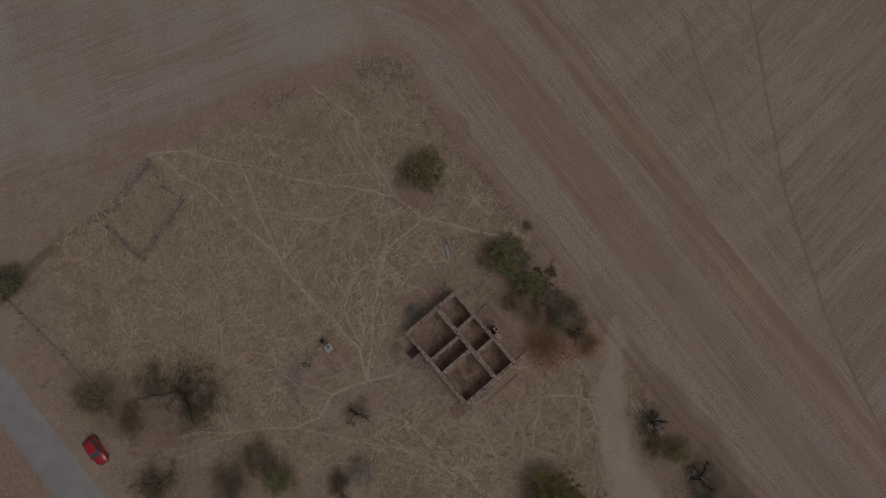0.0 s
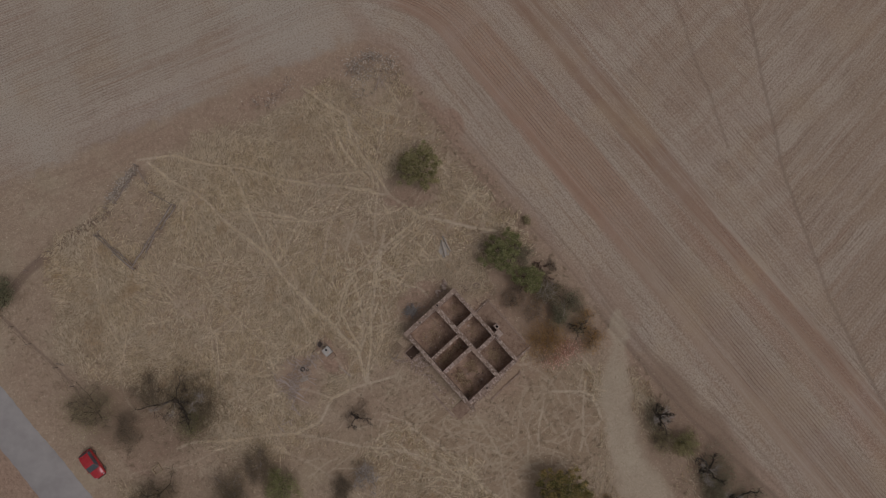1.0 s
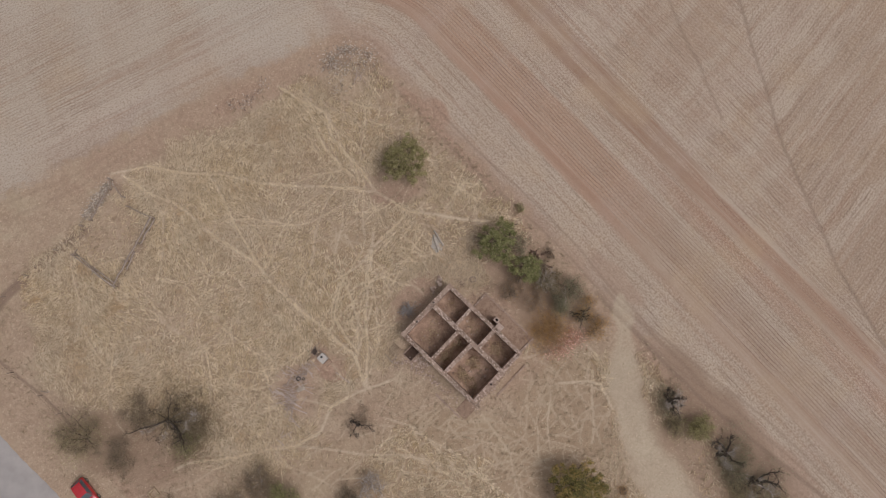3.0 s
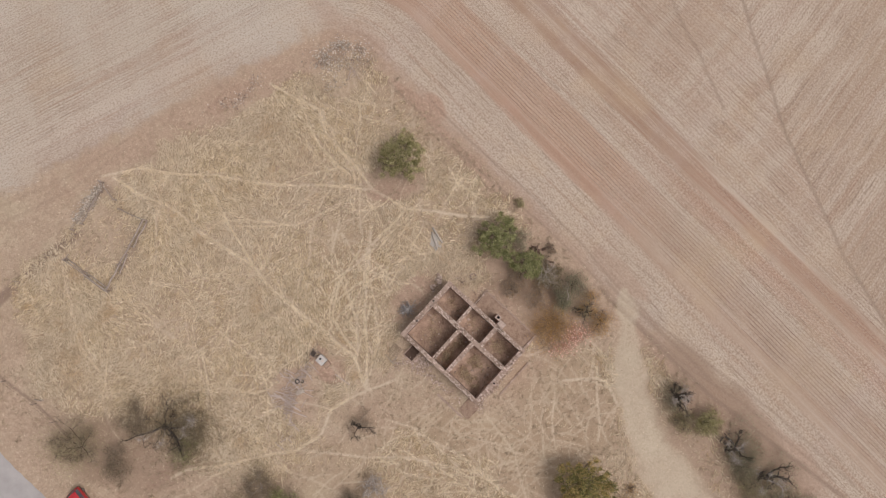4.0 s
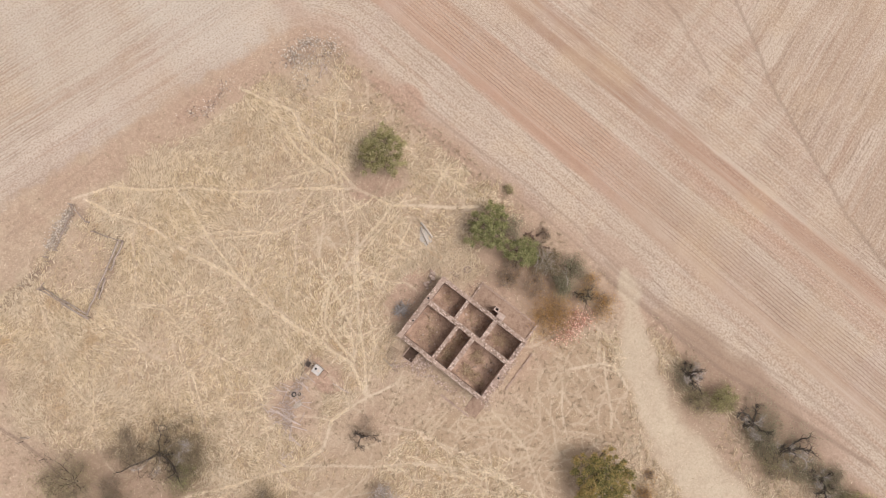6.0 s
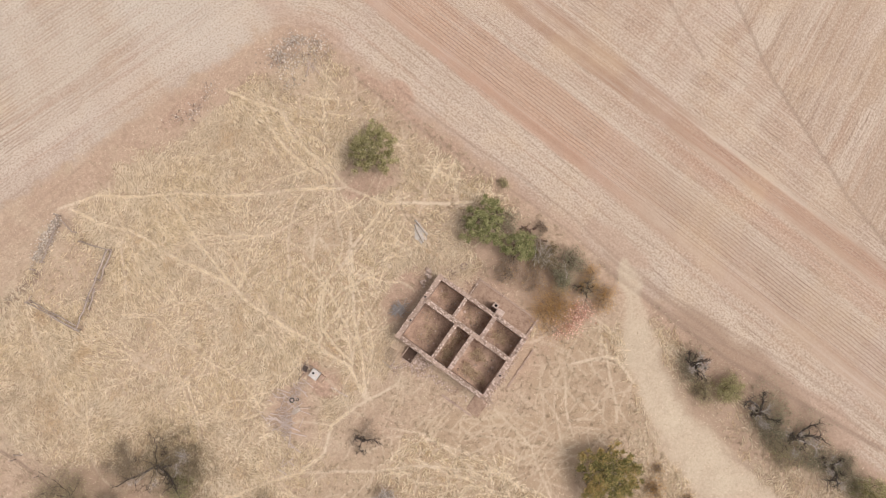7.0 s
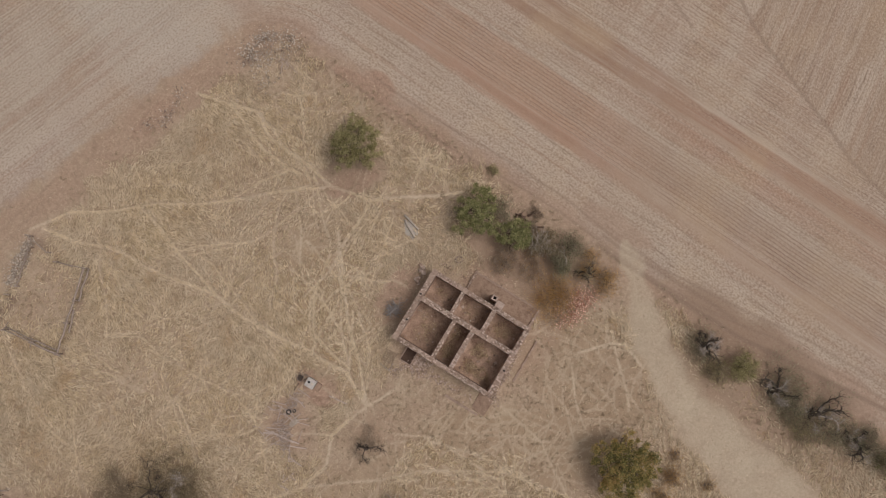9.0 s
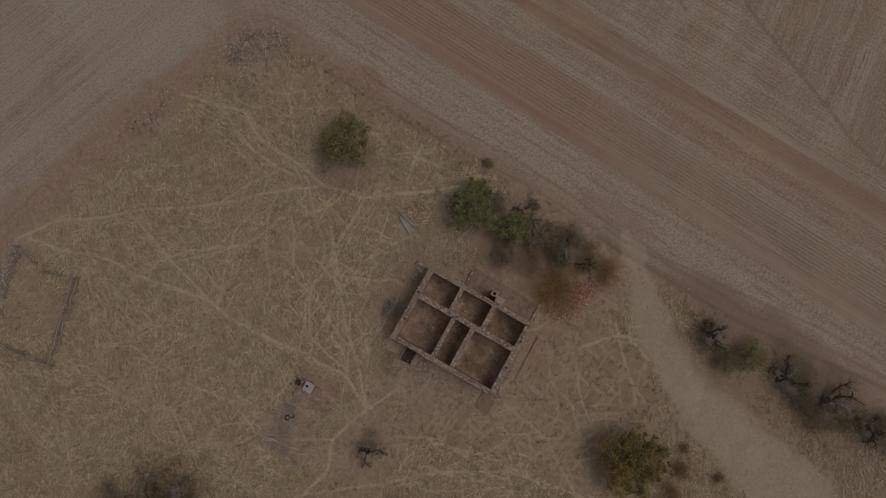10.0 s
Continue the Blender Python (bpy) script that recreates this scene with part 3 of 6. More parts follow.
trail(0.11, (-7.52, -23.43), (-4.07, -23.12), (-0.56, -25.0), (1.75, -27.14))
trail(0.12, (-7.03, -18.6), (-3.37, -19.99), (0.22, -24.09))
_walker = random.Random(12)
for k in range(46):
    px, py = (_walker.uniform(-34, 4), _walker.uniform(-24, 12)) if k < 40 else (_walker.uniform(-20, -4), _walker.uniform(-18, 5))
    heading, line = _walker.uniform(0, 6.28), []
    for _ in range(_walker.randint(7, 13)):
        line.append((px, py))
        heading += _walker.gauss(0, 0.27)
        px, py = px + 1.3 * math.cos(heading), py + 1.3 * math.sin(heading)
    TRAILS.append((_walker.uniform(0.06, 0.095) if k < 40 else _walker.uniform(0.12, 0.155), line))
NET = []


def net(*patch):
    """X, y, half sizes, turn, how clear, ways: places where the grass is parted by a net of short pale paths."""
    NET.append(patch)


net(-9.3, -4.5, 4.4, 8.0, -8, 1.0, 54, (80, 125, 40))
net(2.5, -23.5, 11.5, 4.6, -8, 1.0, 110, (-15, 35, -55))
net(12.6, -19.0, 5.6, 6.0, -35, 0.9, 54, (75, 10, 120))
net(-12.0, -23.5, 6.0, 3.0, 0, 0.5, 18, (20, -40))
net(-5.5, -18.5, 7.0, 3.2, -10, 0.25, 20, (20, 60, -30))
net(9.5, -14.0, 4.5, 4.5, 0, 0.35, 14, (60, 20, 110))
net(-1.5, 1.5, 4.6, 3.4, -20, 0.5, 18, (-20, 40))
net(-11.5, 14.0, 6.0, 4.5, 30, 0.4, 26, (-50, 90))
net(-2.6, 13.6, 2.6, 5.0, 38, 0.5, 20, (-50, 80, 20))
net(3.0, 5.4, 2.6, 3.6, 38, 0.4, 14, (-30, 60))
net(-24.0, -12.0, 9.0, 8.0, 0, 0.2, 26, (-70, 70, 30))
for cx, cy, rx, ry, turn, much, number, ways in NET:
    for _ in range(number):
        far, around, c, q = math.sqrt(_walker.random()), _walker.uniform(0, 6.28), math.cos(radians(turn)), math.sin(radians(turn))
        u, v = rx * far * math.cos(around), ry * far * math.sin(around)
        px, py, heading, line = cx + u * c - v * q, cy + u * q + v * c, radians(_walker.choice(ways)) + _walker.gauss(0, 0.22), []
        for _ in range(_walker.randint(3, 7)):
            line.append((px, py))
            heading += _walker.gauss(0, 0.25)
            px, py = px + 0.8 * math.cos(heading), py + 0.8 * math.sin(heading)
        TRAILS.append((_walker.uniform(0.06, 0.11), line))
TRACK = [(19.5, -7.4, 0.5), (19.8, -9.4, 1.0), (19.5, -13.0, 1.35), (19.2, -16.3, 1.6), (19.5, -19.2, 1.65), (19.9, -22.1, 1.9), (21.2, -25.1, 2.3), (22.7, -28.3, 2.6), (24.1, -31.3, 3.1), (27.0, -37.5, 3.6), (33.0, -50.0, 4.0)]
RUTS_AND_SHADE = []


def rut_and_shade(width, *points):
    """Width and points of wheel ruts, fence lines, and strips of bark and painted shade under rails."""
    RUTS_AND_SHADE.append((width, list(points)))


# under the corral rails: bark strips, dark enough to carry the rails' shade
rut_and_shade(0.2, (-31.4, 4.7), (-33.0, 1.9), (-34.4, -0.1), (-35.7, -2.6))
rut_and_shade(0.13, (-35.7, -2.6), (-38.0, -0.8), (-40.3, 1.0))
rut_and_shade(0.15, (-36.3, 9.3), (-34.8, 7.2), (-33.9, 5.9), (-31.5, 4.7))
rut_and_shade(0.25, (-39.6, 4.4), (-38.1, 6.9), (-36.4, 9.0))
rut_and_shade(0.065, (-4.3, 18.74), (-0.28, 13.65), (3.24, 9.43), (8.46, 3.99), (12.56, -0.27), (16.74, -5.48), (19.95, -9.77), (24.76, -15.17), (30.97, -20.26), (39.19, -28.7))
rut_and_shade(0.065, (0.58, 15.67), (4.85, 10.31), (10.06, 4.85), (14.64, -0.48), (18.78, -6.31), (22.47, -10.69), (27.76, -15.78), (33.9, -21.24), (41.12, -29.18))
rut_and_shade(0.1, (35.0, 36.0), (37.37, 20.87), (38.45, 14.2), (39.59, 7.62), (41.99, 0.27), (43.71, -5.5), (46.35, -11.83), (50.21, -19.83))
rut_and_shade(0.09, (27.52, 30.0), (29.7, 22.14), (31.39, 17.85), (32.92, 11.95))
rut_and_shade(0.12, (25.6, -28.3), (28.1, -30.7), (29.8, -32.0), (31.9, -33.9), (33.4, -35.7), (36.0, -38.6))
rut_and_shade(0.14, (17.17, -6.71), (18.47, -8.48), (21.16, -11.54), (23.77, -14.79), (27.73, -19.22), (31.37, -22.58), (34.5, -25.52), (39.76, -30.29))
rut_and_shade(0.11, (17.94, -6.01), (19.24, -7.77), (21.53, -10.17), (24.66, -13.67), (27.69, -17.34))
rut_and_shade(0.34, (-59.14, -16.15), (-51.11, -6.99), (-48.16, -3.05), (-45.75, -0.87), (-42.4, 1.7), (-39.23, 3.9))
rut_and_shade(0.075, (-53.0, -6.4), (-49.4, -9.5), (-47.2, -11.4), (-43.9, -14.05), (-41.9, -16.1), (-40.0, -18.2))
rut_and_shade(0.1, (-33.5, 13.1), (-39.96, 8.83), (-47.93, 5.62), (-57.84, 2.89))
rut_and_shade(0.08, (-33.06, 14.32), (-40.1, 10.36), (-48.14, 7.55), (-58.16, 5.21))
# bare and thin places in the grass: x, y, half sizes, turn, how bare
BARE = []


def bare(*patch):
    """X, y, half sizes, turn, how bare."""
    BARE.append(patch)


bare(27.5, -25.5, 11.0, 3.6, -47, 0.45)
bare(-5.17, -17.06, 5.6, 3.4, -20, 0.6)
bare(0.81, -19.56, 6.0, 3.0, -25, 0.6)
bare(-10.13, -18.92, 4.2, 3.0, 0, 0.6)
bare(8.88, -8.48, 3.2, 2.4, -45, 0.9)
bare(-2.68, -16.12, 4.0, 2.0, -45, 0.9)
bare(7.78, -16.87, 3.2, 3.6, 0, 0.55)
bare(0.9, -11.3, 7.3, 5.3, -47, 0.95)
bare(1.61, 1.67, 4.5, 3.4, -40, 0.55)
bare(-4.39, 6.17, 3.2, 2.2, 0, 0.95)
bare(-1.56, 11.98, 3.5, 7.5, 40, 0.25)
bare(-49.4, -7.0, 4.3, 8.0, 12, 0.85)
bare(-46.5, -14.5, 3.4, 8.0, 42, 0.85)
bare(-36.28, -21.59, 11.0, 5.0, -15, 0.7)
bare(-16.34, -15.28, 2.9, 3.1, 0, 0.95)
bare(-13.03, -12.76, 1.6, 1.6, 0, 0.8)
bare(12.35, -7.2, 9.0, 4.0, -45, 0.85)
bare(12.58, -16.16, 5.5, 3.2, -40, 0.55)
bare(-9.75, 20.46, 3.8, 4.6, 0, 0.6)
bare(-21.55, 18.04, 4.4, 1.6, 30, 0.9)
bare(-36.12, 3.04, 3.6, 3.4, 40, 0.45)
bare(29.5, -20.6, 11.0, 2.2, -51, 0.85)
bare(-9.67, -19.37, 3.2, 2.6, 0, 0.75)
bare(9.46, -20.48, 8.0, 6.0, -40, 0.42)
bare(3.94, -26.99, 26.0, 7.0, 0, 0.15)
bare(-12.43, 0.87, 3.0, 2.2, 0, 0.25)
bare(-21.26, -27.21, 14.0, 4.2, 0, 0.6)
bare(8.85, -25.64, 4.2, 3.6, 0, 0.6)
REDDISH = []


def reddish(*patch):
    """X, y, half sizes, turn, how red."""
    REDDISH.append(patch)


reddish(28.2, -21.2, 9.5, 1.7, -47, 0.85)
reddish(26.6, -25.4, 5.5, 1.7, -51, 0.5)
reddish(26.0, -17.0, 6.5, 1.7, -47, 0.55)
reddish(-0.6, 15.0, 5.0, 0.9, -51, 0.9)
reddish(4.4, 8.2, 4.5, 0.8, -51, 0.7)
reddish(-13.05, -13.53, 1.1, 0.9, -40, 1.0)
reddish(8.8, -5.4, 2.8, 1.7, -42, 0.9)
reddish(6.6, -3.2, 2.6, 1.2, -45, 0.7)
reddish(7.6, -6.3, 2.0, 1.4, -45, 0.8)
reddish(33.5, -25.4, 6.5, 2.2, -43, 0.6)
reddish(-16.3, -15.0, 2.2, 2.4, 0, 0.4)
reddish(12.6, -10.2, 3.2, 1.6, -20, 0.5)
reddish(9.6, -7.6, 4.2, 2.4, -40, 0.55)
reddish(31.0, -29.3, 1.6, 1.0, -40, 0.8)
reddish(29.8, -21.2, 7.5, 1.9, -42, 0.65)
reddish(22.5, -14.5, 5.0, 1.3, -50, 0.45)
reddish(-13.6, -11.4, 0.9, 1.5, 20, 0.9)
reddish(-30.6, -22.4, 2.2, 1.0, 35, 0.9)
reddish(-33.6, -24.6, 2.0, 0.8, -30, 0.7)
# brown soil by the northwest wall, with the wall's shade tinted in
reddish(-3.4, -6.2, 3.4, 1.3, 43, 0.8)
reddish(0.9, 15.2, 2.0, 0.7, -52, 0.95)
reddish(-4.38, 5.85, 2.4, 1.3, 0, 0.8)
reddish(0.48, 15.22, 2.4, 0.8, -50, 0.7)
reddish(-21.77, 18.16, 3.6, 1.2, 30, 0.7)
reddish(-45.18, -5.4, 5.5, 6.0, 10, 0.1)
reddish(-44.93, -16.73, 3.5, 5.0, 40, 0.2)
reddish(-33.7, -22.01, 5.0, 2.6, -15, 0.4)
reddish(-37.89, -18.68, 4.5, 2.6, -20, 0.15)
reddish(-36.2, 3.2, 3.2, 2.4, 40, 0.15)
reddish(-12.32, -13.16, 1.5, 1.2, -40, 0.8)
reddish(9.43, -9.11, 4.2, 2.2, -45, 0.6)
reddish(5.37, -6.96, 2.2, 2.0, 0, 0.7)
reddish(28.53, -19.18, 5.0, 1.3, -38, 0.6)
reddish(8.91, -14.18, 3.2, 1.3, 43, 0.4)
reddish(-49.8, -28.29, 4.5, 6.0, 40, 0.8)
reddish(19.14, -5.18, 4.0, 1.2, -50, 0.5)
reddish(-6.53, 23.25, 3.0, 1.2, -20, 0.5)
reddish(-8.9, -18.42, 2.5, 1.6, 30, 0.3)
reddish(12.46, -3.61, 4.5, 1.5, -50, 0.4)


# fallen leaves and twigs round the bushes, darkened to hold the shade beneath them
LITTER_SHADE = []


def litter_shade(*patch):
    """X, y, half sizes, turn, how dark: litter with the bushes' shade in its colour."""
    LITTER_SHADE.append(patch)


litter_shade(8.6, -5.8, 2.4, 1.5, -42, 0.5)
litter_shade(33.2, -30.8, 3.4, 1.8, -42, 0.5)
litter_shade(29.5, -31.5, 3.6, 2.0, -42, 0.45)
litter_shade(34.0, -33.6, 3.0, 2.0, -42, 0.5)
litter_shade(31.2, -29.6, 4.2, 2.6, -45, 0.55)
litter_shade(29.5, -20.7, 10.0, 2.0, -51, 0.9)
litter_shade(25.2, -23.4, 8.0, 2.0, -51, 0.55)
litter_shade(30.5, -23.4, 6.0, 1.6, -45, 0.6)
litter_shade(12.5, -6.5, 4.6, 2.6, -45, 0.55)
litter_shade(10.3, -8.6, 3.0, 2.0, -40, 0.5)
litter_shade(23.3, -18.4, 2.6, 2.2, -40, 0.6)
litter_shade(25.6, -21.4, 2.4, 1.6, -40, 0.6)
litter_shade(29.6, -24.2, 3.0, 2.2, -45, 0.6)
litter_shade(32.6, -28.4, 3.4, 2.6, -45, 0.6)
litter_shade(-31.0, -18.9, 6.8, 4.6, 0, 0.75)
litter_shade(-39.0, -18.0, 2.8, 2.4, 0, 0.6)
litter_shade(-35.0, -21.0, 2.2, 2.0, 0, 0.55)
litter_shade(-19.0, -26.5, 3.6, 2.4, -20, 0.5)
litter_shade(-27.5, -28.2, 7.0, 2.4, 0, 0.5)
litter_shade(-3.9, 8.6, 3.0, 2.8, 0, 0.5)
litter_shade(6.4, -0.6, 2.9, 2.6, 0, 0.45)
litter_shade(12.0, -26.2, 4.0, 3.6, 0, 0.15)
litter_shade(34.6, -31.4, 2.4, 1.8, -40, 0.5)
litter_shade(27.5, -21.8, 9.0, 2.2, -47, 0.6)
litter_shade(31.0, -30.0, 7.0, 3.2, -47, 0.45)
litter_shade(8.7, -5.6, 3.4, 1.9, -45, 0.95)
litter_shade(11.2, -7.6, 3.2, 2.0, -45, 0.95)
litter_shade(6.2, -5.0, 2.6, 1.2, -47, 0.6)
litter_shade(-36.0, -19.6, 5.4, 3.4, 0, 1.0)
litter_shade(-31.0, -21.5, 4.0, 2.2, 20, 0.8)
litter_shade(28.5, -23.5, 6.5, 2.4, -47, 0.6)


def house_xy(x, y):
    c, s = math.cos(radians(HOUSE[2])), math.sin(radians(HOUSE[2]))
    return (x - HOUSE[0]) * c + (y - HOUSE[1]) * s, -(x - HOUSE[0]) * s + (y - HOUSE[1]) * c


def zones(x, y):
    d, a, b = edge_of(x, y)
    z = {}
    wob = waves(x, y, 0.9, 0.7)
    trail, near = np.zeros(x.shape), np.zeros(x.shape)
    px, py = x + 0.25 * wob, y - 0.25 * waves(x, y, 0.8, 2.1)
    for w, pts in TRAILS:
        ax, ay = zip(*pts)
        box = np.nonzero((px > min(ax) - 1) & (px < max(ax) + 1) & (py > min(ay) - 1) & (py < max(ay) + 1))
        gap = polyline(px[box], py[box], pts)
        trail[box] = np.maximum(trail[box], (1.0 if w > 0.155 else 0.8 if w > 0.11 else 0.55) * smooth(gap, w * 0.75 + 0.065, w * 0.3))
        near[box] = np.maximum(near[box], smooth(gap, w * 0.85 + 0.10, w * 0.5))
    lane = lane_of(x + 0.55 * wob + 0.3 * waves(x, y, 2.6, 1.2), y)
    rut_and_shade = np.zeros(x.shape)
    for w, pts in RUTS_AND_SHADE:
        rut_and_shade = np.maximum(rut_and_shade, (1.0 if w in (0.34, 0.075) else 0.8 if w == 0.14 else 0.7 if w in (0.20, 0.13, 0.15, 0.25) else 0.25 if pts[-1][0] < -30 else 0.55) * smooth(polyline(x + 0.12 * wob, y, pts), w * 2.4, w))
    grass = smooth(meadow_of(x, y) + 1.2 * wob + 1.0 * waves(x, y, 2.3, 0.5), 0.6, -1.9)
    for cx, cy, rx, ry, turn, much in BARE:
        grass = grass * (1 - much * blob(x + 0.9 * wob, y + 0.9 * waves(x, y, 0.7, 1.9), cx, cy, rx, ry, turn))
    webbed = np.zeros(x.shape)
    for cx, cy, rx, ry, turn, much, number, ways in NET:
        webbed = np.maximum(webbed, much * blob(x + 0.9 * wob, y + 0.9 * waves(x, y, 0.6, 2.9), cx, cy, rx, ry, turn))
    trail = trail * smooth(d, -0.2, -1.4) * (0.72 + 0.28 * smooth(grass, 0.15, 0.5))
    soil = np.zeros(x.shape)
    for cx, cy, rx, ry, turn, much in REDDISH:
        soil = np.maximum(soil, much * blob(x + 0.5 * wob, y + 0.5 * waves(x, y, 1.1, 1.3), cx, cy, rx, ry, turn))
    grass = grass * (1 - np.maximum(np.maximum(trail, 0.85 * near), lane)) * (1 - 0.6 * soil)
    grass = grass * (0.78 + 0.4 * waves(x, y, 0.35, 0.3)) * (1 - 0.25 * webbed)
    z["web"] = np.clip(webbed * (1 - trail) * smooth(meadow_of(x, y), 0.0, -1.4) * (1 - lane), 0, 1)
    road = (x + 46.2) * 0.724 + (y + 23.6) * 0.692
    grass = grass * smooth(road, 3.0, 6.0)
    thin = 0.20 * smooth(d, 0.5, -1.5) * (1 - lane) * (1 - near) * smooth(road, 2.6, 4.0) * (0.6 + 0.8 * waves(x, y, 1.9, 0.9))
    z["grass"] = np.clip(np.maximum(grass, thin), 0, 1)
    tan2 = (x - EAST_P[0]) * EAST_N[1] - (y - EAST_P[1]) * EAST_N[0]
    margin = np.maximum(smooth(np.abs(b + 0.3 + 0.8 * wob), 2.2, 0.6) * smooth(a, 6.0, 2.0), smooth(np.abs(a + 1.7 + 0.7 * wob), 2.6, 1.2) * smooth(b, 3.0, 1.0) * smooth(x, -46.0, -38.0))
    soil = np.maximum(soil, (0.42 + 0.22 * smooth(tan2, 14.0, 24.0)) * margin * (1 - lane))
    z["trail"], z["lane"], z["soil"], z["rut_and_shade"] = trail, lane, soil, rut_and_shade * (1 - lane * 0.5)
    z["edge"] = d
    litter_shade = np.zeros(x.shape)
    for cx, cy, rx, ry, turn, much in LITTER_SHADE:
        litter_shade = np.maximum(litter_shade, much * blob(x + 0.7 * wob, y + 0.7 * waves(x, y, 1.2, 0.2), cx, cy, rx, ry, turn))
    z["litter_shade"] = litter_shade
    tan1 = (x - NORTH_P[0]) * NORTH_N[1] - (y - NORTH_P[1]) * NORTH_N[0]
    line = RUTS_AND_SHADE[6][1][::-1]
    main = (b > 16.0) & (x > np.interp(y, [q[1] for q in line], [q[0] for q in line]))
    z["north"] = smooth(b - 0.8 * np.maximum(a, 0), 4.0, -4.0)
    z["main_field"] = main.astype(float)
    z["across"] = np.where(main, 0.985 * tan2 + 0.17 * b + 31.0, d)
    z["stripe"] = tan2 * 0.99 + b * 0.11 + 0.5 * wob
    z["south"] = smooth(tan2, 9.0, 19.0)
    z["fan"] = smooth(b, 18.3, 20.5)
    z["along"] = np.where(main, 0.985 * b - 0.17 * tan2, np.where(b > a, tan2, tan1 + 90))
    z["tilled"] = np.where(z["south"] > 0.5, smooth(d, 6.5, 8.0), smooth(d, 3.5, 6.0)) * np.where(main, 0.75, 1.0) * (1 - 0.1 * z["north"])
    return z


def build_ground():
    verts = np.stack([GX, GY, relief(GX, GY)], axis=2).reshape(-1, 3)
    ny, nx = GX.shape
    i = (np.arange(ny - 1)[:, None] * nx + np.arange(nx - 1)[None, :]).ravel()
    quads = np.stack([i, i + 1, i + nx + 1, i + nx], axis=1)
    me = raw_mesh("ground", verts, quads, ground_material())
    me.polygons.foreach_set("use_smooth", np.ones(len(quads), dtype=bool))
    z = zones(GX, GY)
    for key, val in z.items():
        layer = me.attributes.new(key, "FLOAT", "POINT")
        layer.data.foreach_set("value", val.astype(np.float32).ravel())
    ob = new("ground", me)
    tagged(ob, "dry tan ground, grass lot between tilled reddish stubble fields", "ground", kind="structure")
    return ob


build_ground()

# ---- road ----
def build_road():
    way, side = np.array([0.692, -0.724]), np.array([0.724, 0.692])
    n = 900
    s = np.linspace(-130, 170, n)
    centre = np.array([-46.2, -23.6]) + s[:, None] * way
    wob_e, wob_w = 0.05 * np.sin(s * 0.7) + 0.03 * np.sin(s * 4.1 + 1), 0.05 * np.sin(s * 0.6 + 2) + 0.03 * np.sin(s * 3.7)
    rows = []
    for k, (off, z) in enumerate(((-2.25, 0.02), (-2.05, 0.10), (0.0, 0.145), (2.05, 0.10), (2.25, 0.02))):
        w = wob_w if off < 0 else (wob_e if off > 0 else 0 * s)
        p = centre + (off + w)[:, None] * side
        rows.append(np.column_stack([p, np.full(n, z) + relief(p[:, 0], p[:, 1]) * (1 if k in (0, 4) else 0.4)]))
    rows[0][:, 2] -= 0.08
    rows[4][:, 2] -= 0.08
    verts = np.concatenate(rows)
    i = np.arange(n - 1)
    quads = np.concatenate([np.stack([k * n + i, (k + 1) * n + i, (k + 1) * n + i + 1, k * n + i + 1], axis=1) for k in range(4)])[:, ::-1]
    m, t, b = material("worn_pale_asphalt", 0.9)
    a, c = noise_of(t, 0.5), noise_of(t, 30, 4)
    base = mix(t, ramp_of(t, a, grey(0.35, 0.65)), (0.39, 0.35, 0.32), (0.47, 0.425, 0.39))
    t.links.new(mix(t, calc(t, "MULTIPLY", ramp_of(t, c, grey(0.5, 0.7)), 0.4), base, (0.25, 0.235, 0.22)), b.inputs["Base Color"])
    bump(t, b, c, 0.3, 0.01)
    tagged(new("road", raw_mesh("road", verts, quads, m)), "narrow pale grey worn asphalt country road", "road", kind="structure")


build_road()


# ---- dry grass ----
def blades(name, x, y, azimuth, length, width, lift, sway, count, spread, mat, label, category):
    """Clumps of lodged blades: each blade a bent strip of a quad and a tip."""
    n = len(x) * count
    bx = np.repeat(x, count) + rng.normal(0, spread, n)
    by = np.repeat(y, count) + rng.normal(0, spread, n)
    az = np.repeat(azimuth, count) + rng.normal(0, sway, n)
    ln = np.repeat(length, count) * rng.uniform(0.55, 1.25, n)
    up = np.repeat(lift, count) * rng.uniform(0.5, 1.4, n)
    wd = width * rng.uniform(0.6, 1.5, n)
    dx, dy = np.cos(az), np.sin(az)
    sx, sy = -dy * wd / 2, dx * wd / 2
    z0 = relief(bx, by) - 0.01
    mx, my, mz = bx + dx * ln * 0.45, by + dy * ln * 0.45, z0 + ln * up
    curl = rng.normal(0, 0.28, n)
    tx, ty, tz = bx + (dx - dy * curl) * ln, by + (dy + dx * curl) * ln, z0 + ln * up * rng.uniform(0.6, 1.25, n)
    v = np.stack([np.stack([bx - sx, by - sy, z0], 1), np.stack([bx + sx, by + sy, z0], 1), np.stack([mx + sx, my + sy, mz], 1),
                  np.stack([mx - sx, my - sy, mz], 1), np.stack([tx, ty, tz], 1)], axis=1).reshape(-1, 3)
    o = np.arange(n) * 5
    quads, tips = np.stack([o, o + 1, o + 2, o + 3], 1), np.stack([o + 3, o + 2, o + 4], 1)
    ob = new(name, raw_mesh(name, v, [quads, tips], mat))
    return tagged(ob, label, category, kind="stuff")


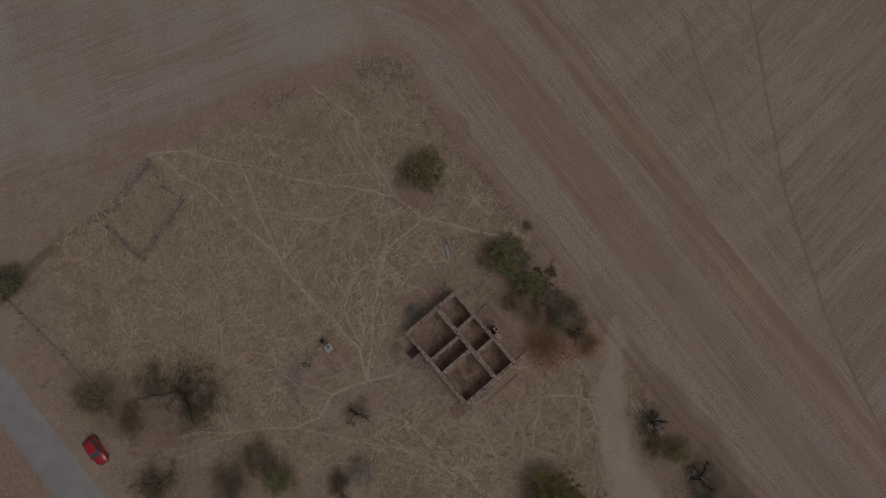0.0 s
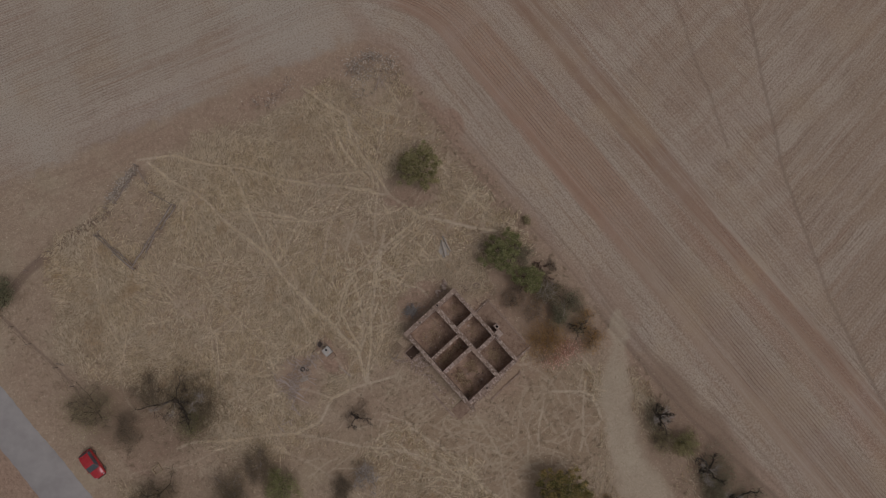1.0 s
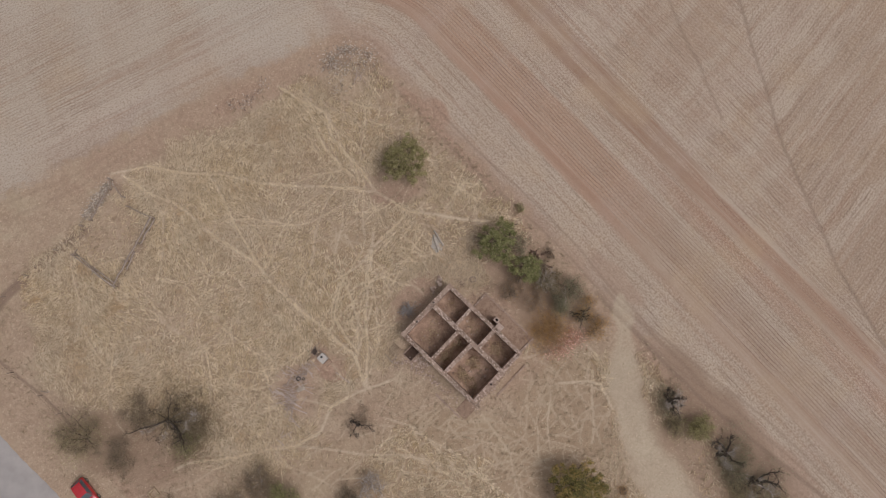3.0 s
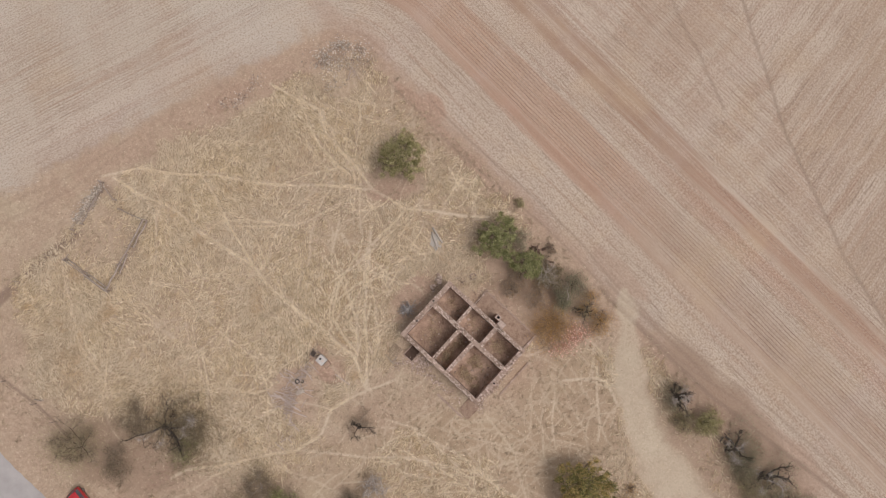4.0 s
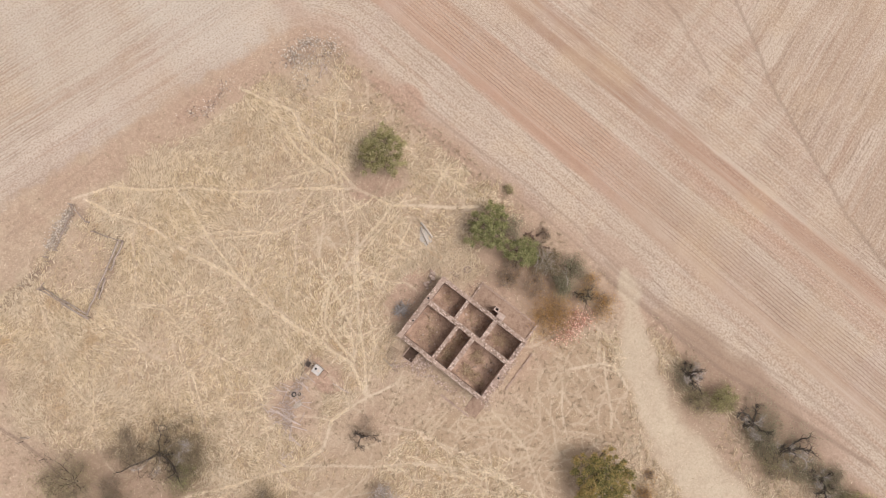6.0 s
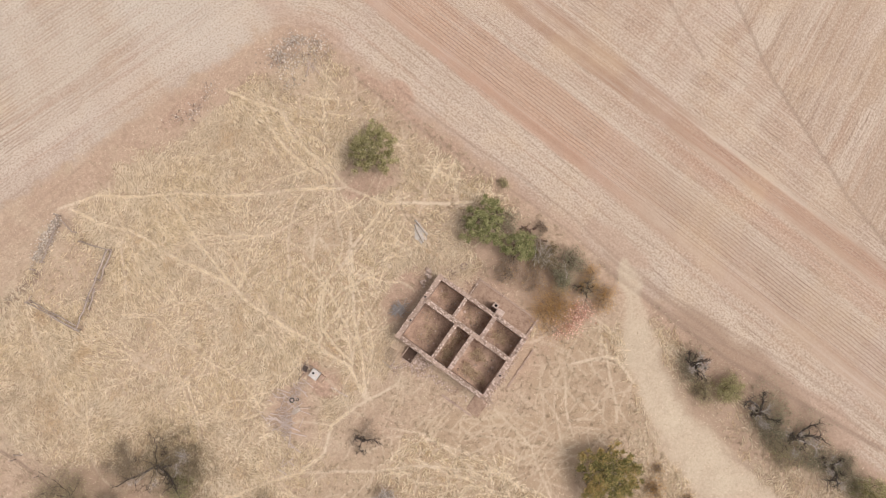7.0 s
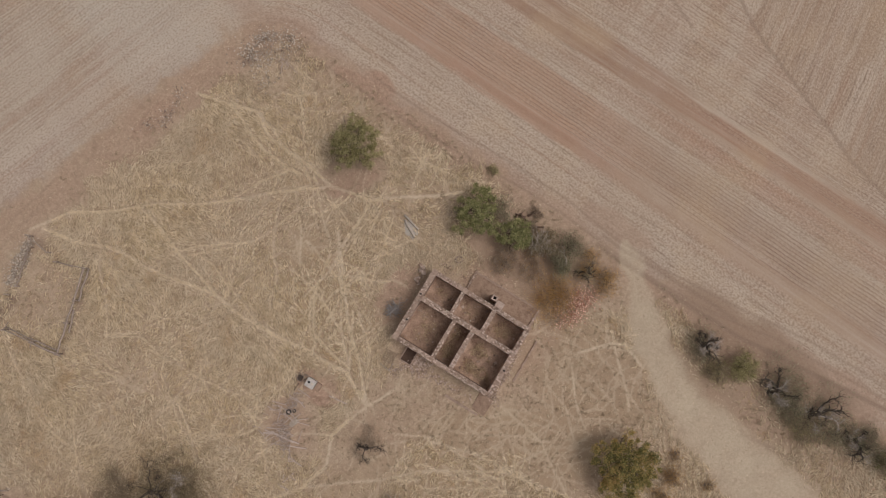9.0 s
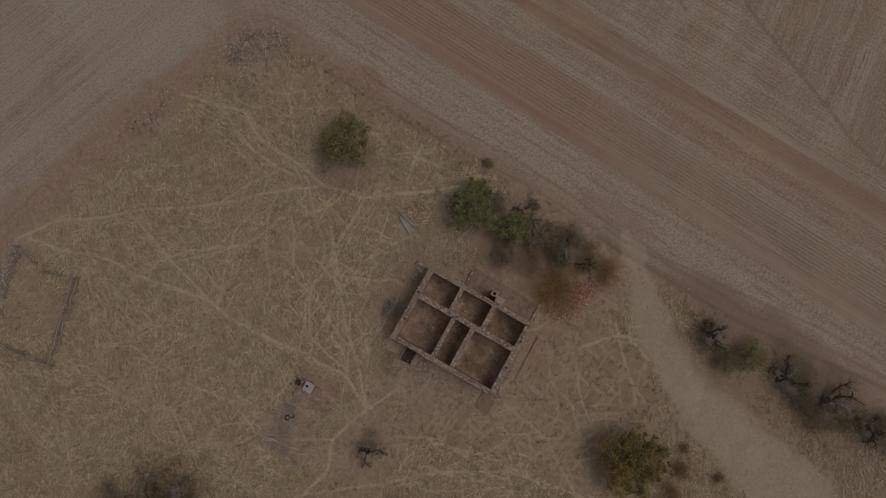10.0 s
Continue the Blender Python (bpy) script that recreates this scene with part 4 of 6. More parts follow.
def locks(name, x, y, mat, label, category):
    """Locks of lodged stalks: each a bent, ridged and tapering wisp that leans over its neighbours."""
    n = len(x)
    flow = 1.35 + 1.5 * waves(x, y, 0.42, 0.4) + 1.3 * waves(x, y, 3.3, 2.2) + rng.normal(0, 0.26, n)
    flow = flow + np.pi * (rng.random(n) < 0.35)
    bend = 2.4 * waves(x, y, 3.9, 0.6) + rng.normal(0, 0.5, n)
    ln = (0.44 + 0.46 * rng.random(n) ** 1.4) * (0.8 + 0.35 * waves(x, y, 0.5, 1.7))
    wd = rng.uniform(0.06, 0.14, n) * (0.8 + 0.3 * waves(x, y, 0.6, 0.2))
    rise = rng.uniform(0.05, 0.20, n)
    for far in (0.35, 0.7, 1.0):
        open_ = grass_at(x + np.cos(flow + bend * 0.4) * ln * far, y + np.sin(flow + bend * 0.4) * ln * far) < 0.22
        ln = np.where(open_ & (rng.random(n) < 0.9), np.minimum(ln, np.maximum(far - 0.3, 0.22) * ln + 0.05), ln)
    px, py = x.copy(), y.copy()
    rows = []
    for k, (high, wide) in enumerate(((0.0, 0.75), (0.75, 1.0), (1.0, 0.75), (0.72, 0.12))):
        a = flow + bend * (k / 3) ** 1.3
        sx, sy = -np.sin(a) * wd * wide / 2, np.cos(a) * wd * wide / 2
        z = relief(px, py) - 0.01 + rise * high
        rows += [np.stack([px - sx, py - sy, z - 0.3 * wd * wide], 1), np.stack([px, py, z + 0.25 * wd * wide], 1), np.stack([px + sx, py + sy, z - 0.3 * wd * wide], 1)]
        px, py = px + np.cos(a) * ln / 3, py + np.sin(a) * ln / 3
    v = np.stack(rows, axis=1).reshape(-1, 3)
    o = np.arange(n)[:, None] * 12
    q = np.concatenate([np.concatenate([o + 3 * k + c, o + 3 * k + c + 1, o + 3 * k + c + 4, o + 3 * k + c + 3], axis=1) for k in range(3) for c in range(2)])
    return tagged(new(name, raw_mesh(name, v, q, mat)), label, category, kind="stuff")


def in_house(x, y, pad=0.3):
    s, r = house_xy(x, y)
    return (s > -pad) & (s < 10.7 + pad) & (r > -0.15 - pad) & (r < 7.35 + pad) | ((s > 3.6) & (s < 10.8) & (r > 7) & (r < 9.3)) | ((s > 1.5) & (s < 3.1) & (r > -2.0) & (r < 0))


def grass_at(x, y):
    rows, columns = GRASS.shape
    return GRASS[np.clip(((y - Y0) / STEP).astype(int), 0, rows - 1), np.clip(((x - X0) / STEP).astype(int), 0, columns - 1)]


GRASS = zones(*np.meshgrid(np.arange(X0, 44.0, STEP), np.arange(Y0, 28.0, STEP)))["grass"]


def build_grass():
    n = 130000
    x, y = rng.uniform(-56, 42, n), rng.uniform(-40, 27, n)
    g = grass_at(x, y)
    keep = (rng.random(n) < g * smooth(g, 0.12, 0.4)) & ~in_house(x, y)
    x, y = x[keep], y[keep]
    flow = 2.6 * waves(x, y, 0.55, 0.4) + 2.6 * waves(x, y, 1.9, 2.2) + rng.normal(0, 0.8, len(x))
    ln = 0.34 + 0.30 * rng.random(len(x)) + 0.12 * waves(x, y, 0.4, 1.0)
    ln = ln * (0.45 + 0.55 * smooth(grass_at(x, y), 0.2, 0.6))
    ln = np.where(np.minimum(grass_at(x + 0.3 * np.cos(flow), y + 0.3 * np.sin(flow)), grass_at(x + 0.55 * np.cos(flow), y + 0.55 * np.sin(flow))) < 0.25, ln * 0.5, ln)
    blades("dry_grass", x, y, flow, ln, 0.042, np.full(len(x), 0.24), 0.45, 3, 0.08, STRAW, "lodged straw-yellow dry grass covering the lot", "grass")
    # curling swathes of flattened pale stalks
    n = 230000
    x, y = rng.uniform(-56, 42, n), rng.uniform(-40, 27, n)
    thick = 0.5 + 0.5 * waves(x, y, 0.9, 3.1)
    g = grass_at(x, y)
    keep = (rng.random(n) < g * smooth(g, 0.22, 0.6) * (0.55 + 0.6 * thick)) & ~in_house(x, y)
    locks("lodged_grass", x[keep], y[keep], PALE_STRAW, "curling pale locks of lodged dry grass", "grass")
    # straw trodden flat along the trails
    rows = []
    for w, pts in TRAILS:
        for (ax, ay), (bx, by) in zip(pts[:-1], pts[1:]):
            m = max(1, int(math.hypot(bx - ax, by - ay) * (36 if w > 0.155 else 22)))
            f = rng.random(m)
            rows.append(np.stack([ax + (bx - ax) * f, ay + (by - ay) * f, np.full(m, math.atan2(by - ay, bx - ax)), np.full(m, w)], 1))
    x, y, way, w = np.concatenate(rows).T
    x, y = x - 0.25 * waves(x, y, 0.9, 0.7), y + 0.25 * waves(x, y, 0.8, 2.1)
    lush = np.maximum(np.maximum(grass_at(x + 0.7, y), grass_at(x - 0.7, y)), np.maximum(grass_at(x, y + 0.7), grass_at(x, y - 0.7)))
    keep = (lush > 0.5) & ~in_house(x, y, 0.6) & (edge_of(x, y)[0] < -0.9) & (rng.random(len(x)) < 0.45 + 0.55 * waves(x, y, 0.6, 1.4) + 0.4 * (w > 0.155))
    x, y, way, w = x[keep], y[keep], way[keep], w[keep]
    off = rng.normal(0, 0.30, len(x)) * w
    x, y = x - np.sin(way) * off, y + np.cos(way) * off
    blades("trodden_straw", x, y, way + math.pi * (rng.random(len(x)) < 0.5), rng.uniform(0.25, 0.5, len(x)), 0.05, np.full(len(x), 0.10), 0.22, 2, 0.03, TRODDEN, "pale straw trodden flat along narrow trails", "grass")
    # short dull tufts on the barer ground
    n = 44000
    x, y = rng.uniform(-52, 42, n), rng.uniform(-40, 22, n)
    d, _, _ = edge_of(x, y)
    g = grass_at(x, y)
    lane = lane_of(x, y)
    keep = (d < 0.5) & ((meadow_of(x, y) < 0.3) | (rng.random(n) < 0.15)) & (rng.random(n) < 0.2 + 0.4 * (d > -2.0) + 0.5 * (g > 0.03) * (g < 0.6) * (waves(x, y, 1.5, 0.8) > -0.1)) & ~in_house(x, y, 0.8) & (lane < 0.05) & ((x + 46.2) * 0.724 + (y + 23.6) * 0.692 > 4.0)
    x, y = x[keep], y[keep]
    blades("dull_tufts", x, y, rng.uniform(0, 6.28, len(x)), 0.10 + 0.14 * rng.random(len(x)), 0.03, np.full(len(x), 0.6), 1.6, 6, 0.06, TUFT,
           "scattered low brownish grass tufts on bare soil", "grass")


def straw_debris():
    """Single blown stalks lying on the bare soil."""
    n = 70000
    x, y = rng.uniform(-52, 40, n), rng.uniform(-40, 25, n)
    g = grass_at(x, y)
    keep = (edge_of(x, y)[0] < 0.6) & (g < 0.55) & (rng.random(n) < 0.75 - 0.45 * lane_of(x, y)) & ~in_house(x, y, 0.1) & ((x + 46.2) * 0.724 + (y + 23.6) * 0.692 > 2.8)
    x, y = x[keep], y[keep]
    blades("straw_debris", x, y, rng.uniform(0, 6.28, len(x)), rng.uniform(0.14, 0.42, len(x)), 0.038, np.full(len(x), 0.07), 0.3, 1, 0.02, DEBRIS, "blown straw strewn over bare soil", "straw")


build_grass()
straw_debris()


# ---- stones: a few shared shapes ----
def stone_mesh(name, mat, seed, flat=0.6):
    bm = bmesh.new()
    bmesh.ops.create_cube(bm, size=1)
    r = random.Random(seed)
    bmesh.ops.bevel(bm, geom=bm.edges[:], offset=0.16, segments=1, affect="EDGES")
    for p in bm.verts:
        p.co = Vector((p.co.x * (1 + r.uniform(-0.2, 0.2)), p.co.y * (1 + r.uniform(-0.2, 0.2)), p.co.z * flat * (1 + r.uniform(-0.25, 0.25))))
    me = bpy.data.meshes.new(name)
    bm.to_mesh(me)
    bm.free()
    me.materials.append(mat)
    return me


STONES = [stone_mesh("stone", STONE, k) for k in range(7)]
DARK_STONES = [stone_mesh("stone", DARKSTONE, 60 + k) for k in range(5)]
RED_STONES = [stone_mesh("stone", REDSTONE, 20 + k) for k in range(6)]
GREY_STONES = [stone_mesh("stone", GREYSTONE, 40 + k) for k in range(6)]


def lay(mesh, parent, x, y, z, size, turn, tilt=0.0, name="stone"):
    ob = new(name, mesh)
    ob.parent = parent
    ob.matrix_basis = pose(x, y, z, random.uniform(-tilt, tilt), random.uniform(-tilt, tilt), turn) @ Matrix.Diagonal((*size, 1))
    return ob


# ---- the roofless house ----
house = tagged(empty("ruined_house", HOUSE[0], HOUSE[1], 0.0, HOUSE[2]), "roofless ruined house with rubble stone walls and six rooms", "ruin")
TOP = 2.3


def wall(x0, x1, y0, y1, height=TOP, name="wall", stones=True, rows=3, sag=0.16, label="", bed=0.88):
    """One run of rubble wall with an uneven broken top and loose stones bedded along it."""
    long_x = (x1 - x0) > (y1 - y0)
    length = (x1 - x0) if long_x else (y1 - y0)
    n = max(2, int(length / 0.28))
    nz = 7 if height > 1.2 else 3
    bm = bmesh.new()
    ph = random.uniform(0, 9)
    loops = []
    for i in range(n + 1):
        f = i / n
        h = height + sag * (math.sin(f * length * 0.9 + ph) * 0.5 + random.uniform(-0.5, 0.5) * 0.6) - sag * 0.4
        ring = []
        low, high = (y0, y1) if long_x else (x0, x1)
        for side in (0, 1):
            order = range(nz + 1) if side == 0 else range(nz, -1, -1)
            for k in order:
                z = -0.15 + (h + 0.15) * k / nz
                inner = 0 < i < n
                c = (low if side == 0 else high) + (random.uniform(-0.025, 0.025) if inner else 0)
                a = (x0 if long_x else y0) + f * length + (random.uniform(-0.05, 0.05) if inner else 0)
                ring.append(bm.verts.new((a, c, z) if long_x else (c, a, z)))
        loops.append(ring)
    m = len(loops[0])
    for p, q in zip(loops[:-1], loops[1:]):
        for k in range(m):
            bm.faces.new((p[k], p[(k + 1) % m], q[(k + 1) % m], q[k]))
    bm.faces.new(loops[0])
    bm.faces.new(loops[-1])
    bmesh.ops.recalc_face_normals(bm, faces=bm.faces[:])
    ob = part(name, bm, WALL, house, label)
    if stones:
        wide = (y1 - y0) if long_x else (x1 - x0)
        for row in range(rows):
            a = random.uniform(0.0, 0.15)
            while a < length - 0.1:
                step = random.uniform(0.12, 0.23)
                c = wide * (row + 0.5) / rows + random.uniform(-0.04, 0.04)
                size = (step * 0.86, wide / rows * random.uniform(0.6, 1.0), random.uniform(0.12, 0.26))
                if random.random() < bed:
                    x, y = (x0 + a + step / 2, y0 + c) if long_x else (x0 + c, y0 + a + step / 2)
                    lay(random.choice(STONES), ob, x, y, height - 0.02 + random.uniform(-0.08, 0.06), size, (0 if long_x else 90) + random.uniform(-14, 14), 7)
                a += step
    return ob


wall(0.0, 0.52, -0.15, 7.32, bed=0.45)
wall(10.2, 10.68, -0.15, 7.32, height=2.2, rows=2)
wall(0.52, 10.2, -0.15, 0.28)
wall(0.52, 10.2, 6.9, 7.32)
wall(0.52, 10.2, 4.17, 4.68)
wall(3.40, 3.76, 4.68, 6.9, rows=2)
wall(6.70, 7.15, 4.68, 6.9, rows=2)
wall(4.04, 4.42, 0.28, 4.17, rows=2)
wall(5.95, 6.42, 0.28, 4.17, rows=2)


def floor_slab(x0, x1, y0, y1):
    """An uneven earth floor with a drift of debris towards the walls."""
    bm = bmesh.new()
    nx, ny = int((x1 - x0) / 0.25) + 2, int((y1 - y0) / 0.25) + 2
    grid = [[bm.verts.new((x0 + (x1 - x0) * i / (nx - 1), y0 + (y1 - y0) * j / (ny - 1),
                           0.14 + 0.05 * random.random() + 0.16 * max(0, 1 - min(i, j, nx - 1 - i, ny - 1 - j) / 2.5) * random.random())) for j in range(ny)] for i in range(nx)]
    for i in range(nx - 1):
        for j in range(ny - 1):
            bm.faces.new((grid[i][j], grid[i + 1][j], grid[i + 1][j + 1], grid[i][j + 1]))
    ob = part("floor", bm, FLOOR, house, "brown earth floor strewn with rubble and dry weeds", flat=False)
    for _ in range(int((x1 - x0) * (y1 - y0) * 4.0)):
        s = 0.05 + 0.22 * random.random() ** 3
        lay(random.choice(DARK_STONES if random.random() < 0.55 else STONES), ob, random.uniform(x0 + 0.2, x1 - 0.2), random.uniform(y0 + 0.2, y1 - 0.2), 0.2, (s, s * 0.8, s * 0.7), random.uniform(0, 360), 20)


ROOMS = ((0.52, 4.04, 0.28, 4.17), (4.42, 5.95, 0.28, 4.17), (6.42, 10.2, 0.28, 4.17), (0.52, 3.40, 4.68, 6.9), (3.76, 6.70, 4.68, 6.9), (7.15, 10.2, 4.68, 6.9))
for room in ROOMS:
    floor_slab(*room)

# terrace with its kerb walls on the northeast side
bm = bmesh.new()
n = 24
rows_ = [[bm.verts.new((3.75 + 6.75 * i / n, 7.30 + 1.95 * j / 6, 0.17 + 0.03 * random.random())) for j in range(7)] for i in range(n + 1)]
for i in range(n):
    for j in range(6):
        bm.faces.new((rows_[i][j], rows_[i + 1][j], rows_[i + 1][j + 1], rows_[i][j + 1]))
part("terrace", bm, PAVE, house, "beaten earth terrace", flat=False)
wall(3.52, 3.70, 7.32, 9.5, 0.16, "kerb_wall", rows=1, sag=0.06)
wall(10.50, 10.72, 7.32, 9.4, 0.34, "kerb_wall", rows=1, sag=0.06)
wall(3.75, 10.48, 9.25, 9.42, 0.15, "kerb_wall", stones=False, sag=0.09)
# hearth block and chimney stack with an open flue
part("hearth", block(6.64, 7.45, 7.33, 7.98, 0.0, 2.25, 0.06), PLASTER, house, "plastered hearth block")
bm = bmesh.new()
for box in ((6.04, 6.20, 7.72, 8.24), (6.46, 6.62, 7.72, 8.24), (6.20, 6.46, 7.72, 7.86), (6.20, 6.46, 8.10, 8.24)):
    block(*box, 0.0, 2.3, 0.03, bm)
stack = part("chimney", bm, PLASTER, house, "square plastered chimney stack with an open flue")
# black fill in place of the deep shade inside the flue
part("flue", block(6.202, 6.458, 7.862, 8.098, 1.2, 1.9, 0), HOLE_BLACK, stack, "black block low in the open flue")
# black blocks stand in for shaded empty holes in the wall tops
for x, y in ((0.16, 4.6), (10.42, 2.6), (0.3, 1.9)):
    part("socket", block(x, x + 0.16, y, y + 0.16, 2.0, 2.36, 0.01), HOLE_BLACK, house, "dark empty post socket")
# lean-to pit on the southwest side
for box in ((1.60, 1.72, -1.70, -0.16), (2.76, 2.86, -1.70, -0.16)):
    wall(*box, 0.28, "pit_wall", stones=False, sag=0.15)
wall(1.72, 2.76, -1.70, -1.58, 0.22, "pit_wall", stones=False, sag=0.15)
# shallow slab; the pit's depth is put into its dark colour
part("pit_floor", block(1.72, 2.76, -1.58, -0.16, 0.02, 0.10, 0), PIT_SHADE, house, "dark bottom of the pit")
part("plinth", block(9.8, 11.3, -2.05, -0.25, -0.1, 0.09, 0.05), PAVE, house, "low pale earthen plinth at the corner")
# low plinth edges beside the house
wall(7.1, 10.7, -2.34, -2.14, 0.14, "plinth_edge", stones=False, sag=0.05)
wall(11.9, 12.06, 2.2, 6.7, 0.16, "plinth_edge", stones=False, sag=0.06)


def room_weeds():
    """Dry weeds growing on the floors of the rooms."""
    c, s = math.cos(radians(HOUSE[2])), math.sin(radians(HOUSE[2]))
    spots = [(2.2, 2.0, 1.1, 1.2, 45), (5.2, 1.5, 0.5, 0.9, 50), (5.2, 3.0, 0.5, 0.6, 20), (7.8, 3.0, 0.9, 0.7, 45), (8.3, 1.2, 1.2, 0.6, 70), (8.4, 5.7, 1.0, 0.7, 55), (5.2, 5.7, 1.0, 0.7, 25), (2.0, 5.9, 0.9, 0.6, 15)]
    px = np.concatenate([rng.normal(a, ra * 0.6, n) for a, b, ra, rb, n in spots])
    py = np.concatenate([rng.normal(b, rb * 0.6, n) for a, b, ra, rb, n in spots])
    ok = np.zeros(len(px), dtype=bool)
    for x0, x1, y0, y1 in ROOMS:
        ok |= (px > x0 + 0.25) & (px < x1 - 0.25) & (py > y0 + 0.25) & (py < y1 - 0.25)
    px, py = px[ok], py[ok]
    wx, wy = HOUSE[0] + px * c - py * s, HOUSE[1] + px * s + py * c
    ob = blades("room_weeds", wx, wy, rng.uniform(0, 6.28, len(wx)), 0.18 + 0.2 * rng.random(len(wx)), 0.035, np.full(len(wx), 0.55), 1.5, 7, 0.08, WEED, "dry olive weeds growing on the floors of the ruin", "weeds")
    ob.location.z = 0.17


room_weeds()


def fallen(name, label, spots, meshes, low, high, heap, group="fallen stones", flat=0.7):
    """Loose stones lying on the ground: centre, half sizes, turn, number; heap is how high they pile up."""
    ob = tagged(empty(name, spots[0][0], spots[0][1]), label, "rubble", group)
    ob.matrix_world = Matrix.Identity(4)
    for cx, cy, rx, ry, turn, number in spots:
        c, s = math.cos(radians(turn)), math.sin(radians(turn))
        for _ in range(number):
            a, b = random.gauss(0, 0.48) * rx, random.gauss(0, 0.48) * ry
            x, y = cx + a * c - b * s, cy + a * s + b * c
            k = random.uniform(low, high)
            rise = max(0.0, 1 - math.hypot(a / rx, b / ry)) * heap
            lay(random.choice(meshes), ob, x, y, gz(x, y) + k * 0.15 + rise * random.random(), (k, k * random.uniform(0.6, 0.95), k * flat), random.uniform(0, 360), 22)
    return ob


fallen("terrace_rubble", "brown crumbs of mortar and stone strewn over the terrace", [(4.8, -7.2, 2.6, 1.0, -47, 170), (6.4, -8.6, 2.0, 0.9, -47, 130), (2.2, -4.6, 1.2, 0.7, -47, 50)], DARK_STONES, 0.04, 0.15, 0.1)
fallen("wall_spill", "pale mortar and small stones spilled along the outer wall", [(4.5, -16.4, 2.3, 0.42, 42.6, 330), (3.1, -17.9, 0.8, 0.7, 42, 110), (6.3, -14.8, 1.2, 0.35, 42.6, 90)], STONES, 0.04, 0.13, 0.25)
fallen("fallen_stones", "pale stones and mortar fallen beside the ruined house", [(-2.64, -12.98, 1.1, 0.55, -47, 230), (-3.33, -13.45, 1.3, 0.6, -47, 120), (-1.5, -14.91, 2.2, 0.5, -47, 90), (-5.16, -12.94, 1.0, 0.6, 0, 70), (0.2, -16.6, 2.2, 0.6, -47, 40)], STONES, 0.05, 0.17, 0.12)
fallen("mortar_lumps", "pale lumps of mortar at the corner of the house", [(-0.04, -4.28, 0.5, 0.5, 0, 12), (-0.57, -5.34, 0.5, 0.4, 0, 8)], STONES, 0.2, 0.42, 0.3)
ring = tagged(empty("stone_ring", 3.6, -4.39, gz(3.6, -4.39)), "small ring of dark stones on bare soil", "stones")
for k in range(11):
    lay(random.choice(DARK_STONES), ring, 0.33 * math.cos(k * 0.571), 0.28 * math.sin(k * 0.571), 0.06, (0.2, 0.15, 0.16), k * 33 + 90, 10)
fallen("rubble_pile", "heap of reddish broken bricks and stones", [(13.85, -11.5, 2.0, 1.3, 20, 620), (12.5, -12.7, 1.7, 1.0, -20, 220), (11.6, -13.1, 1.2, 0.7, 0, 50)], RED_STONES, 0.04, 0.14, 0.55)
fallen("stone_pile", "ring-shaped heap of grey and buff field stones", [(-10.7, 21.4, 1.1, 1.9, 10, 190), (-8.9, 23.0, 1.8, 0.9, 0, 150), (-6.9, 22.2, 1.1, 1.2, 0, 110), (-9.2, 20.8, 1.6, 1.4, 0, 110), (-10.2, 18.4, 1.4, 1.4, 0, 50)], GREY_STONES, 0.05, 0.18, 0.45)
fallen("stone_pile", "scattered pinkish broken stones beside a ring-shaped heap", [(-11.4, 21.6, 1.5, 1.8, 10, 150), (-9.4, 22.6, 2.0, 1.5, 0, 150), (-7.4, 21.0, 2.2, 1.8, 0, 90)], GREY_STONES[:3] + DARK_STONES[:2], 0.06, 0.18, 0.2)
fallen("margin_rubble", "low scatter of brown stones and clods along the field margin", [(-19.1, 19.34, 1.6, 0.8, 60, 80), (-22.14, 17.53, 2.0, 0.8, 20, 90), (-20.64, 17.5, 1.4, 0.8, 40, 80)], DARK_STONES[:2] + GREY_STONES[:3], 0.05, 0.16, 0.2)
fallen("stone_row", "tumbled dry stone wall of small grey stones beside the corral", [(-38.03, 7.10, 2.5, 0.85, 54, 420), (-36.90, 8.60, 0.8, 0.7, 54, 90), (-39.15, 5.60, 0.9, 0.7, 54, 100)], GREY_STONES, 0.07, 0.17, 0.3)


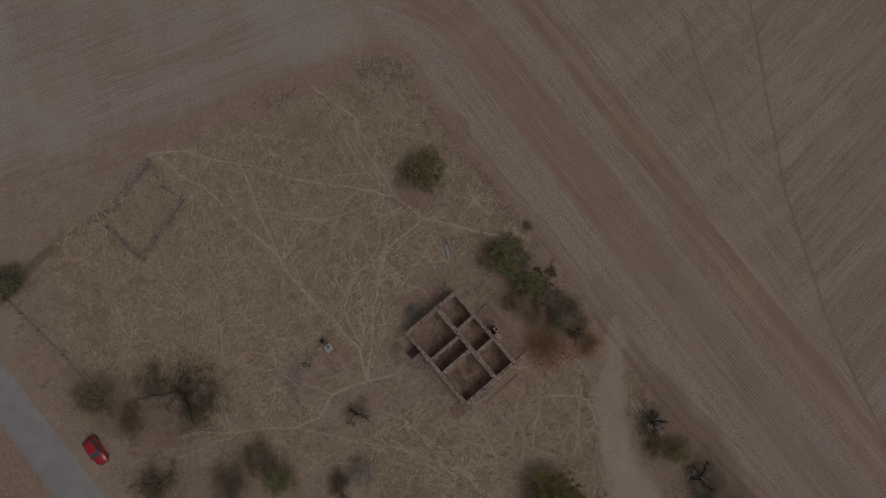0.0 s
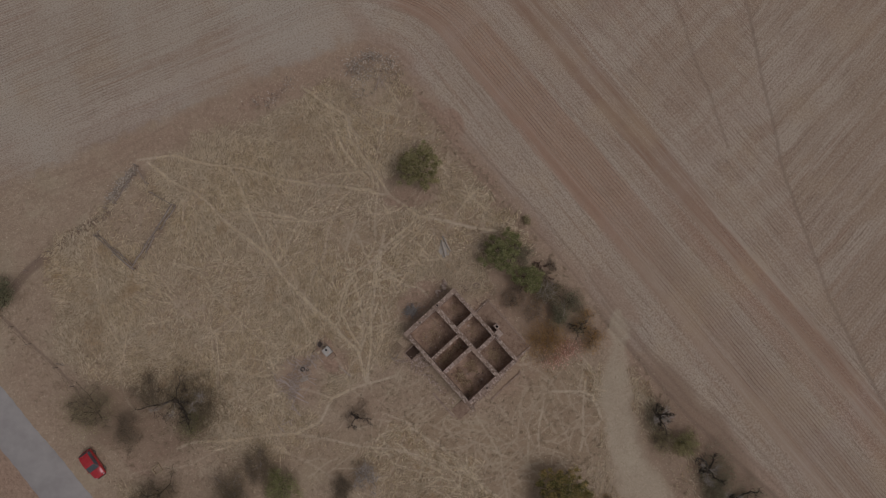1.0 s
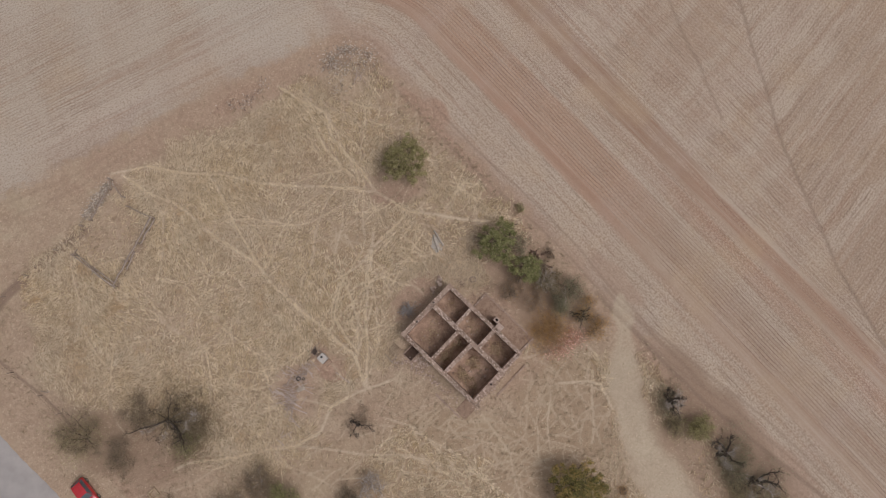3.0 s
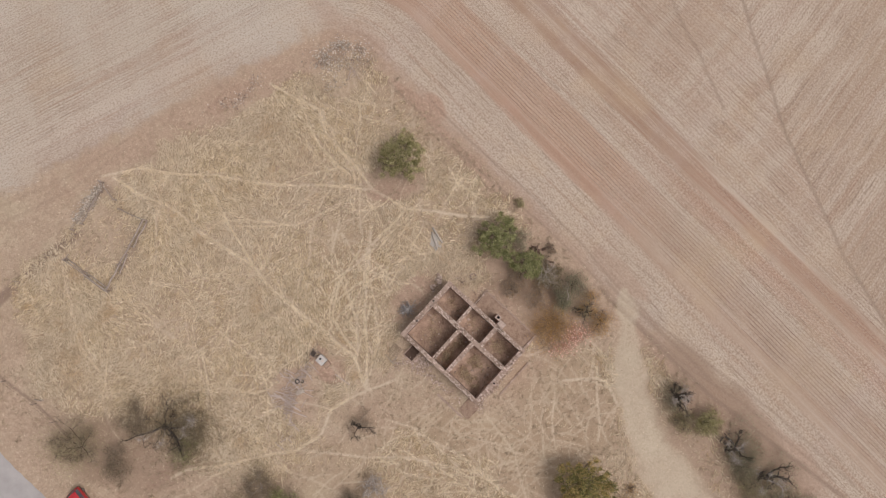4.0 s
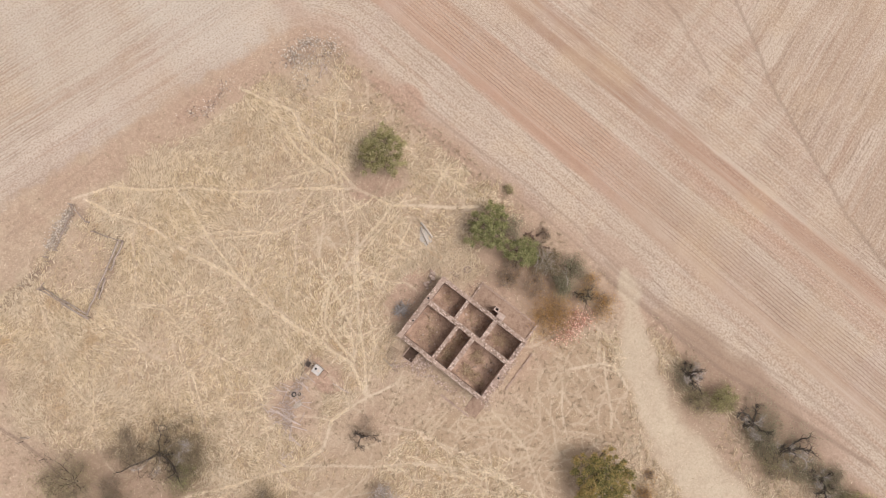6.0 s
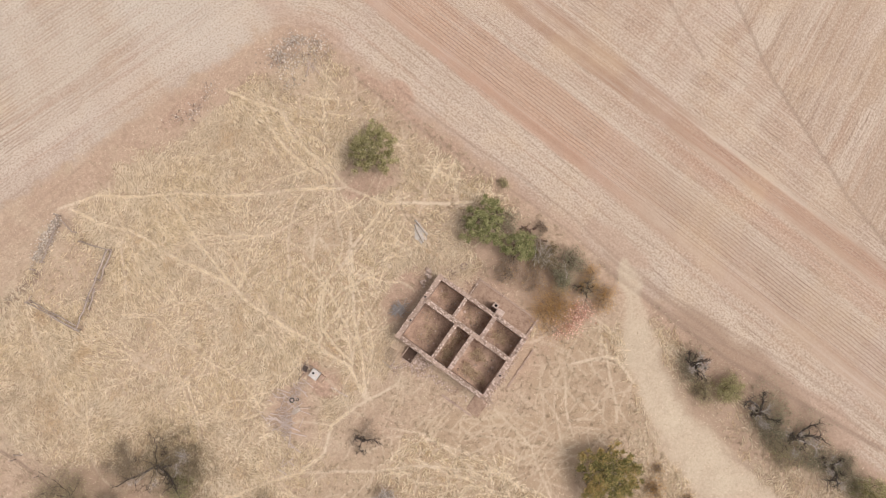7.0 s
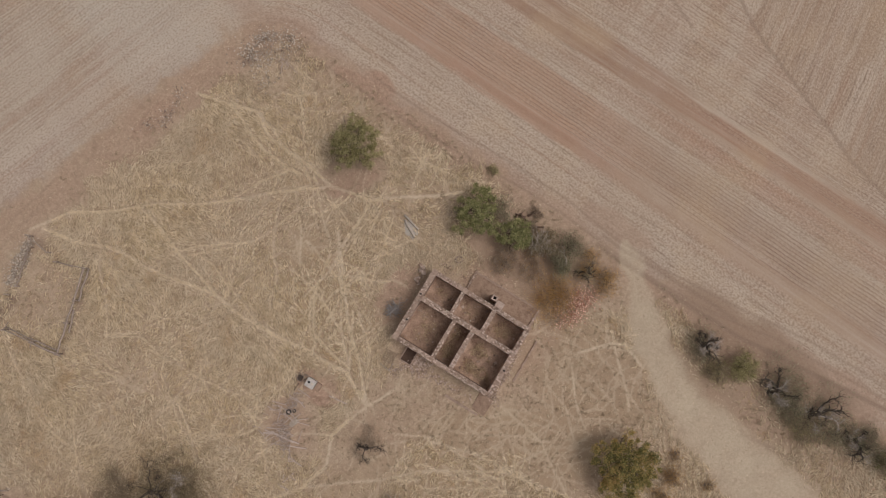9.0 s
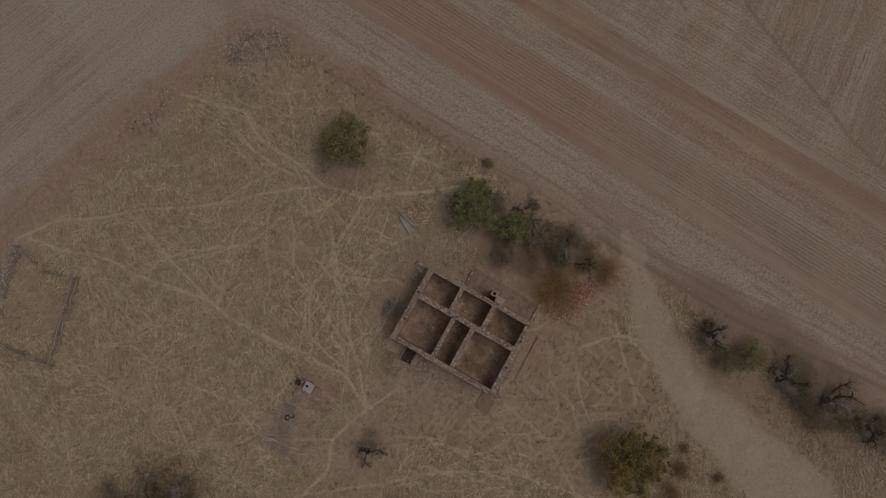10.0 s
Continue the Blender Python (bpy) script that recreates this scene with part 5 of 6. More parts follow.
# ---- trees and bushes ----
def branching(r, height, reach, limbs=5, levels=3, trunk=0.12, lean=(0.0, 0.0), fork=0.25, droop=0.0):
    """Segments of a branching trunk and the places of its twig ends; reach is the crown's half width."""
    segs, tips = [], []

    def run(p, way, length, rad, level):
        steps = 4 if level == 0 else 3
        for k in range(steps):
            q = p + way * (length / steps)
            segs.append((p.copy(), max(rad * (1 - 0.6 * k / steps), 0.008), q.copy(), max(rad * (1 - 0.6 * (k + 1) / steps), 0.006)))
            p = q
            way = (way + Vector((r.gauss(0, 0.22), r.gauss(0, 0.22), r.gauss(0, 0.12) - droop * level))).normalized()
            if level < levels and k >= 1:
                for _ in range(2 if level else 1):
                    turn = r.uniform(0, 6.283)
                    sideways = Vector((math.cos(turn), math.sin(turn), r.uniform(-0.1, 0.5)))
                    run(p.copy(), (way * 0.6 + sideways * 0.75).normalized(), length * r.uniform(0.42, 0.68), rad * 0.45, level + 1)
            if level >= levels - 1:
                tips.append(q.copy())

    stem = Vector((lean[0], lean[1], 1)).normalized()
    foot = Vector((0, 0, -0.1))
    top = foot + stem * height * fork
    segs.append((foot, trunk * 1.25, top, trunk))
    for k in range(limbs):
        turn = (k + r.uniform(-0.35, 0.35)) * 6.283 / limbs
        out = r.uniform(0.5, 1.0) if k else 0.15
        end = Vector((math.cos(turn) * reach * out, math.sin(turn) * reach * out, height * (r.uniform(0.45, 0.8) if k else 0.92)))
        way = end - top
        run(top.copy(), way.normalized(), way.length * 0.62, trunk * r.uniform(0.5, 0.75), 1)
    return segs, tips


def twigs(r, tips, number, length, rad=0.008, up=0.35):
    segs = []
    for _ in range(number):
        p = r.choice(tips)
        turn = r.uniform(0, 6.283)
        way = Vector((math.cos(turn), math.sin(turn), r.gauss(up, 0.4))).normalized()
        l = length * r.uniform(0.4, 1.2)
        q = p + way * l * 0.5
        e = q + (way + Vector((r.gauss(0, 0.35), r.gauss(0, 0.35), r.gauss(0, 0.25)))).normalized() * l * 0.5
        segs += [(p, rad, q, rad * 0.7), (q, rad * 0.7, e, rad * 0.3)]
    return segs


def leaf_mesh(name, tips, number, size, spread, mat, seed, floor=0.05, shape=(1, 1, 0.8), clumps=0, dome=None, bald=None):
    g = np.random.default_rng(seed)
    t = np.array([tuple(p) for p in tips])
    if dome:
        k = np.arange(clumps) + 0.5
        far, around = np.sqrt(k / clumps) * g.uniform(0.8, 1.12, clumps), k * 2.39996 + g.normal(0, 0.25, clumps)
        lobed = 1 + 0.11 * np.sin(3 * around + seed) + 0.08 * np.sin(5 * around + 2 * seed) + 0.05 * np.sin(9 * around + 3 * seed)
        t = np.stack([far * lobed * np.cos(around) * dome[0], far * lobed * np.sin(around) * dome[0], dome[1] * (0.40 + 0.55 * np.sqrt(np.clip(1 - far ** 2, 0, 1))) + g.normal(0, 0.26, clumps)], 1)
        if bald is not None:
            t = t[g.random(len(t)) > 0.8 * smooth(np.cos(around - radians(bald)) * far, 0.15, 0.75)]
    elif clumps:
        t = t[g.choice(len(t), min(clumps, len(t)), replace=False)]
    pick = g.integers(0, len(t), number)
    c = t[pick] + g.normal(0, 1, (number, 3)) * (spread * g.uniform(0.6, 1.35, len(t)))[pick][:, None] * np.array(shape)
    c[:, 2] = np.maximum(c[:, 2], floor)
    n = g.normal(0, 1, (number, 3)) + np.array([0, 0, 1.3])
    n /= np.linalg.norm(n, axis=1, keepdims=True)
    a = np.cross(n, g.normal(0, 1, (number, 3)))
    a /= np.linalg.norm(a, axis=1, keepdims=True)
    b = np.cross(n, a)
    s = size * g.uniform(0.5, 1.3, (number, 1))
    v = np.stack([c - a * s, c + b * s * 0.45, c + a * s, c - b * s * 0.45], axis=1).reshape(-1, 3)
    o = np.arange(number) * 4
    return raw_mesh(name, v, np.stack([o, o + 1, o + 2, o + 3], axis=1), mat)


def plant(name, label, x, y, height, reach, seed, leaf=None, leaves=0, size=0.10, spread=0.35, twig=0, twig_len=0.7, twig_mat=None, bark=None,
          limbs=6, levels=3, trunk=0.12, lean=(0, 0), fork=0.25, category="tree", group="", rad=0.011, squash=1.0, turn=0.0, flat=0.8, clumps=0, dome=False, bald=None):
    r = random.Random(seed)
    ob = tagged(empty(name, x, y, gz(x, y), turn), label, category, group)
    segs, tips = branching(r, height, reach, limbs, levels, trunk, lean, fork)
    if squash != 1.0:
        segs = [(Vector((a.x, a.y * squash, a.z)), ra, Vector((b.x, b.y * squash, b.z)), rb) for a, ra, b, rb in segs]
        tips = [Vector((p.x, p.y * squash, p.z)) for p in tips]
    far = reach * 1.12
    for p in tips:
        d = math.hypot(p.x, p.y / squash)
        if d > far:
            p.x *= far / d
            p.y *= far / d
        p.z = max(p.z, 0.15)
    tube_part("trunk", segs, bark or BARK, ob)
    if twig:
        v, q = tubes(twigs(r, tips, twig, twig_len, rad), 3)
        hang(new("twig_crown", raw_mesh("twig_crown", v, q, twig_mat or TWIG)), ob, "fine bare twigs")
    if leaves:
        hang(new("crown", leaf_mesh("crown", tips, leaves, size, spread, leaf, seed + 5, shape=(1, 1, flat), clumps=clumps, dome=(reach * 0.88, height) if dome else None, bald=bald)), ob, "")
    return ob


GB, BB = "leafy trees of the lot", "bare trees along the field edge"
plant("leafy_tree", "dense olive-green round tree on red soil in dry grass", -3.2, 9.1, 3.4, 2.95, 11, GREEN, 11000, 0.085, 0.17, 900, 0.7, SMOKE, limbs=8, clumps=110, group=GB, dome=True, bald=150)
plant("leafy_tree", "fresh green round tree beside the field margin", 6.75, -0.85, 3.4, 2.8, 12, BRIGHT, 11000, 0.08, 0.16, 800, 0.7, SMOKE, limbs=8, clumps=100, group=GB, dome=True, bald=-15)
plant("leafy_tree", "small bright green tree beside bare grey bushes", 9.45, -3.7, 2.5, 1.8, 13, BRIGHT, 6000, 0.08, 0.16, 350, 0.6, SMOKE, limbs=6, clumps=48, group=GB, dome=True, bald=-120)
plant("bush", "thin grey-green twiggy bush beside a green tree", 8.7, -0.9, 2.4, 1.5, 17, SAGE, 1300, 0.065, 0.4, 420, 0.6, SMOKE, SMOKE, 7, trunk=0.06, category="bush", clumps=40)
plant("shrub", "tiny olive-green shrub on the field margin", 9.39, 3.14, 0.8, 0.62, 14, OLIVE, 700, 0.07, 0.16, 60, 0.4, limbs=5, levels=2, trunk=0.03, category="shrub")
plant("leafy_tree", "large tree turning from green to rusty yellow", 12.8, -26.9, 3.5, 3.35, 15, AUTUMN, 17000, 0.085, 0.18, 700, 0.7, SMOKE, limbs=10, clumps=125, group=GB, dome=True)
plant("leafy_tree", "grey-green tree beside the boundary line", -50.3, -5.9, 3.4, 2.1, 16, SAGE, 5500, 0.10, 0.28, 250, 0.6, limbs=8, clumps=50, group=GB, dome=True)
plant("bush", "grey-green thinning bush with silver branches", 11.75, -5.2, 2.2, 1.7, 21, DUSK, 3800, 0.065, 0.34, 260, 0.7, DEAD, DEAD, 7, trunk=0.10, category="bush", clumps=60)
plant("bush", "sparse grey-green bush with fine twigs", 14.1, -6.2, 2.0, 1.7, 22, SAGE, 1900, 0.065, 0.5, 500, 0.7, SMOKE, None, 7, trunk=0.06, category="bush", clumps=51)
plant("bush", "dark half-dead bush beside the rubble heap", 12.9, -7.6, 1.9, 1.4, 23, SAGE, 2200, 0.065, 0.35, 500, 0.6, SMOKE, BARK, 6, trunk=0.08, category="bush", clumps=31)
plant("bush", "low brown dry scrub below the green trees", 8.3, -5.0, 0.8, 2.1, 29, RUST, 260, 0.05, 0.6, 420, 0.7, TWIG, TWIG, 9, trunk=0.03, category="bush")
plant("bush", "low brown dry scrub below the green trees", 10.3, -6.9, 0.8, 2.0, 30, RUST, 500, 0.05, 0.6, 420, 0.7, TWIG, TWIG, 9, trunk=0.03, category="bush")
plant("bush", "brown leafless bush near the terrace", 7.6, -6.1, 1.2, 1.30, 24, RUST, 160, 0.06, 0.38, 420, 0.6, TWIG, None, 6, trunk=0.05, category="bush")
plant("bush", "rust-coloured dry bracken spreading over bare soil", 11.4, -10.6, 0.6, 2.7, 25, RUST, 6200, 0.058, 0.7, 500, 0.6, TWIG, None, 9, trunk=0.04, category="bush", fork=0.1, clumps=74)
plant("bush", "olive and rust bare bush at the field corner", 16.66, -10.15, 1.7, 1.53, 26, RUST, 1500, 0.065, 0.42, 200, 0.7, TWIG, BARK, 7, trunk=0.07, category="bush", clumps=22)
plant("dead_tree", "dark gnarled dead tree behind the rubble heap", 14.95, -9.14, 2.0, 1.6, 27, OLIVE, 300, 0.07, 0.3, 125, 0.6, TWIG, BARK, 5, trunk=0.20, lean=(0.6, -0.1))
plant("bush", "rust-yellow dry bush on the margin", 15.82, -8.3, 1.0, 1.8, 28, RUST, 1300, 0.07, 0.38, 200, 0.6, TWIG, None, 6, trunk=0.04, category="bush", clumps=22)


def beam(a, b, ra, rb, r, bend=0.05, pieces=5):
    """Segments of a slightly crooked pole."""
    a, b = Vector(a), Vector(b)
    pts = [a.lerp(b, k / pieces) + Vector((r.gauss(0, bend), r.gauss(0, bend), r.gauss(0, bend * 0.4))) * (1 if 0 < k < pieces else 0) for k in range(pieces + 1)]
    return [(p, ra + (rb - ra) * k / pieces, q, ra + (rb - ra) * (k + 1) / pieces) for k, (p, q) in enumerate(zip(pts[:-1], pts[1:]))]


def gnarled(name, label, x, y, seed, limbs, haze, leaf, leaves, reach, height, group, twig=900, twig_mat=None, spare=7):
    """A half-dead tree: sinuous forking limbs (way, length, lift, thickness, wood, start) in a haze of twigs and small leaves."""
    r = random.Random(seed)
    ob = tagged(empty(name, x, y, gz(x, y)), label, "tree", group)
    tube_part("trunk", beam((-0.1, 0, -0.15), (0.25, -0.1, 0.8), 0.16 + 0.1 * min(reach, 2.2), 0.1 + 0.05 * min(reach, 2.2), r, 0.08, 4), BARK, ob, sides=9)
    ends = []
    woods = [limb[4] for limb in limbs]
    limbs = limbs + [(r.uniform(-180, 180), r.uniform(0.4, 0.8) * reach * 0.65, r.uniform(0.2, 0.7), r.uniform(0.025, 0.05), r.choice(woods), r.uniform(0.1, 0.6)) for _ in range(spare)]
    for way, length, lift, thick, wood, off in limbs:
        p, a, climb = Vector((off * math.cos(radians(way)), off * math.sin(radians(way)), 0.55)), radians(way), lift
        foot = Vector((0.18, -0.07, 0.5))
        rows, curl = (beam(foot, p, thick * 1.25, thick, r, 0.02, 2) if (p - foot).length > 0.2 else []), r.choice((-1, 1))
        n = 9
        for k in range(n):
            a += (r.gauss(0.0, 0.36) if length < 2.6 else r.gauss(0.0, 0.16)) + 0.14 * curl * math.sin(k * 1.3)
            q = p + Vector((math.cos(a), math.sin(a), climb + r.gauss(0, 0.15))) * length / n
            q.z = max(q.z, 0.12)
            rows.append((p, thick * (1 - 0.75 * k / n), q, thick * (1 - 0.75 * (k + 1) / n)))
            if k >= 3:
                ends.append(q)
            if k >= 2 and not (length > 4 and k > 3):
                s_, b_, f_ = q.copy(), a + r.choice((-1, 1)) * r.uniform(0.5, 1.0), []
                for m in range(6):
                    b_ += r.gauss(0, 0.3)
                    e_ = s_ + Vector((math.cos(b_), math.sin(b_), climb * 0.7 + r.gauss(0, 0.2))) * length * 0.07
                    e_.z = max(e_.z, 0.08)
                    f_.append((s_, thick * 0.36 * (1 - 0.16 * m), e_, thick * 0.36 * (1 - 0.16 * (m + 1))))
                    s_ = e_
                    ends.append(e_)
                rows += f_
            p = q
        v, f = chains(rows, 6)
        limb = hang(new("limb", raw_mesh("limb", v, f, wood)), ob, "silver weathered limb" if wood is DEAD else "")
        v, f = tubes(twigs(r, ends[-24:], 40, 0.45, 0.014), 4)
        hang(tagged(new("twig", raw_mesh("twig", v, f, wood)), kind="stuff"), limb)
    tips = [Vector((hx + r.gauss(0, 0.42) * hr, hy + r.gauss(0, 0.42) * hr, abs(r.gauss(0.18, 0.14)) * height)) for hx, hy, hr in haze for _ in range(int(26 * hr))]
    v, f = tubes(twigs(r, tips, twig, 0.8, 0.009), 3)
    hang(new("twig_crown", raw_mesh("twig_crown", v, f, twig_mat or SMOKE)), ob, "fine bare twigs")
    if leaves:
        hang(new("crown", leaf_mesh("crown", tips, leaves, 0.065, 0.34, leaf, seed + 5)), ob, "thin grey-green foliage")
    return ob


# row along the cart track
gnarled("bare_tree", "dark leafless tree with silver broken limbs", 23.85, -18.75, 31,
        [(70, 1.11, 0.5, 0.110, BARK, 0.07), (10, 1.04, 0.4, 0.077, DEAD, 0.07), (-60, 0.96, 0.3, 0.110, BARK, 0.07), (-110, 1.63, 0.1, 0.077, BARK, 0.14), (150, 0.96, 0.5, 0.088, BARK, 0.07), (30, 1.33, 0.5, 0.088, DEAD, 0.14)],
        [(-0.3, 0.6, 1.5), (-0.6, -0.8, 1.4)], SAGE, 1300, 1.7, 2.0, BB, 420)
plant("shrub", "low olive shrub between bare trees", 24.2, -21.2, 0.9, 1.5, 32, OLIVE, 1700, 0.06, 0.42, 350, 0.6, SMOKE, limbs=6, trunk=0.05, category="shrub", group=BB, clumps=30)
plant("shrub", "small dark green shrub between bare trees", 26.4, -21.5, 1.7, 1.5, 33, GREEN, 3600, 0.07, 0.22, 320, 0.6, SMOKE, limbs=6, trunk=0.07, category="shrub", group=BB, clumps=45, dome=True)
gnarled("bare_tree", "gnarled bare tree with dark upper limbs and grey twigs", 28.75, -24.45, 34,
        [(78, 1.63, 0.45, 0.143, BARK, 0.49), (-16, 1.53, 0.3, 0.132, BARK, 0.35), (48, 1.32, 0.45, 0.110, BARK, 0.77), (-60, 0.98, 0.2, 0.088, DEAD, 0.21), (-95, 0.82, 0.2, 0.077, DEAD, 0.21), (20, 0.98, 0.5, 0.099, DEAD, 0.28)],
        [(1.3, 1.0, 2.6), (0.7, -1.3, 2.4), (2.2, -0.6, 1.8)], SAGE, 3000, 2.2, 2.4, BB, 500)
gnarled("bare_tree", "dark broken-topped bare tree with silver fallen limbs", 31.65, -27.4, 35,
        [(-8, 2.14, 0.3, 0.187, BARK, 0.14), (24, 1.75, 0.4, 0.110, BARK, 0.77), (-50, 1.86, 0.12, 0.143, DEAD, 0.35), (-62, 1.48, 0.1, 0.099, DEAD, 0.56), (-130, 1.26, 0.1, 0.066, TWIG, 0.21), (-35, 1.42, 0.3, 0.110, BARK, 0.21), (115, 0.50, 0.6, 0.154, BARK, 0.07)],
        [(1.8, -0.2, 2.2), (1.4, -2.0, 2.0), (-1.9, 0.6, 1.7), (-1.0, -1.4, 1.6)], SAGE, 2600, 2.4, 2.5, BB, 550)
gnarled("bare_tree", "smaller bare tree with drooping silver limbs", 34.1, -30.7, 36,
        [(-22, 1.75, 0.4, 0.143, BARK, 0.14), (-60, 1.75, 0.2, 0.110, BARK, 0.42), (-85, 1.53, 0.1, 0.088, DEAD, 0.63), (15, 0.98, 0.4, 0.088, BARK, 0.21), (-120, 0.66, 0.2, 0.066, DEAD, 0.14)],
        [(0.9, -0.6, 1.9), (1.9, -2.2, 1.2)], SAGE, 2000, 1.6, 2.0, BB, 450)
plant("shrub", "green bush at the end of the bare row", 37.3, -33.9, 1.8, 1.75, 37, GREEN, 3400, 0.075, 0.25, 300, 0.5, SMOKE, limbs=6, trunk=0.07, category="shrub", group=BB, clumps=50, dome=True)
plant("shrub", "low brown haze of dry scrub", 29.8, -26.3, 0.9, 1.9, 38, SAGE, 1300, 0.06, 0.6, 420, 0.6, SMOKE, limbs=6, trunk=0.03, category="shrub", group=BB)
plant("shrub", "low yellow-green scrub on reddish soil beside the bare trees", 30.3, -28.6, 0.8, 1.9, 45, OLIVE, 1800, 0.065, 0.5, 420, 0.6, limbs=7, trunk=0.03, category="shrub", group=BB, clumps=40)
plant("shrub", "low grey-green scrub along the row of bare trees", 33.0, -29.9, 0.9, 1.7, 48, SAGE, 1000, 0.06, 0.6, 300, 0.6, SMOKE, limbs=6, trunk=0.03, category="shrub", group=BB)
plant("shrub", "low grey-green scrub along the row of bare trees", 35.8, -31.0, 1.0, 1.6, 49, SAGE, 900, 0.06, 0.6, 350, 0.6, SMOKE, limbs=6, trunk=0.03, category="shrub", group=BB)
plant("shrub", "reddish brown dry shrub beside the turning tree", 17.14, -29.31, 1.0, 1.06, 41, RUST, 900, 0.06, 0.31, 260, 0.5, limbs=6, trunk=0.04, category="shrub")
plant("shrub", "reddish brown dry shrub on bare soil", 18.00, -27.67, 0.7, 0.59, 42, RUST, 300, 0.05, 0.25, 120, 0.4, limbs=5, trunk=0.03, category="shrub")
plant("shrub", "reddish brown dry shrub on bare soil", 20.18, -31.07, 0.7, 0.71, 43, RUST, 300, 0.05, 0.25, 120, 0.4, limbs=5, trunk=0.03, category="shrub")
plant("shrub", "reddish brown dry shrub on bare soil", 15.43, -30.75, 1.1, 1.18, 44, RUST, 900, 0.06, 0.31, 260, 0.5, limbs=6, trunk=0.04, category="shrub")
# solitary dead tree south of the house
gnarled("dead_tree", "small dark leafless tree with sinuous limbs", -9.82, -19.04, 51,
        [(-25, 1.6, 0.25, 0.085, BARK, 0.0), (140, 0.6, 0.5, 0.10, BARK, 0.0), (-100, 1.1, 0.15, 0.05, BARK, 0.2), (60, 1.1, 0.4, 0.035, TWIG, 0.1), (20, 1.0, 0.4, 0.035, TWIG, 0.1)],
        [(0.3, 0.5, 1.7)], DUSK, 0, 1.0, 1.3, "", 300, TWIG, 1)
# thicket near the car
gnarled("thinning_tree", "wide grey-brown thinning tree with a long dark leaning limb", -30.2, -17.5, 61,
        [(200, 4.2, 0.12, 0.15, BARK, 0.0), (-15, 3.0, 0.5, 0.14, BARK, 0.2), (60, 2.6, 0.5, 0.05, BARK, 0.4), (25, 2.0, 0.5, 0.05, DEAD, 1.6), (-45, 1.9, 0.4, 0.07, DEAD, 1.4), (-10, 2.2, 0.5, 0.06, DEAD, 1.6), (-70, 2.2, 0.4, 0.05, BARK, 0.5)],
        [(1.9, -0.7, 4.2), (3.1, 0.6, 3.0), (2.2, -2.4, 3.0), (3.4, -1.2, 3.2), (0.6, 1.0, 2.8)], DUSK, 9000, 4.0, 3.4, "thicket by the road", 2400)
plant("bush", "grey-brown leafless bush in front of a leaning limb", -32.8, -16.6, 2.0, 2.5, 62, DUSK, 1800, 0.055, 0.8, 620, 0.9, SMOKE, SMOKE, 7, trunk=0.05, category="bush", clumps=40, group="thicket by the road")
plant("thinning_tree", "dark olive round bush beside the boundary line", -38.7, -18.8, 2.6, 3.4, 63, OLIVE, 4400, 0.06, 0.95, 1100, 0.8, SMOKE, BARK, 8, trunk=0.08, clumps=55, group="thicket by the road")
plant("bush", "low green undergrowth beneath a thinning tree", -27.7, -20.0, 1.6, 1.6, 71, BRIGHT, 1300, 0.065, 0.45, 250, 0.6, SMOKE, SMOKE, 6, trunk=0.05, category="bush", clumps=24, group="thicket by the road")
plant("bush", "grey-violet leafless bush beside the red car", -34.8, -20.6, 1.9, 2.3, 64, DUSK, 900, 0.06, 0.8, 800, 0.9, SMOKE, SMOKE, 8, trunk=0.05, category="bush", clumps=22, group="thicket by the road")
plant("bush", "grey leafless bush with silver centre in dry grass", -20.2, -24.4, 2.2, 2.3, 65, DUSK, 1300, 0.06, 0.65, 1100, 0.8, SMOKE, DEAD, 7, trunk=0.08, category="bush", clumps=30)
plant("bush", "dark green bush in dry grass", -17.6, -26.5, 2.2, 2.0, 66, BRIGHT, 4200, 0.07, 0.25, 500, 0.6, SMOKE, limbs=7, trunk=0.08, category="bush", clumps=50, dome=True)
plant("thinning_tree", "dark half-bare tree with a silver centre in dry grass", -22.9, -27.6, 2.6, 2.7, 67, DUSK, 3000, 0.065, 0.65, 1100, 0.8, SMOKE, DEAD, 8, trunk=0.10, clumps=45)
plant("thinning_tree", "dark half-bare tree beside the road verge", -31.22, -27.57, 2.6, 2.8, 68, DUSK, 3400, 0.065, 0.65, 1100, 0.8, SMOKE, BARK, 7, trunk=0.10, clumps=50)
plant("bush", "silver leafless bush in sparse grass", -8.54, -25.58, 1.8, 2.24, 69, SAGE, 40, 0.06, 0.50, 130, 1.0, DEAD, DEAD, 7, trunk=0.10, rad=0.028, category="bush")
plant("bush", "brown leafless bush in sparse grass", -10.9, -26.84, 1.7, 1.9, 70, DUSK, 700, 0.06, 0.50, 1200, 0.8, SMOKE, None, 6, trunk=0.06, category="bush")


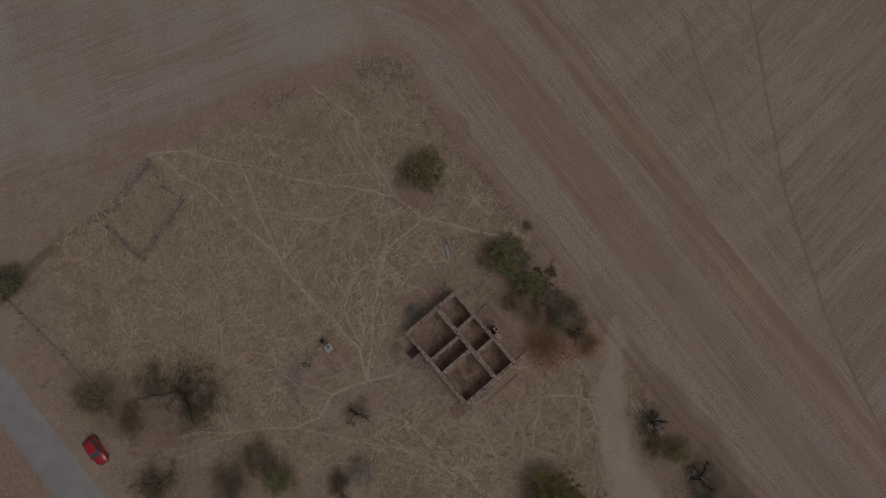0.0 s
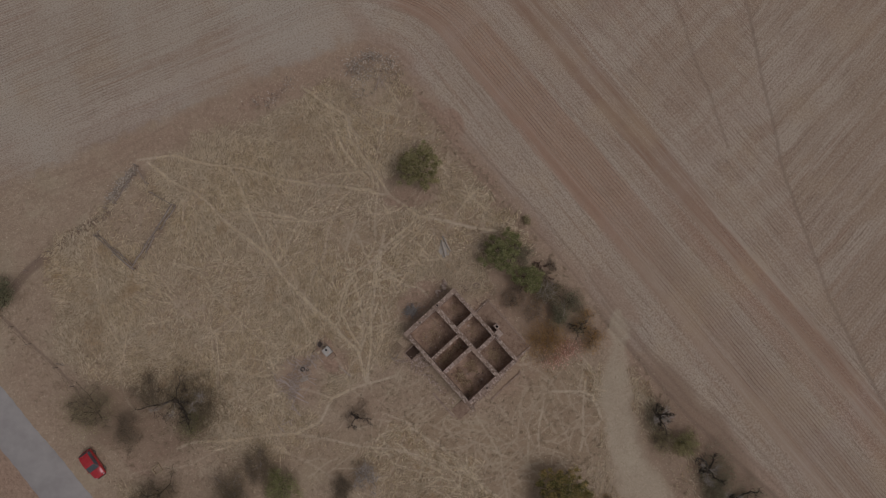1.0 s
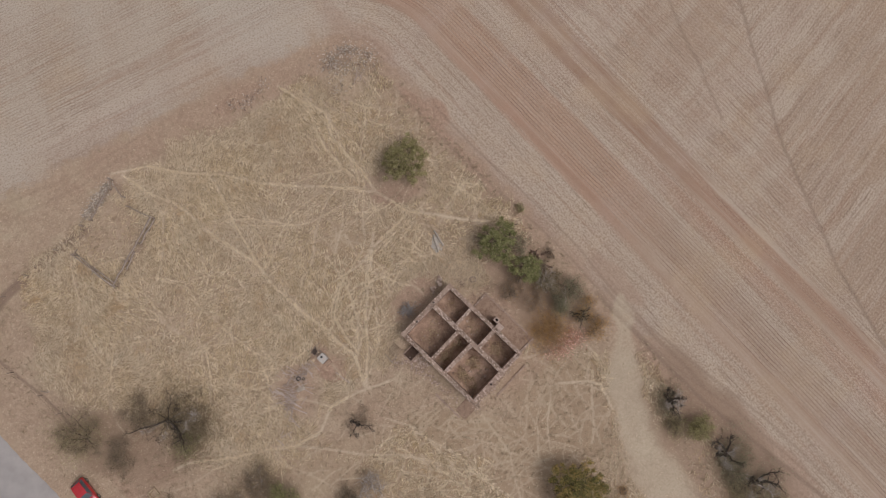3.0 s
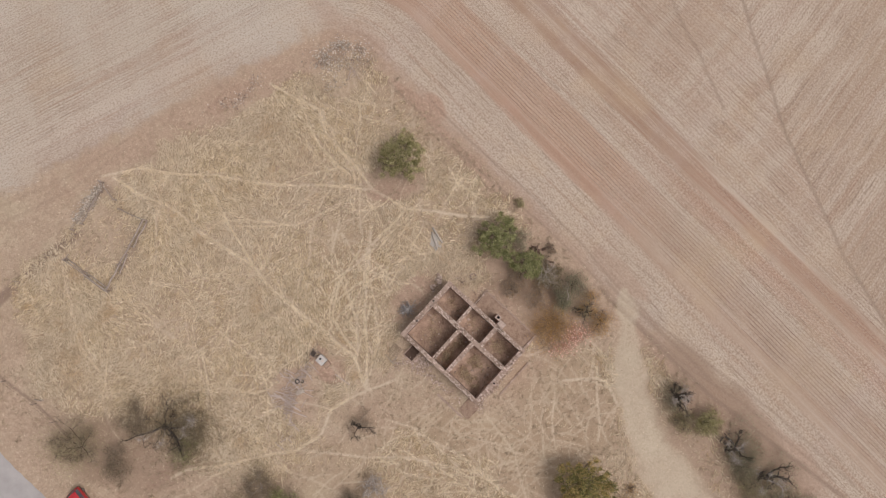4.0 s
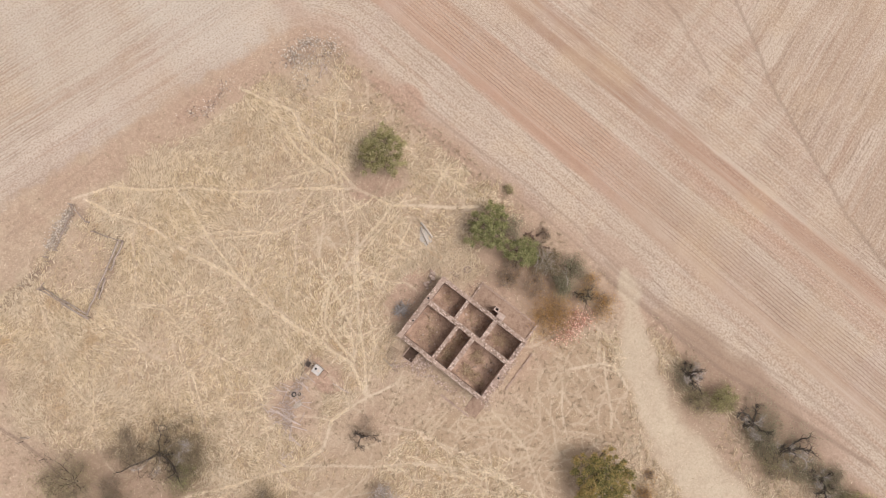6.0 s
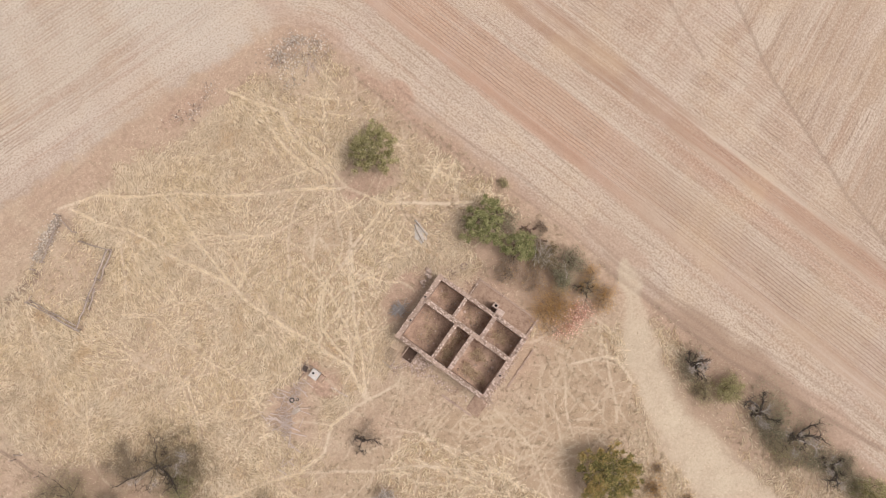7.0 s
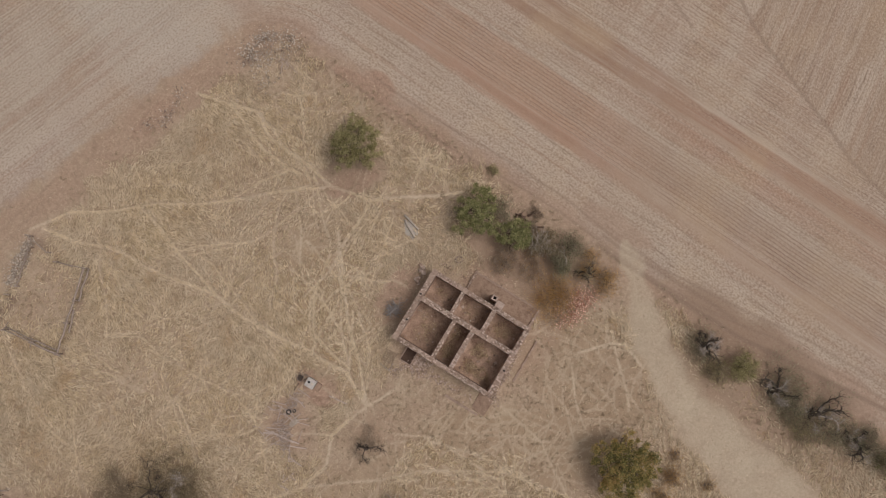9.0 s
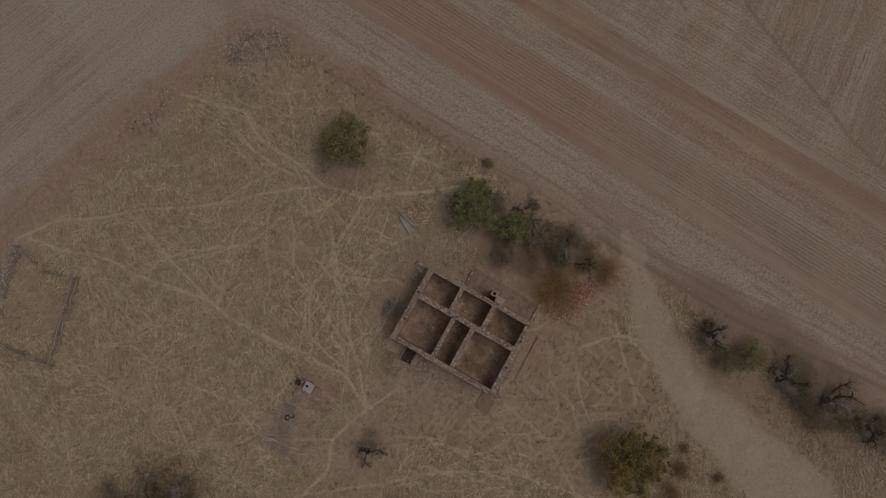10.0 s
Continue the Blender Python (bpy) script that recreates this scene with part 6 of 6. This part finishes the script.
# ---- corral of weathered rails ----
def corral():
    r = random.Random(5)
    ob = tagged(empty("corral"), "rectangular corral of weathered grey wooden rails in dry grass", "corral")
    runs = [((-36.24, 9.26), (-34.81, 7.20), (0.9, 0.8), 0.055), ((-34.31, 6.13), (-31.60, 4.62), (0.5, 0.85), 0.05), ((-34.31, 6.18), (-33.00, 5.27), (0.3, 0.35), 0.045),
            ((-31.55, 4.68), (-33.24, 1.77), (0.95, 0.9), 0.10), ((-31.33, 4.52), (-32.93, 1.72), (0.6, 0.55), 0.10), ((-33.10, 1.98), (-34.52, -0.21), (0.85, 0.8), 0.09),
            ((-34.14, 0.20), (-35.79, -2.69), (0.9, 0.9), 0.10), ((-33.70, 1.14), (-34.56, -0.94), (0.3, 0.3), 0.10),
            ((-35.69, -2.69), (-40.36, 1.01), (0.95, 0.9), 0.065), ((-35.76, -2.43), (-40.17, 1.21), (0.55, 0.55), 0.065), ((-35.82, -2.90), (-38.23, -0.93), (0.35, 0.4), 0.06),
            ((-38.45, 4.85), (-36.56, 8.18), (0.6, 0.65), 0.05), ((-38.21, 5.60), (-36.39, 8.61), (0.35, 0.4), 0.04), ((-40.36, 1.06), (-40.01, 1.68), (0.8, 0.4), 0.05)]
    for (x0, y0), (x1, y1), (h0, h1), rad in runs:
        tube_part("rail", beam((x0, y0, h0), (x1, y1, h1), rad * 1.1, rad * 0.85, r, 0.04), RAIL, ob, sides=7)
    for x, y, h in ((-36.24, 9.32, 1.2), (-34.82, 7.26, 1.0), (-34.31, 6.18, 1.0), (-31.50, 4.68, 1.25), (-33.14, 1.87, 1.1), (-34.43, -0.06, 1.1), (-35.79, -2.69, 1.3), (-37.98, -0.88, 1.15),
                    (-40.36, 1.06, 1.15), (-38.45, 4.85, 0.8), (-36.47, 8.28, 0.9), (-39.53, 4.27, 0.9)):
        tube_part("post", beam((x, y, -0.2), (x + r.gauss(0, 0.05), y + r.gauss(0, 0.05), h), 0.085, 0.07, r, 0.01, 2), RAIL, ob, sides=7)
    tube_part("cross_bar", beam((-38.25, -1.35, 0.75), (-37.8, -0.55, 0.8), 0.04, 0.04, r, 0.01, 2), RAIL, ob, "pale cross bar", sides=6)


corral()


# ---- boundary wire fence ----
def wire_fence(points, label):
    r = random.Random(len(points))
    ob = tagged(empty("wire_fence"), label, "fence", "boundary fences")
    tops = []
    for (x0, y0), (x1, y1) in zip(points[:-1], points[1:]):
        n = max(1, int(math.hypot(x1 - x0, y1 - y0) / 3.6))
        for k in range(n):
            f = k / n
            tops.append((x0 + (x1 - x0) * f, y0 + (y1 - y0) * f))
    tops.append(points[-1])
    for x, y in tops:
        tube_part("post", beam((x, y, -0.2), (x + r.gauss(0, 0.06), y + r.gauss(0, 0.06), 1.05), 0.045, 0.035, r, 0.01, 2), RAIL, ob, sides=5)
    for h in (0.45, 0.9):
        segs = []
        for (x0, y0), (x1, y1) in zip(tops[:-1], tops[1:]):
            a, b = Vector((x0, y0, h + gz(x0, y0))), Vector((x1, y1, h + gz(x1, y1)))
            mid = (a + b) / 2 - Vector((0, 0, 0.04))
            segs += [(a, 0.006, mid, 0.006), (mid, 0.006, b, 0.006)]
        tube_part("wire", segs, WIRE, ob, sides=3)


wire_fence([(-53.0, -6.4), (-49.4, -9.5), (-47.2, -11.4), (-43.9, -14.05), (-41.9, -16.1), (-40.0, -18.2)], "sagging wire fence with thin posts in bare soil")
wire_fence([(-54.92, -11.33), (-51.11, -6.99), (-48.16, -3.05), (-45.75, -0.87), (-42.4, 1.7), (-39.4, 3.8)], "sagging wire fence with thin posts beside a bare strip")
fp = tagged(empty("fallen_post", -43.68, -13.74, gz(-43.68, -13.74), -20), "pale broken post lying under the wire fence", "post")
tube_part("shaft", [(Vector((-0.45, 0, 0.06)), 0.06, Vector((0.4, 0.05, 0.07)), 0.05), (Vector((0.1, 0.25, 0.05)), 0.05, Vector((0.55, 0.15, 0.05)), 0.04)], RAIL, fp, sides=7)


# ---- two logs on ash ----
def logs():
    r = random.Random(9)
    g = gz(0, -0.5)
    for a, b, rad in (((-0.35, 1.3), (0.6, -0.45), 0.13), ((-0.4, 0.85), (0.0, -1.1), 0.14)):
        ob = tagged(empty("log", a[0], a[1], g), "weathered silver-grey log lying on pale ash", "log", "two logs")
        way = (b[0] - a[0], b[1] - a[1])
        tube_part("bole", beam((0, 0, 0.14), (way[0], way[1], 0.13), rad, rad * 0.8, r, 0.02, 4), LOG, ob, sides=9)
        tube_part("knot", [(Vector((way[0] * 0.3, way[1] * 0.3, 0.18)), 0.05, Vector((way[0] * 0.3 + 0.18, way[1] * 0.3 + 0.05, 0.26)), 0.03)], LOG, ob, sides=6)
    bm = bmesh.new()
    ring = [bm.verts.new((0.0 + math.cos(a) * 0.75 * r.uniform(0.7, 1.2) - 0.1, -0.15 + math.sin(a) * 0.95 * r.uniform(0.7, 1.2), g + 0.012)) for a in [k * 6.283 / 22 for k in range(22)]]
    top = bm.verts.new((-0.1, -0.15, g + 0.05))
    for k in range(22):
        bm.faces.new((ring[k], ring[(k + 1) % 22], top))
    me = bpy.data.meshes.new("ash_patch")
    bm.to_mesh(me)
    bm.free()
    me.materials.append(ASH)
    tagged(new("ash_patch", me), "thin pale grey ash bed under two logs", "ash")


logs()


# ---- heap of grey branches against the house ----
def branch_heap(name, x, y, number, length, label, mat, turn, spread=0.5, rad=0.03, high=0.5, fan=0.42):
    r = random.Random(number)
    ob = tagged(empty(name, x, y, gz(x, y), turn), label, "branches")
    for k in range(number):
        a = r.gauss(0, fan) + (0.0 if r.random() < 0.75 + 0.2 * (fan < 0.4) else 1.4)
        l = length * r.uniform(0.5, 1.1)
        c = Vector((r.gauss(0, spread * 0.4), r.gauss(0, spread), r.uniform(0.06, high)))
        way = Vector((math.cos(a), math.sin(a), r.gauss(0, 0.12)))
        p, q = c - way * l / 2, c + way * l / 2
        p.z, q.z = max(p.z, 0.04), max(q.z, 0.04)
        segs = beam(p, q, rad * r.uniform(0.6, 1.4), rad * 0.4, r, 0.09, 4)
        s = c + way * l * 0.1
        limb = tube_part("branch", segs, mat, ob)
        tube_part("twig", beam(s, s + Vector((math.cos(a + 0.7), math.sin(a + 0.7), 0.15)) * l * 0.3, rad * 0.5, rad * 0.2, r, 0.03, 2), mat, limb)
    return ob


branch_heap("branch_heap", -3.72, -7.36, 44, 1.7, "heap of grey dead branches against the stone wall", GREYWOOD, -66, 0.38, 0.034, 0.7, 0.45)
branch_heap("branch_heap", -7.89, 19.66, 7, 2.3, "few pale dead branches beside a stone heap", PLANKWOOD, 62, 0.35, 0.025, 0.12)
branch_heap("branch_heap", 11.75, -5.4, 22, 2.0, "silver dead limbs tangled in a grey bush", DEAD, 40, 0.55, 0.04, 2.3)
branch_heap("branch_heap", -7.96, -25.40, 14, 1.8, "silver dead limbs in sparse grass", DEAD, 70, 0.5, 0.03, 0.8)


# ---- white water trough with a rubbish hole beside it ----
def trough():
    x, y = -13.16, -11.92
    ob = tagged(empty("concrete_box", x, y, gz(x, y), -47), "small whitewashed concrete box with two round lids", "concrete box")
    bm = block(-0.42, 0.42, -0.40, 0.40, -0.1, 0.72, 0.03)
    part("body", bm, WHITE, ob)
    part("cap", block(-0.46, 0.46, -0.44, 0.44, 0.72, 0.80, 0.02), WHITE, ob)
    for k in (-0.17, 0.17):
        bm = bmesh.new()
        bmesh.ops.create_cone(bm, cap_ends=True, segments=16, radius1=0.12, radius2=0.115, depth=0.03, matrix=pose(k, 0.03, 0.812))
        part("lid", bm, HOLE_BLACK if k < 0 else GREYSTONE, ob, "dark round lid")
    part("step", block(0.46, 0.98, -0.36, 0.34, -0.1, 0.22, 0.04), PAVE, ob, "worn earthen step")
    k = tagged(empty("rusty_scrap", -14.09, -11.18, gz(-14.09, -11.18), 30), "dark rusty scrap metal and sticks in a hollow", "scrap")
    r = random.Random(4)
    for i in range(14):
        a = r.uniform(0, 3.14)
        l = r.uniform(0.3, 0.9)
        c = Vector((r.gauss(0, 0.3), r.gauss(0, 0.25), r.uniform(0.04, 0.3)))
        w = Vector((math.cos(a), math.sin(a), r.gauss(0, 0.15))) * l / 2
        tube_part("stick", beam(c - w, c + w, 0.03, 0.02, r, 0.02, 2), RAIL if i % 3 else WIRE, k, sides=5)
    part("sheet", block(-0.3, 0.25, -0.2, 0.3, 0.02, 0.07, 0.01, m=pose(0, 0, 0.08, 14, -9, 20)), WIRE, k, "bent rusty sheet")


trough()


# ---- timber and tyres left in the grass ----
def plank(x, y, length, width, turn, label="weathered grey plank lying in dry grass", mat=None, z=0.07):
    ob = tagged(empty("plank", x, y, gz(x, y) + z, turn), label, "plank", "scattered planks")
    bm = block(-length / 2, length / 2, -width * 0.42, width * 0.42, -0.02, 0.03, 0.008, m=pose(0, 0, 0, random.uniform(-3, 3), random.uniform(-2, 2), 0))
    part("board", bm, mat or PLANKWOOD, ob)


def tyre(x, y, radius, turn=0.0):
    ob = tagged(empty("tyre", x, y, gz(x, y), turn), "old black rubber tyre lying flat among planks", "tyre", "old tyres")
    v, f = [], []
    for i in range(28):
        for k in range(10):
            a, b = i * 6.2832 / 28, k * 6.2832 / 10
            rr = radius * (0.76 + 0.24 * math.cos(b))
            v.append((rr * math.cos(a), rr * math.sin(a), radius * 0.28 + radius * 0.26 * math.sin(b)))
            f.append((i * 10 + k, ((i + 1) % 28) * 10 + k, ((i + 1) % 28) * 10 + (k + 1) % 10, i * 10 + (k + 1) % 10))
    hang(new("carcass", raw_mesh("carcass", np.array(v), np.array(f), RUBBER)), ob)


tyre(-15.99, -13.97, 0.27)
tyre(-15.46, -14.02, 0.18)
for x, y, l, w, a in ((-17.51, -15.76, 2.6, 0.16, -38), (-17.10, -16.05, 2.4, 0.14, -42), (-16.49, -16.54, 1.9, 0.16, -36), (-18.22, -15.37, 1.2, 0.2, -20), (-17.78, -16.34, 1.4, 0.1, 12),
                      (-16.06, -17.32, 1.9, 0.14, -24), (-15.13, -12.95, 1.8, 0.10, -48), (-14.71, -13.44, 1.3, 0.10, -60), (-16.63, -12.94, 1.5, 0.1, -30), (-16.89, -13.92, 1.6, 0.1, 60),
                      (-15.57, -14.71, 1.2, 0.1, 25), (-11.19, -14.15, 1.9, 0.12, -40), (-17.44, -19.79, 1.6, 0.10, 25), (-17.75, -19.31, 1.2, 0.09, 60), (-16.84, -17.60, 1.6, 0.1, 70),
                      (-14.86, -15.00, 1.1, 0.09, -10), (-16.07, -14.51, 1.4, 0.12, -52), (-17.21, -13.42, 1.1, 0.1, -15), (-14.14, -12.66, 1.5, 0.08, -50)):
    plank(x, y, l, w, a)
more = random.Random(31)
for cx, cy, spread, number in ((-16.9, -15.9, 0.8, 15), (-17.4, -19.4, 0.7, 4), (-16.0, -13.7, 0.8, 5)):
    for _ in range(number):
        plank(cx + more.gauss(0, spread), cy + more.gauss(0, spread), more.uniform(0.6, 1.9), more.uniform(0.05, 0.12), -40 + more.gauss(0, 16) + (70 if more.random() < 0.15 else 0), z=0.07 + more.random() * 0.08)
gs = tagged(empty("metal_sheet", -15.75, -15.09, gz(-15.75, -15.09), 20), "bent dark grey metal sheet among planks", "metal sheet")
part("sheet", block(-0.45, 0.45, -0.22, 0.22, 0.02, 0.06, 0.01, m=pose(0, 0, 0.05, 12, 4, 0)), GREYSTONE, gs)
branch_heap("stick_heap", -16.93, -15.67, 110, 0.62, "thin grey sticks strewn between planks", PLANKWOOD, 0, 1.0, 0.026, 0.12, 0.9)
branch_heap("stick_heap", -15.61, -13.53, 80, 0.55, "thin grey sticks strewn round old tyres", PLANKWOOD, -40, 0.8, 0.026, 0.10, 0.9)


# ---- lattice of rods by the pit ----
def lattice():
    x, y = -5.37, -11.57
    ob = tagged(empty("rod_lattice", x, y, gz(x, y) + 0.03, -42), "rusty lattice of crossed rods lying on fallen stones", "lattice")
    for k in range(6):
        o = -0.5 + k * 0.2
        tube_part("rod", [(Vector((-0.6, o, 0.12)), 0.022, Vector((0.6, o + 0.03, 0.14)), 0.022)], TWIG, ob, sides=5)
        tube_part("rod", [(Vector((o, -0.6, 0.16)), 0.022, Vector((o + 0.03, 0.6, 0.18)), 0.022)], TWIG, ob, sides=5)
    for (ax, ay), (bx, by) in (((-6.42, -11.92), (-5.60, -13.01)), ((-6.01, -12.71), (-4.39, -13.11)), ((-5.80, -12.91), (-5.21, -12.22))):
        p = tagged(empty("pole", ax, ay, gz(ax, ay) + 0.05), "short grey pole lying beside the pit", "pole", "poles by the pit")
        tube_part("shaft", [(Vector((0, 0, 0)), 0.04, Vector((bx - ax, by - ay, 0.03)), 0.03)], LOG, p, sides=6)


lattice()


# ---- uprooted stump and small bits on the margin ----
def stump():
    ob = tagged(empty("tree_stump", 10.48, -2.03, gz(10.48, -2.03)), "reddish brown uprooted hollow tree stump", "stump")
    r = random.Random(3)
    bm = bmesh.new()
    bmesh.ops.create_cone(bm, cap_ends=False, segments=14, radius1=0.42, radius2=0.32, depth=0.55, matrix=pose(0, 0, 0.25))
    for p in bm.verts:
        p.co.x *= 1 + r.uniform(-0.18, 0.18)
        p.co.y *= 1 + r.uniform(-0.18, 0.18)
        p.co.z += r.uniform(-0.06, 0.12)
    bmesh.ops.solidify(bm, geom=bm.faces[:], thickness=0.1)
    part("bole", bm, ROOTWOOD, ob)
    for k in range(7):
        a = k * 0.9 + r.uniform(-0.2, 0.2)
        tube_part("root", beam((math.cos(a) * 0.3, math.sin(a) * 0.3, 0.1), (math.cos(a) * 0.65, math.sin(a) * 0.65, 0.05), 0.09, 0.03, r, 0.04, 3), ROOTWOOD, ob)


stump()
for x, y, way, length in ((11.05, -2.52, -60, 1.3), (11.77, -1.98, 15, 1.0), (11.75, -3.42, -20, 1.5)):
    ob = tagged(empty("log", x, y, gz(x, y), way), "short dark red-brown log beside an uprooted stump", "log", "logs by the stump")
    tube_part("bole", beam((-length / 2, 0, 0.12), (length / 2, 0.05, 0.16), 0.13, 0.09, random.Random(int(x * 100)), 0.03, 4), ROOTWOOD, ob, sides=8)
plant("bush", "thin brown dry thorn bush on the margin", 12.3, -2.1, 0.8, 0.85, 81, RUST, 40, 0.05, 0.2, 260, 0.5, TWIG, ROOTWOOD, 6, trunk=0.05, category="bush")
plant("bush", "dark dead bush below the green tree", 11.32, -3.29, 1.2, 0.7, 82, OLIVE, 120, 0.05, 0.2, 500, 0.5, TWIG, BARK, 6, trunk=0.06, category="bush")
fallen("margin_stones", "few pale stones beside an uprooted stump", [(9.2, -2.4, 0.9, 0.4, -40, 12)], GREY_STONES, 0.1, 0.3, 0.1)


# ---- small wooden frame near the road ----
def crate():
    ob = tagged(empty("wooden_frame", -31.80, -25.09, gz(-31.80, -25.09), 38), "small square pale wooden frame on the ground", "frame")
    for a, b in (((-0.42, -0.42), (0.42, -0.42)), ((0.42, -0.42), (0.42, 0.42)), ((0.42, 0.42), (-0.42, 0.42)), ((-0.42, 0.42), (-0.42, -0.42))):
        cx, cy = (a[0] + b[0]) / 2, (a[1] + b[1]) / 2
        m = pose(cx, cy, 0.1, 0, 0, 0 if a[1] == b[1] else 90)
        part("board", block(-0.48, 0.48, -0.07, 0.07, -0.1, 0.12, 0.01, m=m), PALEWOOD, ob)


crate()


# ---- the parked red car ----
def loft(sections, cap=True):
    bm = bmesh.new()
    rings = [[bm.verts.new(p) for p in s] for s in sections]
    n = len(rings[0])
    for a, b in zip(rings[:-1], rings[1:]):
        for k in range(n):
            bm.faces.new((a[k], a[(k + 1) % n], b[(k + 1) % n], b[k]))
    if cap:
        bm.faces.new(rings[0])
        bm.faces.new(rings[-1])
    bmesh.ops.recalc_face_normals(bm, faces=bm.faces[:])
    return bm


def car():
    x, y = -38.8, -24.5
    ob = tagged(empty("car", x, y, gz(x, y) + 0.02, -52), "small red hatchback parked on the bare road verge", "car")
    ob.scale = (0.90, 0.88, 0.92)

    def ring(at, half, low, high, tuck=0.9):
        return [(at, -half * 0.94, low), (at, -half, (low + high) * 0.5), (at, -half * 0.97, high - 0.06), (at, -half * tuck, high), (at, 0, high + 0.025),
                (at, half * tuck, high), (at, half * 0.97, high - 0.06), (at, half, (low + high) * 0.5), (at, half * 0.94, low), (at, 0, low)]

    body = part("body", loft([ring(-1.82, 0.66, 0.34, 0.72), ring(-1.74, 0.76, 0.26, 0.90), ring(-1.3, 0.80, 0.20, 0.94), ring(0.3, 0.81, 0.20, 0.93), ring(0.75, 0.80, 0.20, 0.90),
                              ring(1.4, 0.78, 0.22, 0.80), ring(1.72, 0.70, 0.28, 0.70), ring(1.84, 0.58, 0.34, 0.58)]), RED, ob, "glossy red bodywork", flat=False)
    # cabin: roof and glass
    def cab(at, half, z0, z1):
        return [(at, -half, z0), (at, -half * 0.86, z1), (at, half * 0.86, z1), (at, half, z0)]

    bm = bmesh.new()
    rows = [(-1.45, 0.60, 1.36), (-1.1, 0.63, 1.43), (-0.3, 0.635, 1.45), (0.12, 0.60, 1.40)]
    for (xa, ha, za), (xb, hb, zb) in zip(rows[:-1], rows[1:]):
        v = [bm.verts.new(p) for p in ((xa, -ha, za), (xa, 0, za + 0.03), (xa, ha, za), (xb, hb, zb), (xb, 0, zb + 0.03), (xb, -hb, zb))]
        bm.faces.new((v[0], v[1], v[4], v[5]))
        bm.faces.new((v[1], v[2], v[3], v[4]))
    bmesh.ops.remove_doubles(bm, verts=bm.verts[:], dist=0.001)
    bmesh.ops.recalc_face_normals(bm, faces=bm.faces[:])
    bmesh.ops.solidify(bm, geom=bm.faces[:], thickness=0.03)
    part("roof", bm, RED, ob)

    def pane(name, pts, mat, label=""):
        b = bmesh.new()
        b.faces.new([b.verts.new(p) for p in pts])
        bmesh.ops.solidify(b, geom=b.faces[:], thickness=0.012)
        return part(name, b, mat, ob, label)

    pane("windscreen", [(0.12, -0.59, 1.39), (0.12, 0.59, 1.39), (0.72, 0.70, 0.93), (0.72, -0.70, 0.93)], GLASS, "grey-blue windscreen")
    pane("rear_window", [(-1.45, -0.58, 1.35), (-1.45, 0.58, 1.35), (-1.72, 0.68, 0.93), (-1.72, -0.68, 0.93)], GLASS)
    for s in (-1, 1):
        pane("side_window", [(-1.40, s * 0.61, 1.36), (-0.45, s * 0.64, 1.43), (-0.45, s * 0.775, 0.95), (-1.62, s * 0.74, 0.95)], GLASS)
        pane("side_window", [(-0.38, s * 0.64, 1.43), (0.10, s * 0.60, 1.38), (0.64, s * 0.735, 0.95), (-0.38, s * 0.775, 0.95)], GLASS)
        tube_part("pillar", [(Vector((0.12, s * 0.60, 1.40)), 0.03, Vector((0.72, s * 0.73, 0.93)), 0.03)], RED, ob, sides=6)
        tube_part("pillar", [(Vector((-1.45, s * 0.60, 1.36)), 0.04, Vector((-1.72, s * 0.72, 0.92)), 0.04)], RED, ob, sides=6)
        tube_part("pillar", [(Vector((-0.415, s * 0.645, 1.43)), 0.025, Vector((-0.415, s * 0.78, 0.93)), 0.025)], RED, ob, sides=6)
        part("mirror", block(0.50, 0.64, s * 0.88 - 0.08, s * 0.88 + 0.08, 0.93, 1.05, 0.03), RED, ob)
        part("headlight", block(1.58, 1.76, s * 0.52 - 0.13, s * 0.52 + 0.13, 0.58, 0.715, 0.03), LIGHT, ob, "clear headlamp")
        part("tail_light", block(-1.80, -1.72, s * 0.62 - 0.07, s * 0.62 + 0.07, 0.70, 0.88, 0.02), RED, ob)
        for at in (-1.18, 1.16):
            w = hang(new("wheel"), ob)
            w.matrix_basis = pose(at, s * 0.72, 0.28, 90, 0, 0)
            b = bmesh.new()
            bmesh.ops.create_cone(b, cap_ends=True, segments=24, radius1=0.28, radius2=0.28, depth=0.17)
            bmesh.ops.bevel(b, geom=[e for e in b.edges if abs(e.verts[0].co.z - e.verts[1].co.z) < 0.01], offset=0.03, segments=2, affect="EDGES")
            part("tyre", b, RUBBER, w)
            b = bmesh.new()
            bmesh.ops.create_cone(b, cap_ends=True, segments=20, radius1=0.18, radius2=0.17, depth=0.19)
            part("rim", b, STEEL, w)
    part("front_bumper", block(1.74, 1.90, -0.62, 0.62, 0.32, 0.50, 0.05), RUBBER, ob)
    part("rear_bumper", block(-1.90, -1.76, -0.66, 0.66, 0.32, 0.52, 0.05), RUBBER, ob)
    for k in (-0.25, 0.25):
        tube_part("wiper", [(Vector((0.73, k, 0.95)), 0.012, Vector((0.52, k + 0.38, 1.11)), 0.01)], RUBBER, ob, sides=4)


car()
